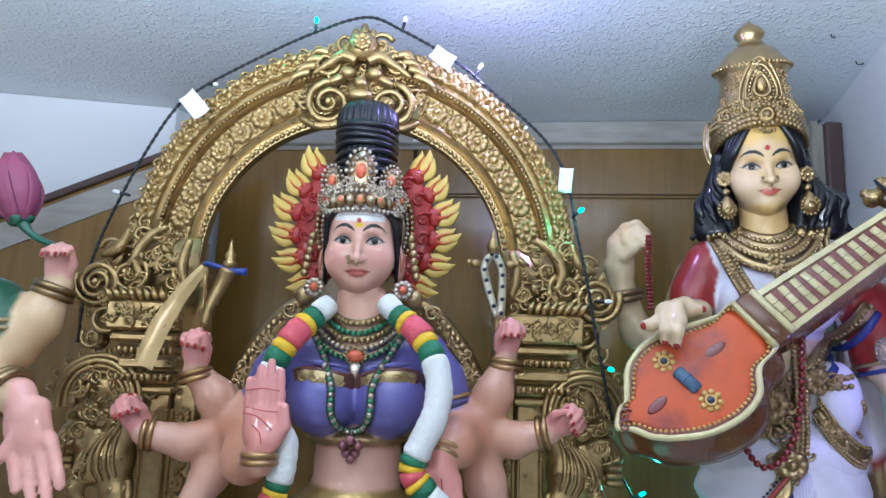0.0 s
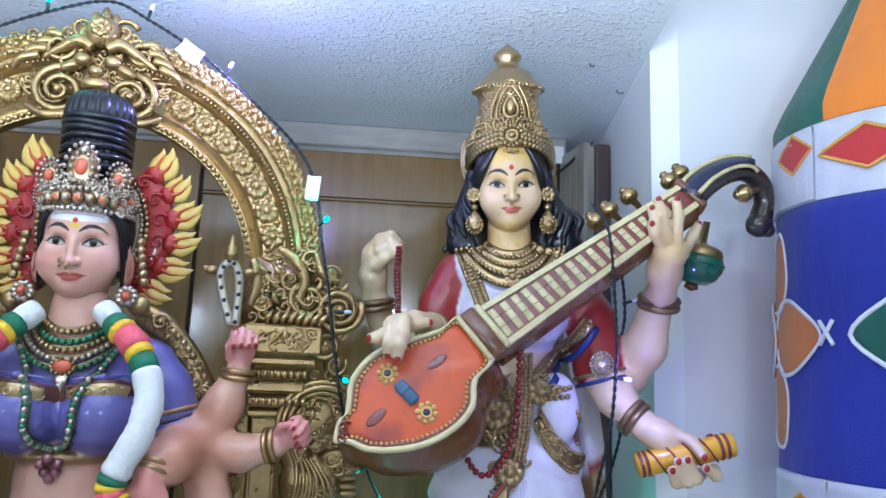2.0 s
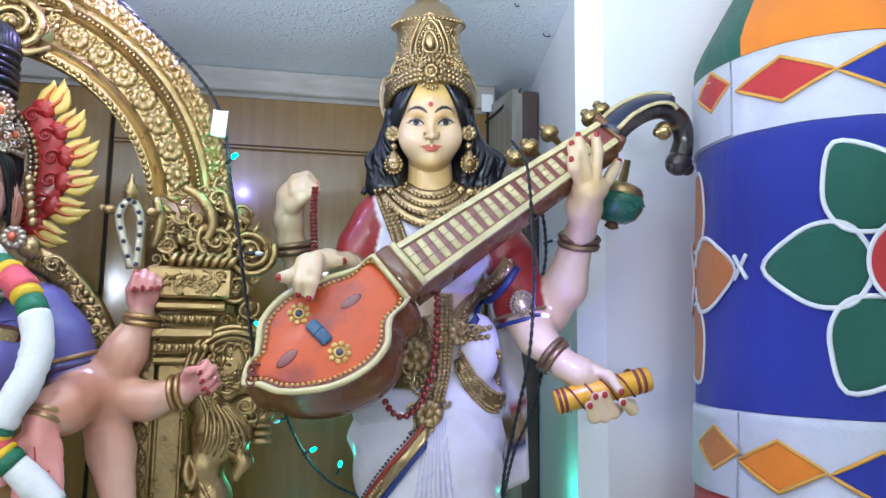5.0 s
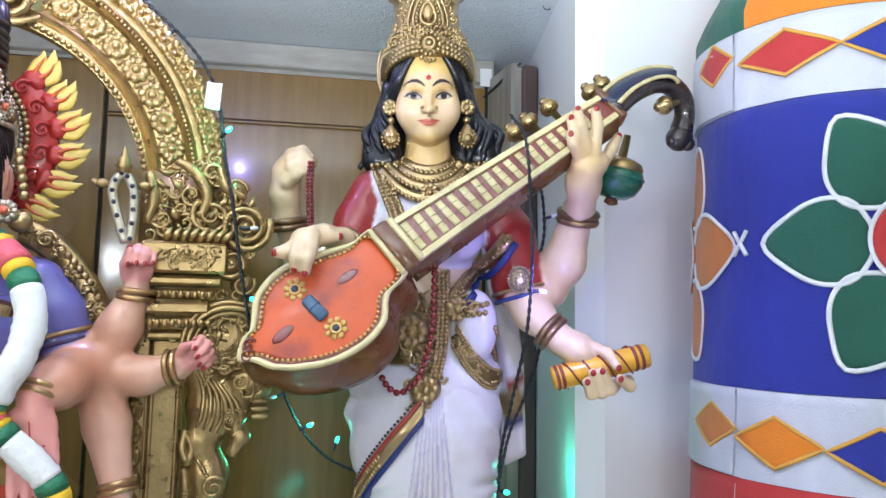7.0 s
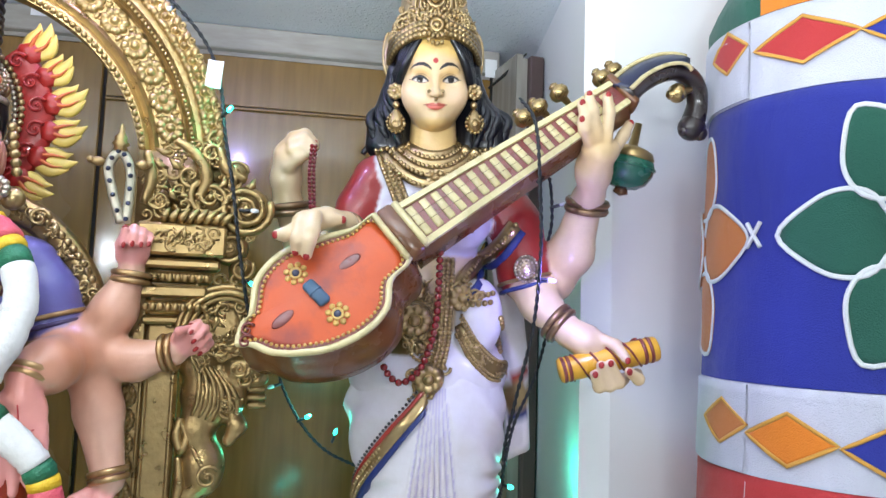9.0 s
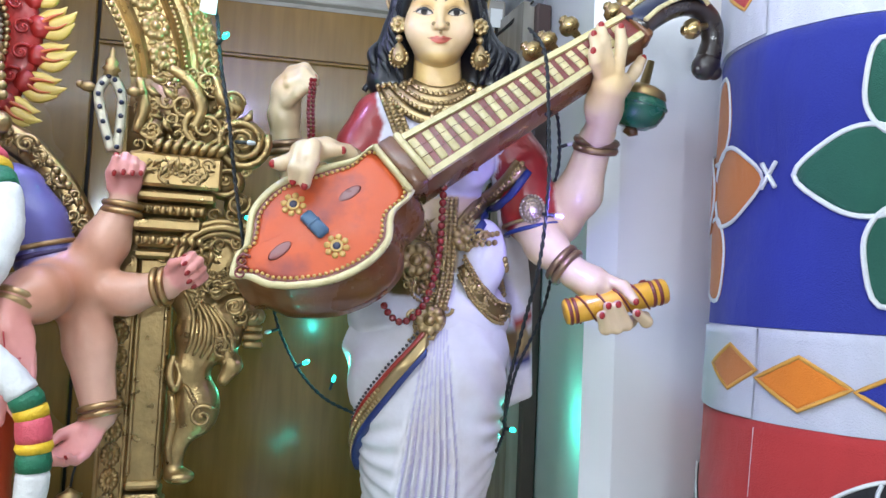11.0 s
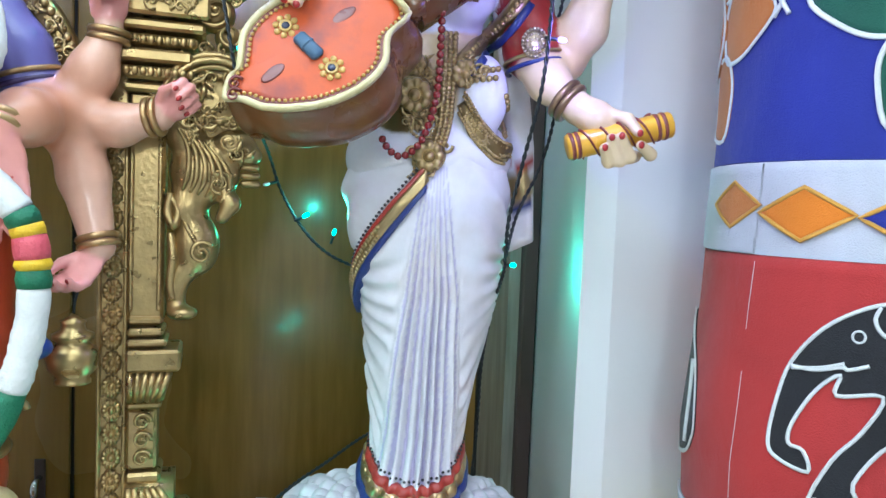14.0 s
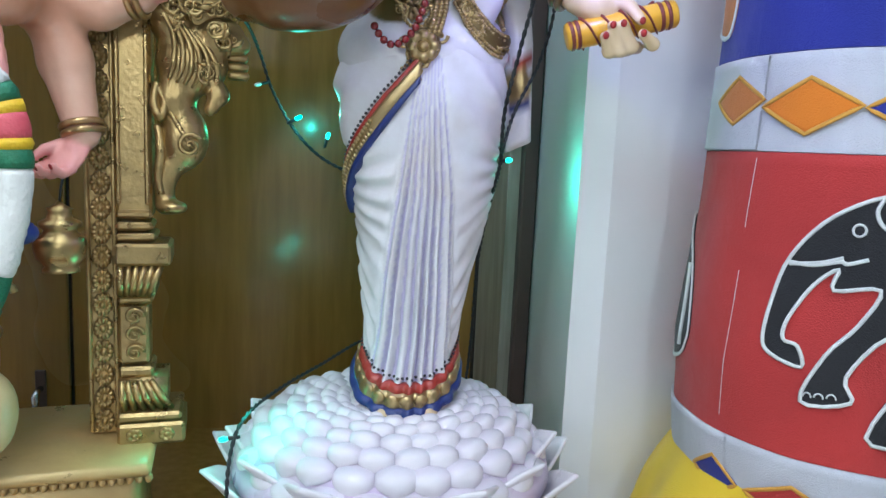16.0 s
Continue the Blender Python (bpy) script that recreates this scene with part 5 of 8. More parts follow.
    def skirt(a, z, lift=0.0, plain=0.0):
        """a: 0 in front, growing to the east; plain smooths the folds away."""
        x = math.sin(a)
        q = fan_at(a, z)
        d = 0.008
        if plain < 1:
            front = math.cos(a) > 0
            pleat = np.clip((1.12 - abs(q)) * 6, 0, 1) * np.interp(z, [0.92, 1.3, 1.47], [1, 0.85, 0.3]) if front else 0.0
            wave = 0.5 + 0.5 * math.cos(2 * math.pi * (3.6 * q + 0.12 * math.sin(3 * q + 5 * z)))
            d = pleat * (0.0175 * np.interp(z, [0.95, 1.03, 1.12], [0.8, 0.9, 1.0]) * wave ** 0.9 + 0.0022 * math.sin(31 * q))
            side = np.clip((abs(q) - 1.0) * 4, 0, 1) if front else 0.6
            e = 1 if x > 0 else -1
            run = 70 * z + abs(a) * np.interp(z, [1.06, 1.22, 1.36], [-17.0, -12.0, 9.0]) + 1.4 * math.sin(15 * z + 2 * abs(a) + e)
            d += side * (0.0085 if e < 0 else 0.0075) * (0.62 + 0.38 * math.sin(17 * z + 3 * a)) * (0.5 + 0.5 * math.sin(run)) ** 1.2 + side * 0.003
            d = (d * (1 - plain) + 0.010 * plain) * np.interp(z, [1.44, 1.54], [1.0, 0.2])
        k = 1 + (d + lift) / rx(z)
        return np.array((cx(z) + rx(z) * k * x, cy(z) - (ry(z) * k) * math.cos(a), z))

    aa = np.linspace(-math.pi, math.pi, 340, endpoint=False)
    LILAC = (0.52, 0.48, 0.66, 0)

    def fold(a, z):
        """The pleats' valleys, tinted lilac: shading painted into the sari's colour."""
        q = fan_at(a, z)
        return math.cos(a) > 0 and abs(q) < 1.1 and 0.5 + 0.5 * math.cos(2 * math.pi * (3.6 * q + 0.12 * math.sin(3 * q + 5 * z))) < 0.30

    def hem_drop(a):
        return 0.045 * (1 - math.cos(min(abs(a), 1.9))) * 0.62

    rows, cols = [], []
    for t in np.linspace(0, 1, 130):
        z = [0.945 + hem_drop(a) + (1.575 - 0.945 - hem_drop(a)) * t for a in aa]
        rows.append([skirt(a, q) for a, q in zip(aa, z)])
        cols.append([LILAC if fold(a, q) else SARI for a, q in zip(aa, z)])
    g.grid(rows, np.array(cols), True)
    # hem border
    for lo, hi, col, lift in ((-0.018, -0.002, BLUE_S, 0.006), (-0.002, 0.020, GOLD, 0.004), (0.019, 0.034, RED_S, 0.003)):
        rr = []
        for t in np.linspace(0, 1, 5):
            rr.append([skirt(a, max(0.925, 0.948 + hem_drop(a) + lo + (hi - lo) * t), lift + 0.003 * math.sin(math.pi * t), 0.65) for a in aa])
        rr = rr + [[skirt(a, max(0.925, 0.948 + hem_drop(a) + q), lift - 0.005, 0.65) for a in aa] for q in (hi, lo)]
        g.grid(rr, col, True)
    for i in range(15):
        a = -1.7 + 3.4 * i / 14
        g.ball(skirt(a, 0.957 + hem_drop(a), 0.003, 0.65), (0.012, 0.005, 0.011), GOLD, 8, 6, Matrix.Rotation(a, 3, "Z"))
    for i in range(44):
        a = -1.9 + 3.8 * i / 43
        g.ball(skirt(a, 0.990 + hem_drop(a), 0.0025, 0.5), 0.0026, (0.05, 0.05, 0.06, 0.5), 6, 4)
    for e in (-1, 1):
        rr = [(0.02 + (-0.045 if e < 0 else 0.045), -0.14, 0.932)]
        g.ball((cx(0.93) + 0.034 * e, -0.128, 0.934), (0.020, 0.030, 0.012), CREAM, 12, 8)
    # diagonal border: red, gold, blue
    sash = lambda q, off, lift: skirt(-0.05 - 1.12 * q - 0.55 * q**3, 1.478 - 0.185 * q - 0.04 * q**3 + off, lift, 1.0)  # noqa: E731
    for off, w, col, lift in ((0.0245, 0.0050, RED_S, 0.0060), (0.0080, 0.0125, GOLD, 0.0066), (-0.0095, 0.0058, BLUE_S, 0.0072)):
        rows = []
        for q in np.linspace(0, 1, 36):
            rows.append([sash(q, off + w * u, lift + 0.0012 * (1 - u * u)) for u in np.linspace(-1, 1, 7)] + [sash(q, off + w * u, -0.012) for u in (1, -1)])
        g.grid(rows, col, True, True)
    for q in np.linspace(0.02, 1, 34):
        g.ball(sash(q, 0.0355, 0.0035), 0.0026, (0.06, 0.06, 0.07, 0.5), 6, 4)
    for q in np.linspace(0.45, 1, 22):
        for off in (0.001, 0.0155):
            g.ball(sash(q, off, 0.0075), (0.0042, 0.003, 0.0042), GOLD, 7, 5)
    def over(x, z, lift=0.0):
        """The outermost of body and skirt at x, z."""
        p = f.front(x, z, lift)
        if z < 1.575 and abs(x - cx(z)) < 0.95 * rx(z):
            p[1] = min(p[1], skirt(math.asin((x - cx(z)) / rx(z)), z)[1] - lift)
        return p

    def lay(pts, lift, per=6):
        return np.array([over(x, z, lift) for x, z in smooth_path(pts, per)])

    place = lambda x, z: over(x, z, 0.004)  # noqa: E731
    # girdle, hanging chains and belt plates
    for z, hw in ((1.640, 0.080), (1.628, 0.082)):
        beads(g, np.array([over(0.012 + hw * x, z - 0.006 * (1 - x * x), 0.003) for x in np.linspace(-1, 1, 40)]), 0.0048, GOLD)
    g.rosette(np.array(pose(*over(0.045, 1.632, 0.008))), 0.022, 9, 0.5, GOLD)
    pts = lay([(0.128, 1.745), (0.095, 1.700), (0.062, 1.672), (0.030, 1.640)], 0.006)
    g.tube(pts, 0.012, GOLD, 8, (1, 0.4))
    beads(g, pts - np.array((0, 0.006, 0)), 0.0045, GOLD)
    pts = lay([(0.140, 1.735), (0.105, 1.686), (0.072, 1.655), (0.052, 1.630)], 0.003)
    g.tube(pts, 0.0065, BLUE_S, 8, (1, 0.4))
    chain = lay([(0.024, 1.69), (0.020, 1.62), (0.016, 1.57), (0.004, 1.53)], 0.010)
    g.tube(chain, 0.011, GOLD, 8, (1, 0.35))
    for off in (-0.007, 0.0, 0.007):
        beads(g, chain + np.array((off, -0.004, 0)), 0.0042, GOLD, 1.6)
    filigree(g, place, ((-0.036, 1.640, 0.024), (-0.014, 1.640, 0.020), (-0.030, 1.610, 0.026), (-0.014, 1.592, 0.020), (-0.024, 1.568, 0.022), (-0.008, 1.555, 0.016), (0.045, 1.632, 0.020), (0.066, 1.642, 0.014), (0.0, 1.53, 0.018), (-0.018, 1.515, 0.018), (-0.020, 1.494, 0.016)), 3, 0.0095)
    for x, z, r in ((-0.030, 1.612, 0.030), (-0.030, 1.612, 0.021), (-0.018, 1.560, 0.020), (-0.010, 1.515, 0.022), (-0.010, 1.515, 0.013)):
        beads(g, np.array([over(x + r * math.cos(a), z + r * math.sin(a), 0.007) for a in np.linspace(0, 6.283, 40)]), 0.0030, GOLD, 1.8)
    for x, z, r, n in ((-0.030, 1.602, 0.026, 9), (-0.010, 1.515, 0.023, 8), (-0.030, 1.645, 0.017, 8)):
        p = over(x, z, 0.004)
        g.ball(p, (r * 1.1, 0.012, r * 1.1), GOLD_DARK, 16, 10)
        g.rosette(np.array(pose(p[0], p[1] - 0.006, p[2])), r, n, 0.5, GOLD)
    pts = lay([(0.040, 1.590), (0.062, 1.552), (0.090, 1.522), (0.115, 1.510)], 0.004)
    g.tube(pts, [0.008, 0.016, 0.018, 0.016], GOLD_DARK, 8, (1, 0.35))
    for off in (-0.015, -0.009, 0.009, 0.015):
        beads(g, pts + np.array((0.3 * off, -0.004, off)), 0.0030, GOLD, 1.7)
    filigree(g, lambda x, z: over(x, z, 0.007), [(p[0], p[2], 0.009) for p in pts[3::3]], 17, 0.0075)
    pts = lay([(0.105, 1.60), (0.112, 1.57), (0.112, 1.535)], 0.004)
    beads(g, pts, 0.005, GOLD)
    # shawl end hanging at the east side
    shawl = []
    for z in np.linspace(1.78, 1.345, 26):
        c = np.interp(z, [1.34, 1.5, 1.66, 1.78], [0.152, 0.148, 0.122, 0.095])
        w = np.interp(z, [1.34, 1.5, 1.66, 1.78], [0.022, 0.022, 0.020, 0.016])
        shawl.append([(c + w * math.sin(a), 0.022 + np.interp(z, [1.5, 1.7], [0, -0.055]) - 0.014 * math.cos(a) + 0.003 * math.sin(3 * a + 20 * z), z + 0.010 * math.sin(a)) for a in np.linspace(0, 2 * math.pi, 18, endpoint=False)])
    def shade(z):
        return RED_S if 1.478 < z < 1.494 else GOLD if 1.425 < z < 1.472 else BLUE_S if 1.408 < z < 1.422 else SARI
    g.grid(shawl, np.array([[shade(p[2]) for p in r] for r in shawl]), True, True)
    g.v = [plumb(v) for v in g.v]
    ob = g.obj("statue", M_PAINT, None, paint=True)
    ob.matrix_world = S_POSE
    return tagged(ob, "standing painted statue in a white sari with a tall golden crown", "statue")


standing_statue()

# ---- lute held by the standing statue ----
lute = empty("lute", "orange and brown long-necked lute held across the white statue", "lute")
lute.matrix_world = TILTED
lu = unit((0.47, 0.155, 0.31))
ln = np.array((0, -0.87, 0.49))
ln = unit(ln - lu * (ln @ lu))
lv = np.cross(ln, lu)
LM = np.eye(4)
LM[:3, 0], LM[:3, 1], LM[:3, 2], LM[:3, 3] = lu, lv, ln, (-0.15, -0.235, 1.655)
edge = smooth_path([(-0.126, 0.018), (-0.112, 0.004), (-0.100, -0.017), (-0.090, -0.027), (-0.074, -0.040), (-0.034, -0.062), (0.016, -0.071), (0.058, -0.061), (0.086, -0.032), (0.128, -0.017), (0.128, 0.058), (0.090, 0.062), (0.049, 0.077), (-0.009, 0.092), (-0.057, 0.080), (-0.083, 0.052), (-0.094, 0.040), (-0.106, 0.038)], 7, True)
mid = np.array((0.005, 0.014))


def ring(scale, depth, push=0.0, sag=0.0):
    out = []
    for p in edge:
        d = p - mid
        out.append((*(mid + d * scale - unit(d) * push - np.array((0, sag))), depth))
    return out


Geo().grid([ring(0.985, 0.0), ring(0.99, -0.010), ring(1.015, -0.024, 0, 0.010), ring(1.02, -0.042, 0, 0.020), ring(0.98, -0.064, 0, 0.027), ring(0.86, -0.086, 0, 0.028), ring(0.6, -0.102, 0, 0.024), ring(0.2, -0.108, 0, 0.02)], wrap=True, cap=True, m=LM).obj("body", M_VBROWN, lute, "rounded brown body")
Geo().grid([ring(0.97, -0.004), ring(1.0, -0.002), ring(1.01, 0.003), ring(1.0, 0.007), ring(1.0, 0.008, 0.006), ring(1.0, 0.005, 0.008), ring(1.0, 0.0, 0.009)], wrap=True, m=LM).obj("rim", M_CREAM, lute, "cream painted rim")
Geo().grid([ring(1.0, 0.0015, 0.007), ring(0.8, 0.003), ring(0.5, 0.0045), ring(0.1, 0.005)], wrap=True, cap=True, m=LM).obj("soundboard", M_ORANGE, lute, "orange soundboard")
g = Geo().grid([ring(1.0, 0.0012, 0.006), ring(1.0, 0.0032, 0.008), ring(1.0, 0.0032, 0.012), ring(1.0, 0.0016, 0.0145)], wrap=True, m=LM)
g.obj("border", M_MAROON, lute, "dark red border")
dots = None
q = np.array([p[:2] for p in ring(1.0, 0, 0.0135)])
d = np.r_[0, np.cumsum(np.linalg.norm(np.diff(q, axis=0), axis=1))]
for s in np.arange(0.0, d[-1], 0.0072):
    x, y = np.interp(s, d, q[:, 0]), np.interp(s, d, q[:, 1])
    if x > 0.118:
        continue
    m = Matrix(LM) @ Matrix.Translation((x, y, 0.0045))
    if dots is None:
        dots = Geo().ball((0, 0, 0), (0.0026, 0.0026, 0.0018), nu=8, nv=5).obj("stud", M_STUD, lute)
        dots.matrix_basis = m
    else:
        share("stud", dots, m, lute)
for x, y in ((-0.012, 0.053), (0.000, -0.027)):
    fm = Matrix(LM) @ Matrix.Translation((x, y, 0.005))
    fl = Geo()
    for i in range(8):
        a = 2 * math.pi * i / 8
        fl.ball((0.0125 * math.cos(a), 0.0125 * math.sin(a), 0), (0.0045, 0.0045, 0.0025), nu=8, nv=5, m=fm)
    fl.lathe([(0.0085, -0.002), (0.0085, 0.002), (0.007, 0.003), (0.0055, 0.002)], n=16, m=fm)
    ob = fl.obj("flower", M_STUD, lute, "small yellow painted flower")
    Geo().ball((0, 0, 0.0015), (0.0055, 0.0055, 0.0022), nu=10, nv=6, m=fm).obj("centre", M_NAVY, ob)
for x, y, a in ((0.054, 0.024, 0.0), (-0.060, 0.010, 0.1)):
    Geo().ball((0, 0, 0), (0.018, 0.0075, 0.0007), nu=16, nv=6, m=Matrix(LM) @ Matrix.Translation((x, y, 0.0045)) @ Matrix.Rotation(a, 4, "Z")).obj("sound_hole", M_MAROON, lute, "dark red painted oval")
Geo().block(-0.009, 0.009, -0.020, 0.020, 0.003, 0.013, bevel=0.004, m=Matrix(LM) @ Matrix.Translation((-0.006, 0.013, 0)) @ Matrix.Rotation(0.12, 4, "Z")).block(-0.0095, 0.0095, 0.0, 0.003, 0.004, 0.014, bevel=0.001, m=Matrix(LM) @ Matrix.Translation((-0.006, 0.013, 0)) @ Matrix.Rotation(0.12, 4, "Z")).obj("bridge", M_STEEL, lute, "grey-blue bridge")
for p in ((-0.114, 0.012), (-0.104, 0.024)):
    Geo().spiral(np.array(Matrix(LM) @ Matrix.Translation((*p, 0.006)) @ Matrix.Rotation(radians(-90), 4, "X")), 0.010, 1.2, 0.2).obj("scroll", M_MAROON, lute)
# neck, tapering to the head
NU = np.linspace(0.140, 0.545, 24)
top = lambda u: float(np.interp(u, [0.14, 0.545], [0.054, 0.028]))  # noqa: E731
low = lambda u: float(np.interp(u, [0.14, 0.545], [-0.019, -0.018]))  # noqa: E731
rows = [[(u, top(u), 0.004), (u, low(u), 0.004), (u, low(u) - 0.004, -0.012), (u, low(u) - 0.010, -0.034), (u, low(u) - 0.004, -0.058 + 0.03 * (u - 0.14)), (u, top(u) - 0.012, -0.052 + 0.03 * (u - 0.14)), (u, top(u), -0.012)] for u in NU]
Geo().grid(rows, wrap=True, cap=True, m=LM).obj("neck", M_VBROWN, lute, "brown neck", sharp=40)
for f0 in (top, low):
    e = 1 if f0 is top else -1
    rows = [[(u, f0(u) + 0.001 * e, 0.002), (u, f0(u) + 0.001 * e, 0.009), (u, f0(u) - 0.008 * e, 0.010), (u, f0(u) - 0.009 * e, 0.003)] for u in NU]
    Geo().grid(rows, wrap=True, cap=True, m=LM).obj("neck_edge", M_CREAM, lute, "cream painted edge", sharp=40)
rows = [[(u, top(u) - 0.007, 0.0035), (u, low(u) + 0.007, 0.0035), (u, low(u) + 0.007, 0.0055), (u, top(u) - 0.007, 0.0055)] for u in NU]
Geo().grid(rows, wrap=True, cap=True, m=LM).obj("fingerboard", M_MAROON, lute, "dark red fingerboard", smooth=False)
for i in range(18):
    u = 0.1655 + 0.0205 * i
    sway = 0.05 * math.sin(5 * i)
    lo, hi = low(u) + 0.0110, top(u) - 0.0110
    Geo().block(-0.0058, 0.0058, lo, hi, 0.0045, 0.0080, bevel=0.0016, m=Matrix(LM) @ Matrix.Translation((u, 0, 0)) @ Matrix.Rotation(sway, 4, "Z")).obj("inlay", M_CREAM, lute, "cream raised field")
for k in (1 / 3, 2 / 3):
    Geo().tube([put(LM, (u, low(u) + 0.011 + k * (top(u) - low(u) - 0.022), 0.0100)) for u in (0.158, 0.53)], 0.0004, n=5).obj("string", M_VBROWN, lute)
Geo().block(0.122, 0.150, -0.024, 0.062, -0.03, 0.012, bevel=0.005, m=LM).obj("neck_joint", M_VBROWN, lute, "brown neck joint")
Geo().block(0.116, 0.124, -0.022, 0.062, -0.008, 0.013, bevel=0.003, m=LM).obj("joint_band", M_CREAM, lute, "cream band")
Geo().block(0.147, 0.158, -0.020, 0.060, -0.004, 0.0125, bevel=0.003, m=LM).obj("nut", M_CREAM, lute)
Geo().block(0.540, 0.553, -0.026, 0.038, -0.02, 0.013, bevel=0.003, m=LM).obj("nut", M_VBROWN, lute)
# peg box curving back and down
box_path = smooth_path([(0.284, -0.090, 1.942), (0.320, -0.062, 1.970), (0.362, -0.040, 1.990), (0.400, -0.025, 1.994), (0.428, -0.018, 1.975), (0.437, -0.016, 1.945), (0.432, -0.016, 1.915)], 6)
Geo().tube(box_path, [0.024, 0.024, 0.022, 0.020, 0.018, 0.017, 0.020], n=12, squash=(1.0, 0.85), up=(-0.45, -0.6, 0.65)).obj("peg_box", M_VDARK, lute, "dark curved peg box")
Geo().ball((0.428, -0.018, 1.903), (0.023, 0.02, 0.022), nu=14, nv=10).ball((0.441, -0.022, 1.893), 0.012, nu=10, nv=8).ball((0.414, -0.022, 1.897), 0.010, nu=10, nv=8).obj("head", M_VDARK, lute, "carved dark head")
up = unit((-0.35, -0.62, 0.70))
for e, mt, w, nm in ((0.0, M_NAVY, 0.017, "cover"), (1.0, M_CREAM, 0.0042, "cover_edge"), (-1.0, M_CREAM, 0.0042, "cover_edge")):
    pts = []
    for i, p in enumerate(box_path[:20]):
        t = unit(np.gradient(box_path, axis=0)[i])
        side = unit(np.cross(t, up))
        pts.append(p + np.cross(side, t) * (0.017 if e == 0 else 0.0185) + side * e * 0.020)
    Geo().tube(pts, w, n=8, squash=(1, 0.22 if e == 0 else 0.7), up=tuple(up)).obj(nm, mt, lute)
peg = Geo().lathe([(0.004, 0.0), (0.005, 0.014), (0.011, 0.018), (0.0135, 0.026), (0.0115, 0.034), (0.006, 0.038), (0.0065, 0.042), (0.002, 0.046)], n=16)
peg_ob = None
for at, ax in (((0.145, -0.075, 1.905), (-0.72, 0.25, 0.55)), ((0.170, -0.06, 1.922), (-0.6, 0.25, 0.62)), ((0.203, -0.055, 1.945), (-0.55, 0.25, 0.66)), ((0.276, -0.035, 1.972), (-0.6, 0.2, 0.66)), ((0.298, -0.02, 1.985), (-0.45, 0.2, 0.75)), ((0.418, -0.035, 1.962), (-1.0, -0.2, -0.25))):
    at = np.array(at) - unit(ax) * (0.018 if at[0] < 0.4 else 0.0)
    m = Matrix(frame_at(at, ax, (0, -1, 0)).tolist()) @ Matrix.Diagonal((1.2, 1.2, 1.0, 1))
    if peg_ob is None:
        peg_ob = peg.obj("peg", M_BRASS, lute, "brass coloured peg")
        peg_ob.matrix_basis = m
    else:
        share("peg", peg_ob, m, lute)
gm = np.array(pose(0.322, -0.020, 1.842, 0, 14, 0) @ Matrix.Diagonal((1.14, 1.14, 0.98, 1)))
gourd = Geo().lathe([(0.006, -0.042), (0.020, -0.039), (0.032, -0.029), (0.0385, -0.012), (0.0390, 0.000), (0.035, 0.010), (0.026, 0.014)], n=28, m=gm).obj("gourd", M_GREEN, lute, "green gourd resonator")
Geo().lathe([(0.033, 0.009), (0.035, 0.014), (0.031, 0.024), (0.019, 0.030), (0.007, 0.033), (0.005, 0.07)], n=20, m=gm).obj("gourd_collar", M_BRASS, gourd, "brass coloured collar")
Geo().tube([put(gm, (0.0385 * math.cos(a), 0.0385 * math.sin(a), -0.002)) for a in np.linspace(0, 6.283, 30, endpoint=False)], 0.0028, n=6, closed=True).obj("gourd_band", M_GREEN, gourd)
Geo().lathe([(0.001, -0.054), (0.011, -0.049), (0.009, -0.040)], n=12, m=gm).obj("gourd_knob", M_VBROWN, gourd)

# prayer beads round the neck and in the raised hand; yellow scroll in the lower hand
def strand(name, pts, r, label, step=1.95):
    ob = empty(name, label, "beads")
    ob.matrix_world = TILTED
    pts = np.asarray(pts)
    d = np.r_[0, np.cumsum(np.linalg.norm(np.diff(pts, axis=0), axis=1))]
    first = None
    for q in np.arange(0, d[-1], r * step):
        m = Matrix.Translation([float(np.interp(q, d, pts[:, i])) for i in range(3)])
        if first is None:
            first = Geo().ball((0, 0, 0), r, nu=10, nv=7).obj("bead", M_BEAD, ob)
            first.matrix_basis = m
        else:
            share("bead", first, m, ob)
    Geo().tube(pts, r * 0.25, n=5).obj("thread", M_CABLE, ob)


strand("bead_necklace", smooth_path([(0.0048, -0.17, 1.7214), (0.0026, -0.17, 1.6697), (0.0004, -0.17, 1.6266), (-0.0061, -0.17, 1.5878), (-0.0202, -0.17, 1.5492), (-0.0351, -0.17, 1.5306), (-0.0523, -0.17, 1.5232), (-0.0668, -0.17, 1.5323), (-0.0769, -0.17, 1.549)], 8), 0.0054, "long necklace of glossy dark red beads on the white statue")
strand("prayer_beads", smooth_path([(-0.192, -0.008, 1.868), (-0.196, -0.012, 1.83), (-0.196, -0.012, 1.79), (-0.194, -0.014, 1.745)], 8), 0.0036, "short dark red prayer beads hanging from the raised hand", 1.8)
strand("prayer_beads", smooth_path([(-0.187, -0.006, 1.868), (-0.190, -0.006, 1.83), (-0.190, -0.006, 1.79), (-0.190, -0.010, 1.745)], 8), 0.0036, "short dark red prayer beads hanging from the raised hand", 1.8)
scroll = empty("paper_scroll", "yellow rolled scroll with dark red stripes in the statue's hand", "scroll")
ra, rb = np.array((0.181, -0.160, 1.535)), np.array((0.326, -0.162, 1.568))
sm = frame_at(ra, rb - ra, (0, -1, 0))
scroll.matrix_world = TILTED @ Matrix(sm.tolist())
L = float(np.linalg.norm(rb - ra))
Geo().lathe([(0.008, -0.001), (0.0165, 0.0), (0.0185, 0.003), (0.0185, L - 0.003), (0.0165, L), (0.008, L + 0.001)], n=24).obj("roll", M_YELLOW, scroll)
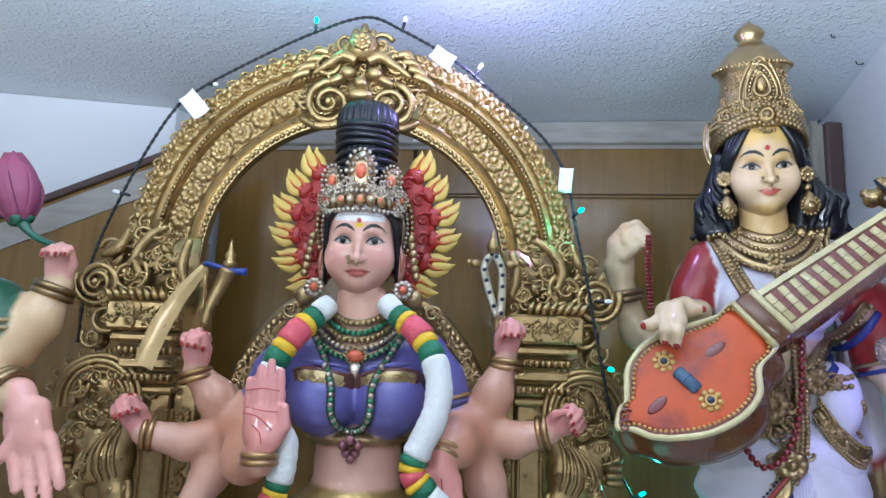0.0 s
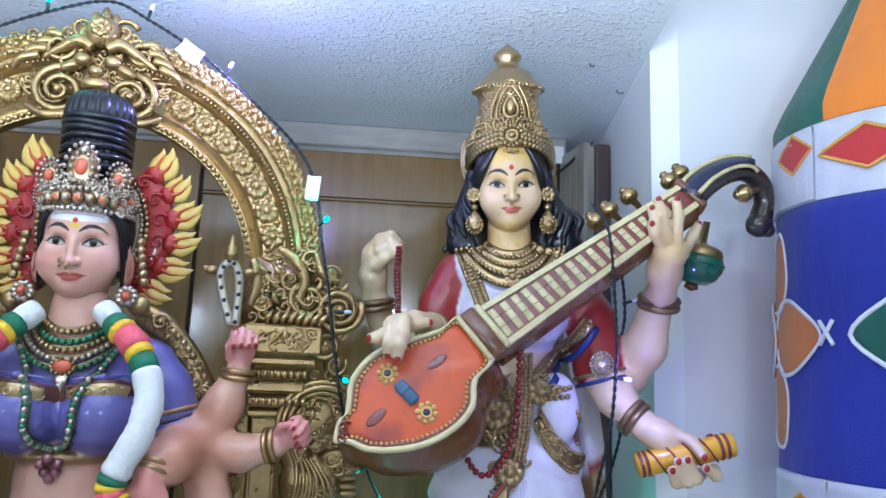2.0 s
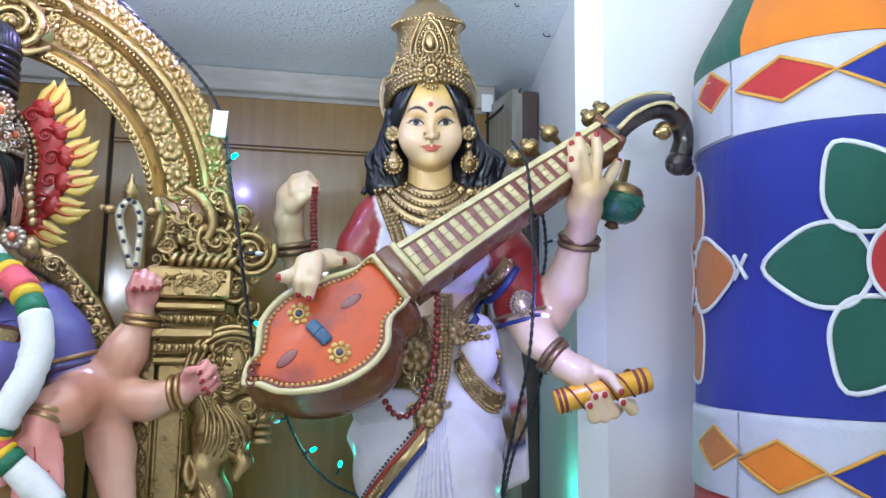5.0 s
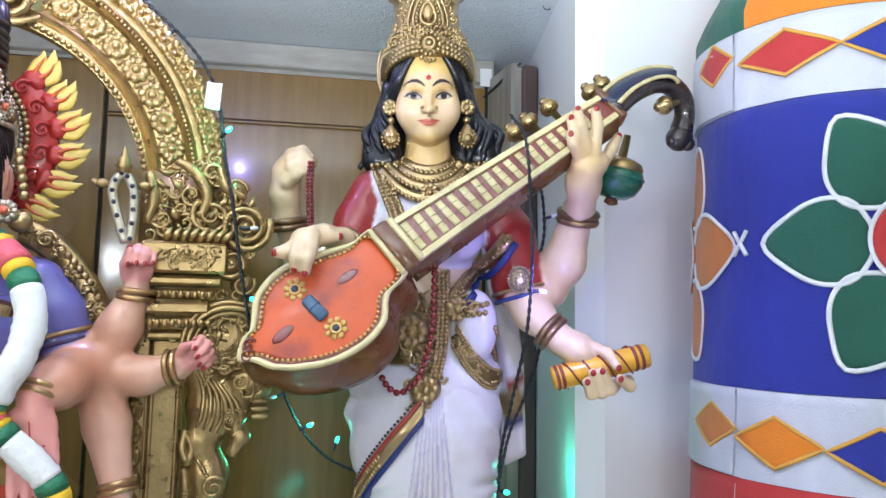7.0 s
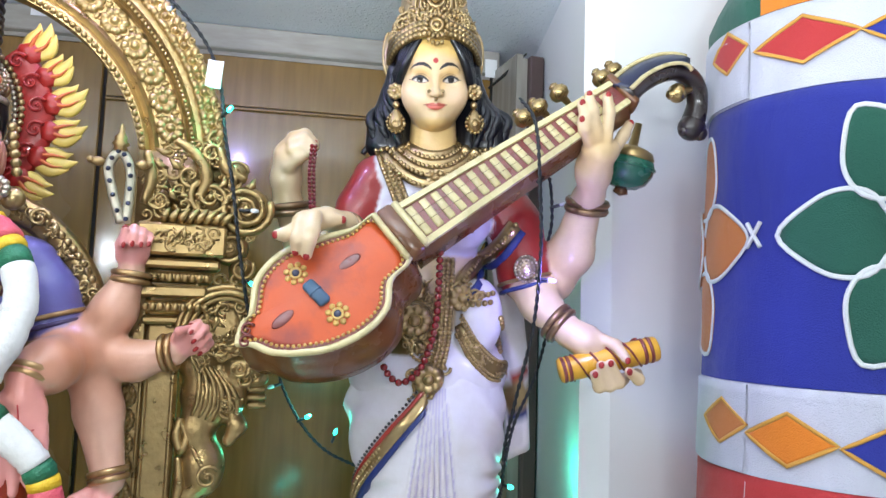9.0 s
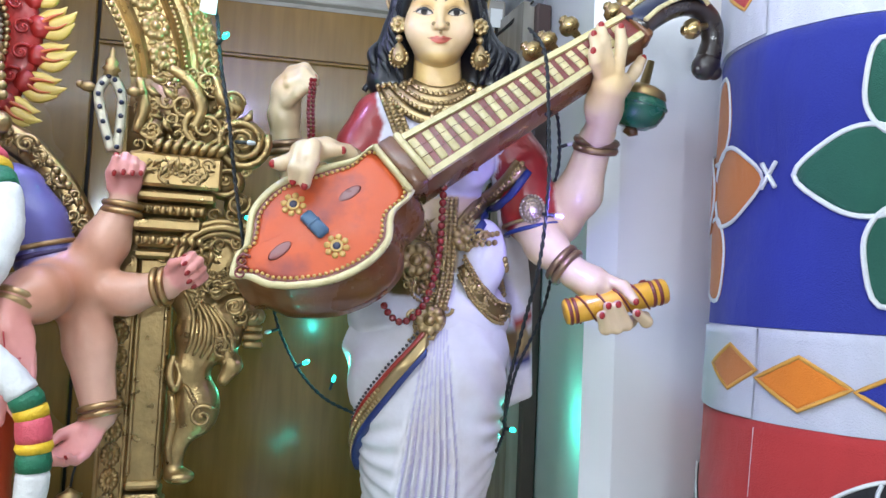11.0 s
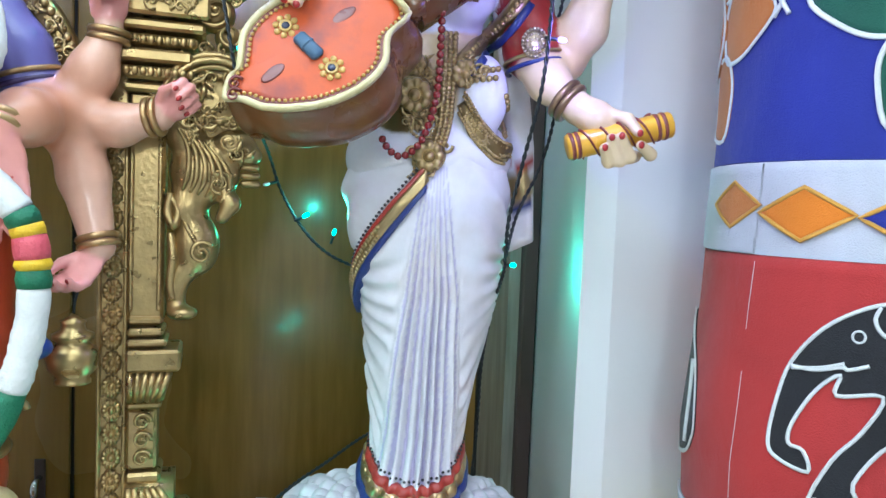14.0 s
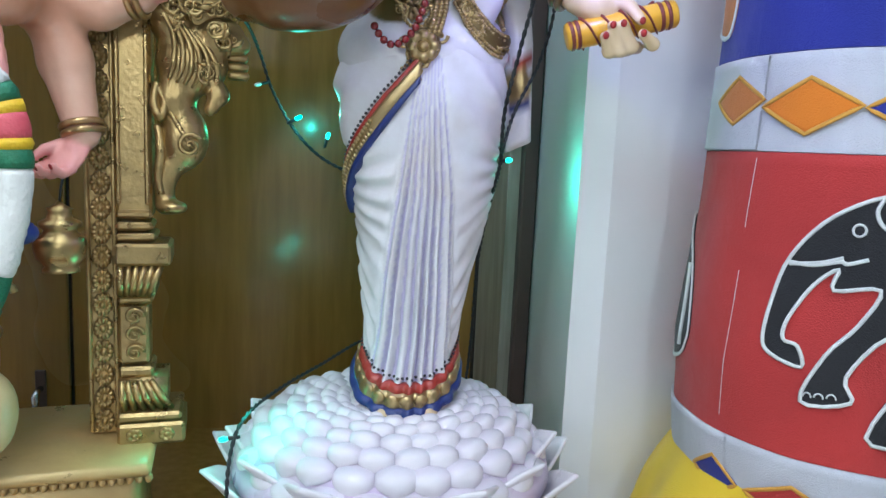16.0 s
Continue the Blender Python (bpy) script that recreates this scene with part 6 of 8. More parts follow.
for z in (0.006, 0.014, L - 0.022, L - 0.012):
    Geo().tube([(0.0186 * math.cos(a), 0.0186 * math.sin(a), z) for a in np.linspace(0, 6.283, 24, endpoint=False)], 0.0030, n=6, squash=(0.4, 1.0), up=(0, 0, 1), closed=True).obj("stripe", M_MAROON, scroll)
for z in (0.020, 0.046, 0.072, 0.098):
    for e in (0, math.pi):
        Geo().tube([(0.0186 * math.cos(a + e), 0.0186 * math.sin(a + e), z + 0.024 * (a / math.pi)) for a in np.linspace(0, math.pi, 14)], 0.0038, n=6, squash=(1, 0.4), up=(0, 0, 1)).obj("stripe", M_MAROON, scroll)


# ---- golden arch round the seated statue ----
AX, AY, AZ = -0.133, 1.25, 1.80
arch = empty("arch", "ornate golden arch with rosettes, scrolls and carved pillars", "arch", (AX, AY, 0))


def arc(r, a, y=0.0):
    """A place on the arch: a runs from 0 at the east foot over pi at the west foot; beyond both it drops plumb."""
    side = 0.955 + 0.045 * math.sin(a) ** 2 if 0 < a < math.pi else 0.955
    k = 1 + (side - 1) * np.clip((r - 0.25) / 0.1, 0, 1)
    if a < 0:
        return np.array((r * k, y, AZ + a * 0.3))
    if a > math.pi:
        return np.array((-r * k, y, AZ - (a - math.pi) * 0.3))
    return np.array((r * k * math.cos(a), y, AZ + r * k * math.sin(a)))


AA = np.linspace(-0.12, math.pi + 0.12, 90)
prof = [(0.250, 0.012), (0.250, -0.012), (0.262, -0.016), (0.268, -0.010), (0.276, -0.016), (0.283, -0.008), (0.326, -0.008), (0.330, -0.018), (0.336, -0.010), (0.342, -0.018), (0.348, -0.008), (0.372, -0.006), (0.380, 0.004), (0.372, 0.014)]
Geo().grid([[arc(r, a, y) for r, y in prof] for a in AA], wrap=True, cap=True).obj("band", M_GOLD, arch, "moulded golden band", sharp=50)
g = Geo()
for a in np.linspace(-0.08, math.pi + 0.08, 84):
    g.ball(arc(0.256, a, -0.014), (0.0052, 0.0052, 0.0052), nu=8, nv=5)
tagged(g.obj("bead_moulding", M_GOLD, arch), kind="stuff")
g = Geo()
for a in np.linspace(-0.08, math.pi + 0.08, 150):
    g.ball(arc(0.339, a, -0.016), (0.0034, 0.0034, 0.0034), nu=6, nv=4)
tagged(g.obj("rope_moulding", M_GOLD, arch), kind="stuff")


def on_arch(r, a, y=0.0):
    p = arc(r, a, y)
    t = math.pi / 2 - min(max(a, 0), math.pi)
    return Matrix.Translation(p) @ Matrix.Rotation(t, 4, "Y")


first = None
for i, a in enumerate(np.linspace(0.10, math.pi - 0.10, 21)):
    if abs(a - math.pi / 2) < 0.14:
        continue
    m = on_arch(0.305, a, -0.008)
    if first is None:
        first = Geo().rosette(np.eye(4), 0.0212, 9, 0.46).obj("rosette", M_GOLD, arch)
    else:
        share("rosette", first, m, arch)
        continue
    first.matrix_basis = m
# little double leaves between the rosettes
leaf = None
for a in np.linspace(0.10 + 0.0735, math.pi - 0.10 - 0.0735, 20):
    if abs(a - math.pi / 2) < 0.16:
        continue
    for e in (-1, 1):
        m = on_arch(0.305 + 0.013 * e, a, -0.008)
        if leaf is None:
            leaf = Geo().ball((0, 0, 0), (0.0040, 0.004, 0.0065)).ball((0.005, 0.001, 0), 0.0032).ball((-0.005, 0.001, 0), 0.0032).obj("leaf_knot", M_GOLD, arch)
            leaf.matrix_basis = m
        else:
            share("leaf_knot", leaf, m, arch)
# curling leaves along the outer edge
for e in (1, -1):
    curl = None
    for i in range(20):
        a = 0.03 + (math.pi / 2 - 0.24) * i / 19
        a = a if e > 0 else math.pi - a
        m = on_arch(0.373, a, -0.006)
        if curl is None:
            g = Geo().rosette(np.eye(4), 0.0175, 6, 0.7)
            g.ball((e * 0.016, -0.004, 0.009), (0.010, 0.008, 0.006), rot=Matrix.Rotation(0.7 * e, 3, "Y")).ball((-e * 0.014, -0.004, -0.009), (0.009, 0.008, 0.006))
            g.spiral(np.array(pose(0, -0.006, 0.013)), 0.009, 1.1, 0.3, -e)
            curl = g.obj("leaf_scroll", M_GOLD, arch)
            curl.matrix_basis = m
        else:
            share("leaf_scroll", curl, m, arch)
# crowning ornament
g = Geo()
for e in (-1, 1):
    g.spiral(np.array(pose(0.052 * e, -0.028, 2.075)), 0.040, 2.0, 0.17, -e, 1.4, )
    g.spiral(np.array(pose(0.052 * e, -0.022, 2.075)), 0.046, 0.8, 0.10, -e, 1.2)
    g.tube(smooth_path([(0.012 * e, -0.03, 2.055), (0.030 * e, -0.03, 2.040), (0.070 * e, -0.028, 2.035), (0.100 * e, -0.02, 2.050)], 6), [0.010, 0.009, 0.007, 0.004], n=8)
    g.spiral(np.array(pose(0.062 * e, -0.020, 2.150)), 0.024, 1.4, 0.24, e, 0.4)
    g.spiral(np.array(pose(0.030 * e, -0.020, 2.188)), 0.022, 1.4, 0.24, e, 0.4)
    g.ball((0.022 * e, -0.036, 2.128), (0.014, 0.012, 0.011), nu=12, nv=8)
    g.ball((0.040 * e, -0.028, 2.118), (0.020, 0.012, 0.009), nu=12, nv=8, rot=Matrix.Rotation(0.5 * e, 3, "Y"))
    g.tube(smooth_path([(0.010 * e, -0.036, 2.150), (0.030 * e, -0.034, 2.160), (0.055 * e, -0.028, 2.148), (0.085 * e, -0.02, 2.130)], 6), [0.009, 0.011, 0.008, 0.004], n=8)
    for k in range(4):
        g.tube(smooth_path([((0.060 + 0.010 * k) * e, -0.02, 2.170 - 0.012 * k), ((0.078 + 0.012 * k) * e, -0.022, 2.172 - 0.016 * k), ((0.092 + 0.012 * k) * e, -0.016, 2.160 - 0.018 * k)], 5), [0.008, 0.007, 0.003], n=7)
for k in range(5):
    g.ball((-0.030 + 0.015 * k, -0.018, 2.212 - 0.0012 * (k - 2) ** 2 * 8), (0.009, 0.011, 0.017), nu=8, nv=6)
g.ball((0, -0.030, 2.180), (0.026, 0.018, 0.026), nu=14, nv=10).ball((0, -0.042, 2.108), (0.012, 0.012, 0.010), nu=10, nv=8).ball((0, -0.036, 2.090), (0.022, 0.012, 0.012), nu=12, nv=8)
g.rosette(np.array(pose(0, -0.046, 2.182)), 0.017, 8, 0.4)
g.prism([(-0.10, -0.015), (0.10, -0.015), (0.10, 0.01), (-0.10, 0.01)], 2.06, 2.17)
filigree(g, lambda x, z: np.array((x, -0.018, z)), ((-0.05, 2.125, 0.03), (0.05, 2.125, 0.03), (0.0, 2.15, 0.03), (0.0, 2.06, 0.02), (-0.085, 2.09, 0.022), (0.085, 2.09, 0.022), (-0.04, 2.17, 0.02), (0.04, 2.17, 0.02)), 9, 0.012)
g.obj("crest", M_GOLD, arch, "carved crest of scrolls and leaves")


def pillar(e):
    """One pillar with its capital and bracket; e: 1 east, -1 west."""
    root = Geo().block(0.238 * e if e > 0 else -0.275, 0.275 if e > 0 else -0.238, -0.004, 0.045, 0.957, 1.80, bevel=0.003).obj("pillar", M_GOLD, arch, "tall golden carved pillar", smooth=False)
    xs = lambda a, b: (a, b) if e > 0 else (-b, -a)  # noqa: E731

    def slab(name, a, b, z0, z1, y0=-0.03, y1=0.045, bevel=0.004, a2=None, b2=None):
        x0, x1 = xs(a, b)
        Geo().block(x0, x1, y0, y1, z0, z1, bevel=bevel).obj(name, M_GOLD, root, smooth=False)

    # bead band of oval bosses between two fillets
    for x in (0.240, 0.273):
        slab("fillet", x - 0.003, x + 0.003, 0.962, 1.56, -0.010, 0.0, 0.002)
    boss = None
    for i in range(18):
        m = Matrix.Translation((0.2565 * e, -0.006, 0.978 + 0.0335 * i))
        if boss is None:
            g = Geo().rosette(np.array(Matrix.Diagonal((1, 1, 1.32, 1))), 0.0132, 12, 0.65)
            boss = g.obj("boss", M_GOLD, root)
            boss.matrix_basis = m
        else:
            share("boss", boss, m, root)
    # shaft with a plain sunk panel
    slab("shaft", 0.276, 0.322, 1.27, 1.585, -0.012, 0.045)
    for x in (0.280, 0.316):
        slab("fillet", x - 0.003, x + 0.003, 1.285, 1.56, -0.018, -0.010, 0.002)
    # mouldings of the lower column
    for z0, z1, w, y0 in ((1.266, 1.278, 0.322, -0.020), (1.250, 1.262, 0.324, -0.024), (1.236, 1.247, 0.328, -0.028), (1.204, 1.234, 0.347, -0.040), (1.148, 1.160, 0.322, -0.022), (1.060, 1.147, 0.316, -0.014), (1.043, 1.058, 0.322, -0.022), (0.985, 0.998, 0.360, -0.045), (0.953, 0.984, 0.364, -0.048)):
        slab("moulding", 0.276, w, z0, z1, y0)
    for z0, z1, w0, w1, n in ((1.162, 1.203, 0.320, 0.338, 6), (0.999, 1.042, 0.352, 0.322, 6)):
        g = Geo()
        for k in range(n):
            t = (k + 0.5) / n
            a, b = 0.278 + (w0 - 0.278) * t, 0.278 + (w1 - 0.278) * t
            Geo().tube([(e * a, -0.028, z0), (e * (a + b) / 2, -0.036, (z0 + z1) / 2), (e * b, -0.032, z1)], [0.0045, 0.006, 0.0045], n=8).obj("flute", M_GOLD, root)
        g.prism([(x, y) for x, y in ((xs(0.276, max(w0, w1) - 0.012)[0], -0.026), (xs(0.276, max(w0, w1) - 0.012)[1], -0.026), (xs(0.276, max(w0, w1) - 0.012)[1], 0.045), (xs(0.276, max(w0, w1) - 0.012)[0], 0.045))], z0, z1)
        g.obj("fluting", M_GOLD, root)
    for z in (1.078, 1.104, 1.130):
        Geo().spiral(np.array(pose(0.297 * e, -0.018, z)), 0.0125, 1.5, 0.22, e).obj("scroll", M_GOLD, root)
    for x in (0.298, 0.340):
        Geo().rosette(np.array(pose(x * e, -0.048, 0.968)), 0.011, 7, 0.4).obj("rosette", M_GOLD, root)
    # bracket: a carved beast rearing beside the shaft
    beast = Field((min(0.30 * e, 0.475 * e), -0.06, 1.262), (max(0.30 * e, 0.475 * e), 0.055, 1.60), 0.004)
    c0 = (0.5, 0.5, 0.5, 1)
    q = lambda x, y, z: (x * e, y, z)  # noqa: E731
    beast.chain([q(0.338, 0, 1.286), q(0.337, 0, 1.312), q(0.346, 0, 1.338)], [0.014, 0.012, 0.018], c0, 0.01)
    beast.ell(q(0.348, -0.010, 1.282), (0.020, 0.018, 0.010), c0, 0.008)
    beast.ell(q(0.364, 0, 1.378), (0.032, 0.028, 0.044), c0, 0.012)
    beast.ell(q(0.352, 0, 1.430), (0.028, 0.024, 0.034), c0, 0.012)
    beast.ell(q(0.374, 0, 1.482), (0.048, 0.030, 0.046), c0, 0.014)
    beast.ell(q(0.350, 0, 1.535), (0.032, 0.026, 0.034), c0, 0.012)
    beast.ell(q(0.412, -0.006, 1.518), (0.032, 0.028, 0.026), c0, 0.010)
    beast.ell(q(0.434, -0.008, 1.508), (0.018, 0.018, 0.014), c0, 0.006)
    beast.chain([q(0.395, -0.01, 1.462), q(0.410, -0.018, 1.438), q(0.398, -0.02, 1.418)], [0.016, 0.012, 0.009], c0, 0.008)
    g = Geo()
    beast.skin(g)
    on = lambda x, z, lift=0.001: beast.front(x * e, z, lift)  # noqa: E731
    for k in range(6):
        g.tube(smooth_path([on(0.338 + 0.008 * k, 1.540 - 0.004 * k), on(0.352 + 0.010 * k, 1.512 - 0.005 * k), on(0.352 + 0.011 * k, 1.478 - 0.004 * k), on(0.345 + 0.010 * k, 1.455 - 0.003 * k)], 5), [0.002, 0.0042, 0.0042, 0.002], n=6)
    for k in range(6):
        g.tube([on(0.345 + 0.004 * k, 1.412 - 0.006 * k), on(0.352 + 0.004 * k, 1.404 - 0.007 * k), on(0.356 + 0.005 * k, 1.392 - 0.007 * k)], [0.002, 0.0036, 0.0015], n=6)
    for x, z, r, h in ((0.372, 1.368, 0.017, 1), (0.405, 1.524, 0.015, -1), (0.352, 1.552, 0.018, 1), (0.385, 1.55, 0.016, -1), (0.425, 1.545, 0.018, 1)):
        g.spiral(np.array(pose(*on(x, z, 0.003))), r, 1.5, 0.2, h * e, 0.6)
    g.tube(smooth_path([q(0.330, -0.012, 1.45), q(0.326, -0.016, 1.425), q(0.334, -0.018, 1.405), q(0.340, -0.016, 1.425), q(0.330, -0.014, 1.445)], 6), [0.006, 0.007, 0.007, 0.006, 0.004], n=7)
    g.tube(smooth_path([q(0.330, -0.010, 1.395), q(0.334, -0.012, 1.36), q(0.330, -0.012, 1.325), q(0.334, -0.012, 1.30)], 6), [0.006, 0.008, 0.006, 0.005], n=7)
    filigree(g, lambda x, z: on(x * e, z, 0.002), [(x * e, z, r) for x, z, r in ((0.360, 1.545, 0.020), (0.425, 1.505, 0.016), (0.395, 1.478, 0.016))], 5, 0.010)
    g.obj("bracket", M_GOLD, root, "carved golden bracket in the shape of a rearing beast")
    g = Geo()
    for k in range(5):
        g.block(*xs(0.422 - 0.001 * k, 0.450 - 0.001 * k), -0.012 - 0.001 * (k % 2), 0.012, 1.462 + 0.012 * k, 1.472 + 0.012 * k, bevel=0.003)
    g.obj("tassel", M_GOLD, root)
    # rings under the abacus
    for z0, z1, a, b, y0 in ((1.664, 1.678, 0.262, 0.372, -0.045), (1.645, 1.660, 0.268, 0.362, -0.036), (1.622, 1.640, 0.264, 0.356, -0.042), (1.600, 1.618, 0.270, 0.350, -0.034), (1.584, 1.597, 0.268, 0.345, -0.030)):
        slab("moulding", a, b, z0, z1, y0)
    for z in (1.651, 1.609):
        for k in range(9):
            Geo().ball(((0.274 + 0.010 * k) * e, -0.042, z), (0.0048, 0.005, 0.0065), nu=7, nv=5).obj("bead", M_GOLD, root)
    slab("abacus", 0.256, 0.378, 1.682, 1.728, -0.052)
    filigree(Geo(), lambda x, z: np.array((x, -0.054, z)), [((0.268 + 0.018 * k) * e, 1.705, 0.013) for k in range(6)], 21, 0.0095).obj("frieze", M_GOLD, root, "interlaced relief")
    # shell behind the outer hand
    g = Geo()
    for r, y in ((0.066, -0.030), (0.058, -0.036), (0.050, -0.030), (0.040, -0.024)):
        g.tube([((0.385 + r * math.cos(t)) * e, y, 1.575 + r * math.sin(t)) for t in np.linspace(-0.3, math.pi + 0.3, 26)], 0.0048, n=7)
    g.ball((0.385 * e, -0.008, 1.575), (0.052, 0.014, 0.052), nu=18, nv=10)
    for k in range(10):
        t = 0.2 + 2.8 * k / 9
        g.spiral(np.array(pose((0.385 + 0.078 * math.cos(t)) * e, -0.020, 1.575 + 0.076 * math.sin(t))), 0.011, 1.1, 0.28, e)
    filigree(g, lambda x, z: np.array((x, -0.028, z)), [(0.385 * e, 1.578, 0.040)], 6, 0.012)
    g.obj("shell", M_GOLD, root, "scalloped shell ornament")
    # capital: leaves, curved necks and the big volute
    g = Geo()
    for x, z, r, h, st, n in ((0.402, 1.756, 0.038, -1, 0.4, 2.6), (0.352, 1.770, 0.030, 1, 2.2, 1.8), (0.322, 1.800, 0.021, -1, 1.0, 1.5), (0.385, 1.812, 0.018, 1, 0.0, 1.4), (0.384, 1.700, 0.026, 1, 2.6, 1.6), (0.402, 1.668, 0.018, -1, 0.6, 1.4), (0.282, 1.762, 0.020, 1, 1.0, 1.5), (0.356, 1.828, 0.014, -1, 0.0, 1.3)):
        g.spiral(np.array(pose(x * e, -0.034, z)), r, n, 0.17, h * e, st if e > 0 else math.pi - st)
        g.ball((x * e, -0.012, z), (r * 1.05, 0.018, r * 1.05), nu=12, nv=8)
    for pts, rad in (([(0.262, 1.83), (0.270, 1.79), (0.262, 1.755)], [0.006, 0.010, 0.006]), ([(0.36, 1.845), (0.372, 1.815), (0.40, 1.80)], [0.005, 0.010, 0.005]), ([(0.30, 1.850), (0.325, 1.835), (0.345, 1.80), (0.335, 1.765)], [0.006, 0.009, 0.010, 0.006])):
        g.tube(smooth_path([(x * e, -0.036, z) for x, z in pts], 6), rad, n=8)
    for k in range(8):
        g.tube(smooth_path([((0.290 + 0.011 * k) * e, -0.036, 1.728), ((0.292 + 0.012 * k) * e, -0.050, 1.738), ((0.298 + 0.013 * k) * e, -0.044, 1.750)], 4), [0.005, 0.006, 0.002], n=6)
    g.prism([(xs(0.25, 0.375)[0], -0.02), (xs(0.25, 0.375)[1], -0.02), (xs(0.25, 0.375)[1], 0.03), (xs(0.25, 0.375)[0], 0.03)], 1.728, 1.835)
    filigree(g, lambda x, z: np.array((x, -0.034, z)), [(x * e, z, r) for x, z, r in ((0.29, 1.79, 0.03), (0.335, 1.765, 0.026), (0.36, 1.80, 0.026), (0.30, 1.835, 0.024), (0.345, 1.84, 0.02), (0.39, 1.785, 0.018), (0.395, 1.72, 0.02), (0.275, 1.755, 0.02))], 7, 0.0135)
    g.obj("capital", M_GOLD, root, "carved capital with volutes")


pillar(1)
pillar(-1)

# ---- seat under the arch ----
seat = empty("pedestal", "broad pale gold pedestal under the seated statue", "pedestal", (AX, 1.22, 0))
Geo().block(-0.325, 0.325, -0.09, 0.16, 0.938, 0.957, bevel=0.008).obj("top", M_GOLD_PALE, seat, "thick pale gold top")
Geo().block(-0.305, 0.305, -0.070, 0.16, 0.70, 0.930, bevel=0.01).obj("body", M_GOLD_PALE, seat)
g = Geo()
for k in range(58):
    g.ball((-0.318 + 0.0112 * k, -0.072, 0.932), (0.0055, 0.0075, 0.0075), nu=7, nv=5)
tagged(g.obj("bead_moulding", M_GOLD_PALE, seat), kind="stuff")
for x in (0.23, 0.0, -0.23):
    g = Geo()
    for k in range(9):
        t = 0.15 + (math.pi - 0.3) * k / 8
        g.tube([(x + 0.008 * math.cos(t), -0.074, 0.872 + 0.006 * math.sin(t)), (x + 0.026 * math.cos(t), -0.079, 0.872 + 0.030 * math.sin(t)), (x + 0.042 * math.cos(t), -0.075, 0.872 + 0.042 * math.sin(t))], [0.003, 0.0055, 0.002], n=7)
    g.obj("palmette", M_GOLD_PALE, seat)


# ---- seated statue with many arms ----
ROSE = (0.68, 0.40, 0.295, 0)
FACE_D = (0.75, 0.43, 0.33, 0)
PALM = (0.78, 0.34, 0.31, 0)
VIOLET = (0.135, 0.125, 0.36, 0)
TAN = (0.34, 0.22, 0.10, 0.6)
GEM = (0.64, 0.14, 0.07, 0)
SILVER = (0.52, 0.45, 0.36, 1)
LEAF = (0.012, 0.15, 0.075, 0)
FLAME_R = (0.34, 0.018, 0.014, 0)
FLAME_Y = (0.60, 0.42, 0.09, 0)
D_POSE = pose(-0.11, 1.20, 0)


def flame(g, at, d, s):
    """One licking flame at the edge of the halo: broad at its root, split in two tongues that bend upwards."""
    d = unit(d)
    n = np.array((-d[2], 0, d[0]))
    n = n if n[2] > 0 else -n
    for off, l, bend, w in ((0.0, 1.0, 0.20, 0.95), (-0.30, 0.84, 0.02, 0.80), (0.30, 0.80, 0.26, 0.78)):
        p = [at + n * off * s * 0.5 - d * 0.1 * s, at + d * s * 0.36 * l + n * (off * 0.95 - 0.04) * s, at + d * s * 0.70 * l + n * (off * 0.80 + 0.02) * s, at + d * s * l + n * (off * 0.45 + bend) * s]
        g.tube(smooth_path(p, 5), np.array((0.20, 0.23, 0.18, 0.016)) * s * w, FLAME_Y, 8, (1, 0.5))
    for off in (-0.17, 0.17):
        p = [at + n * off * 0.4 * s, at + d * 0.34 * s + n * off * s, at + d * 0.66 * s + n * (off * 0.9 + 0.06) * s]
        g.tube(smooth_path([q + np.array((0, -0.085 * s, 0)) for q in p], 4), [0.085 * s, 0.050 * s, 0.012 * s], (0.50, 0.10, 0.02, 0), 6)
    g.tube([at - d * 0.30 * s + np.array((0, -0.04 * s, 0)), at - d * 0.05 * s + np.array((0, -0.05 * s, 0)), at + d * 0.22 * s], [0.30 * s, 0.36 * s, 0.20 * s], FLAME_R, 10, (1, 0.42))


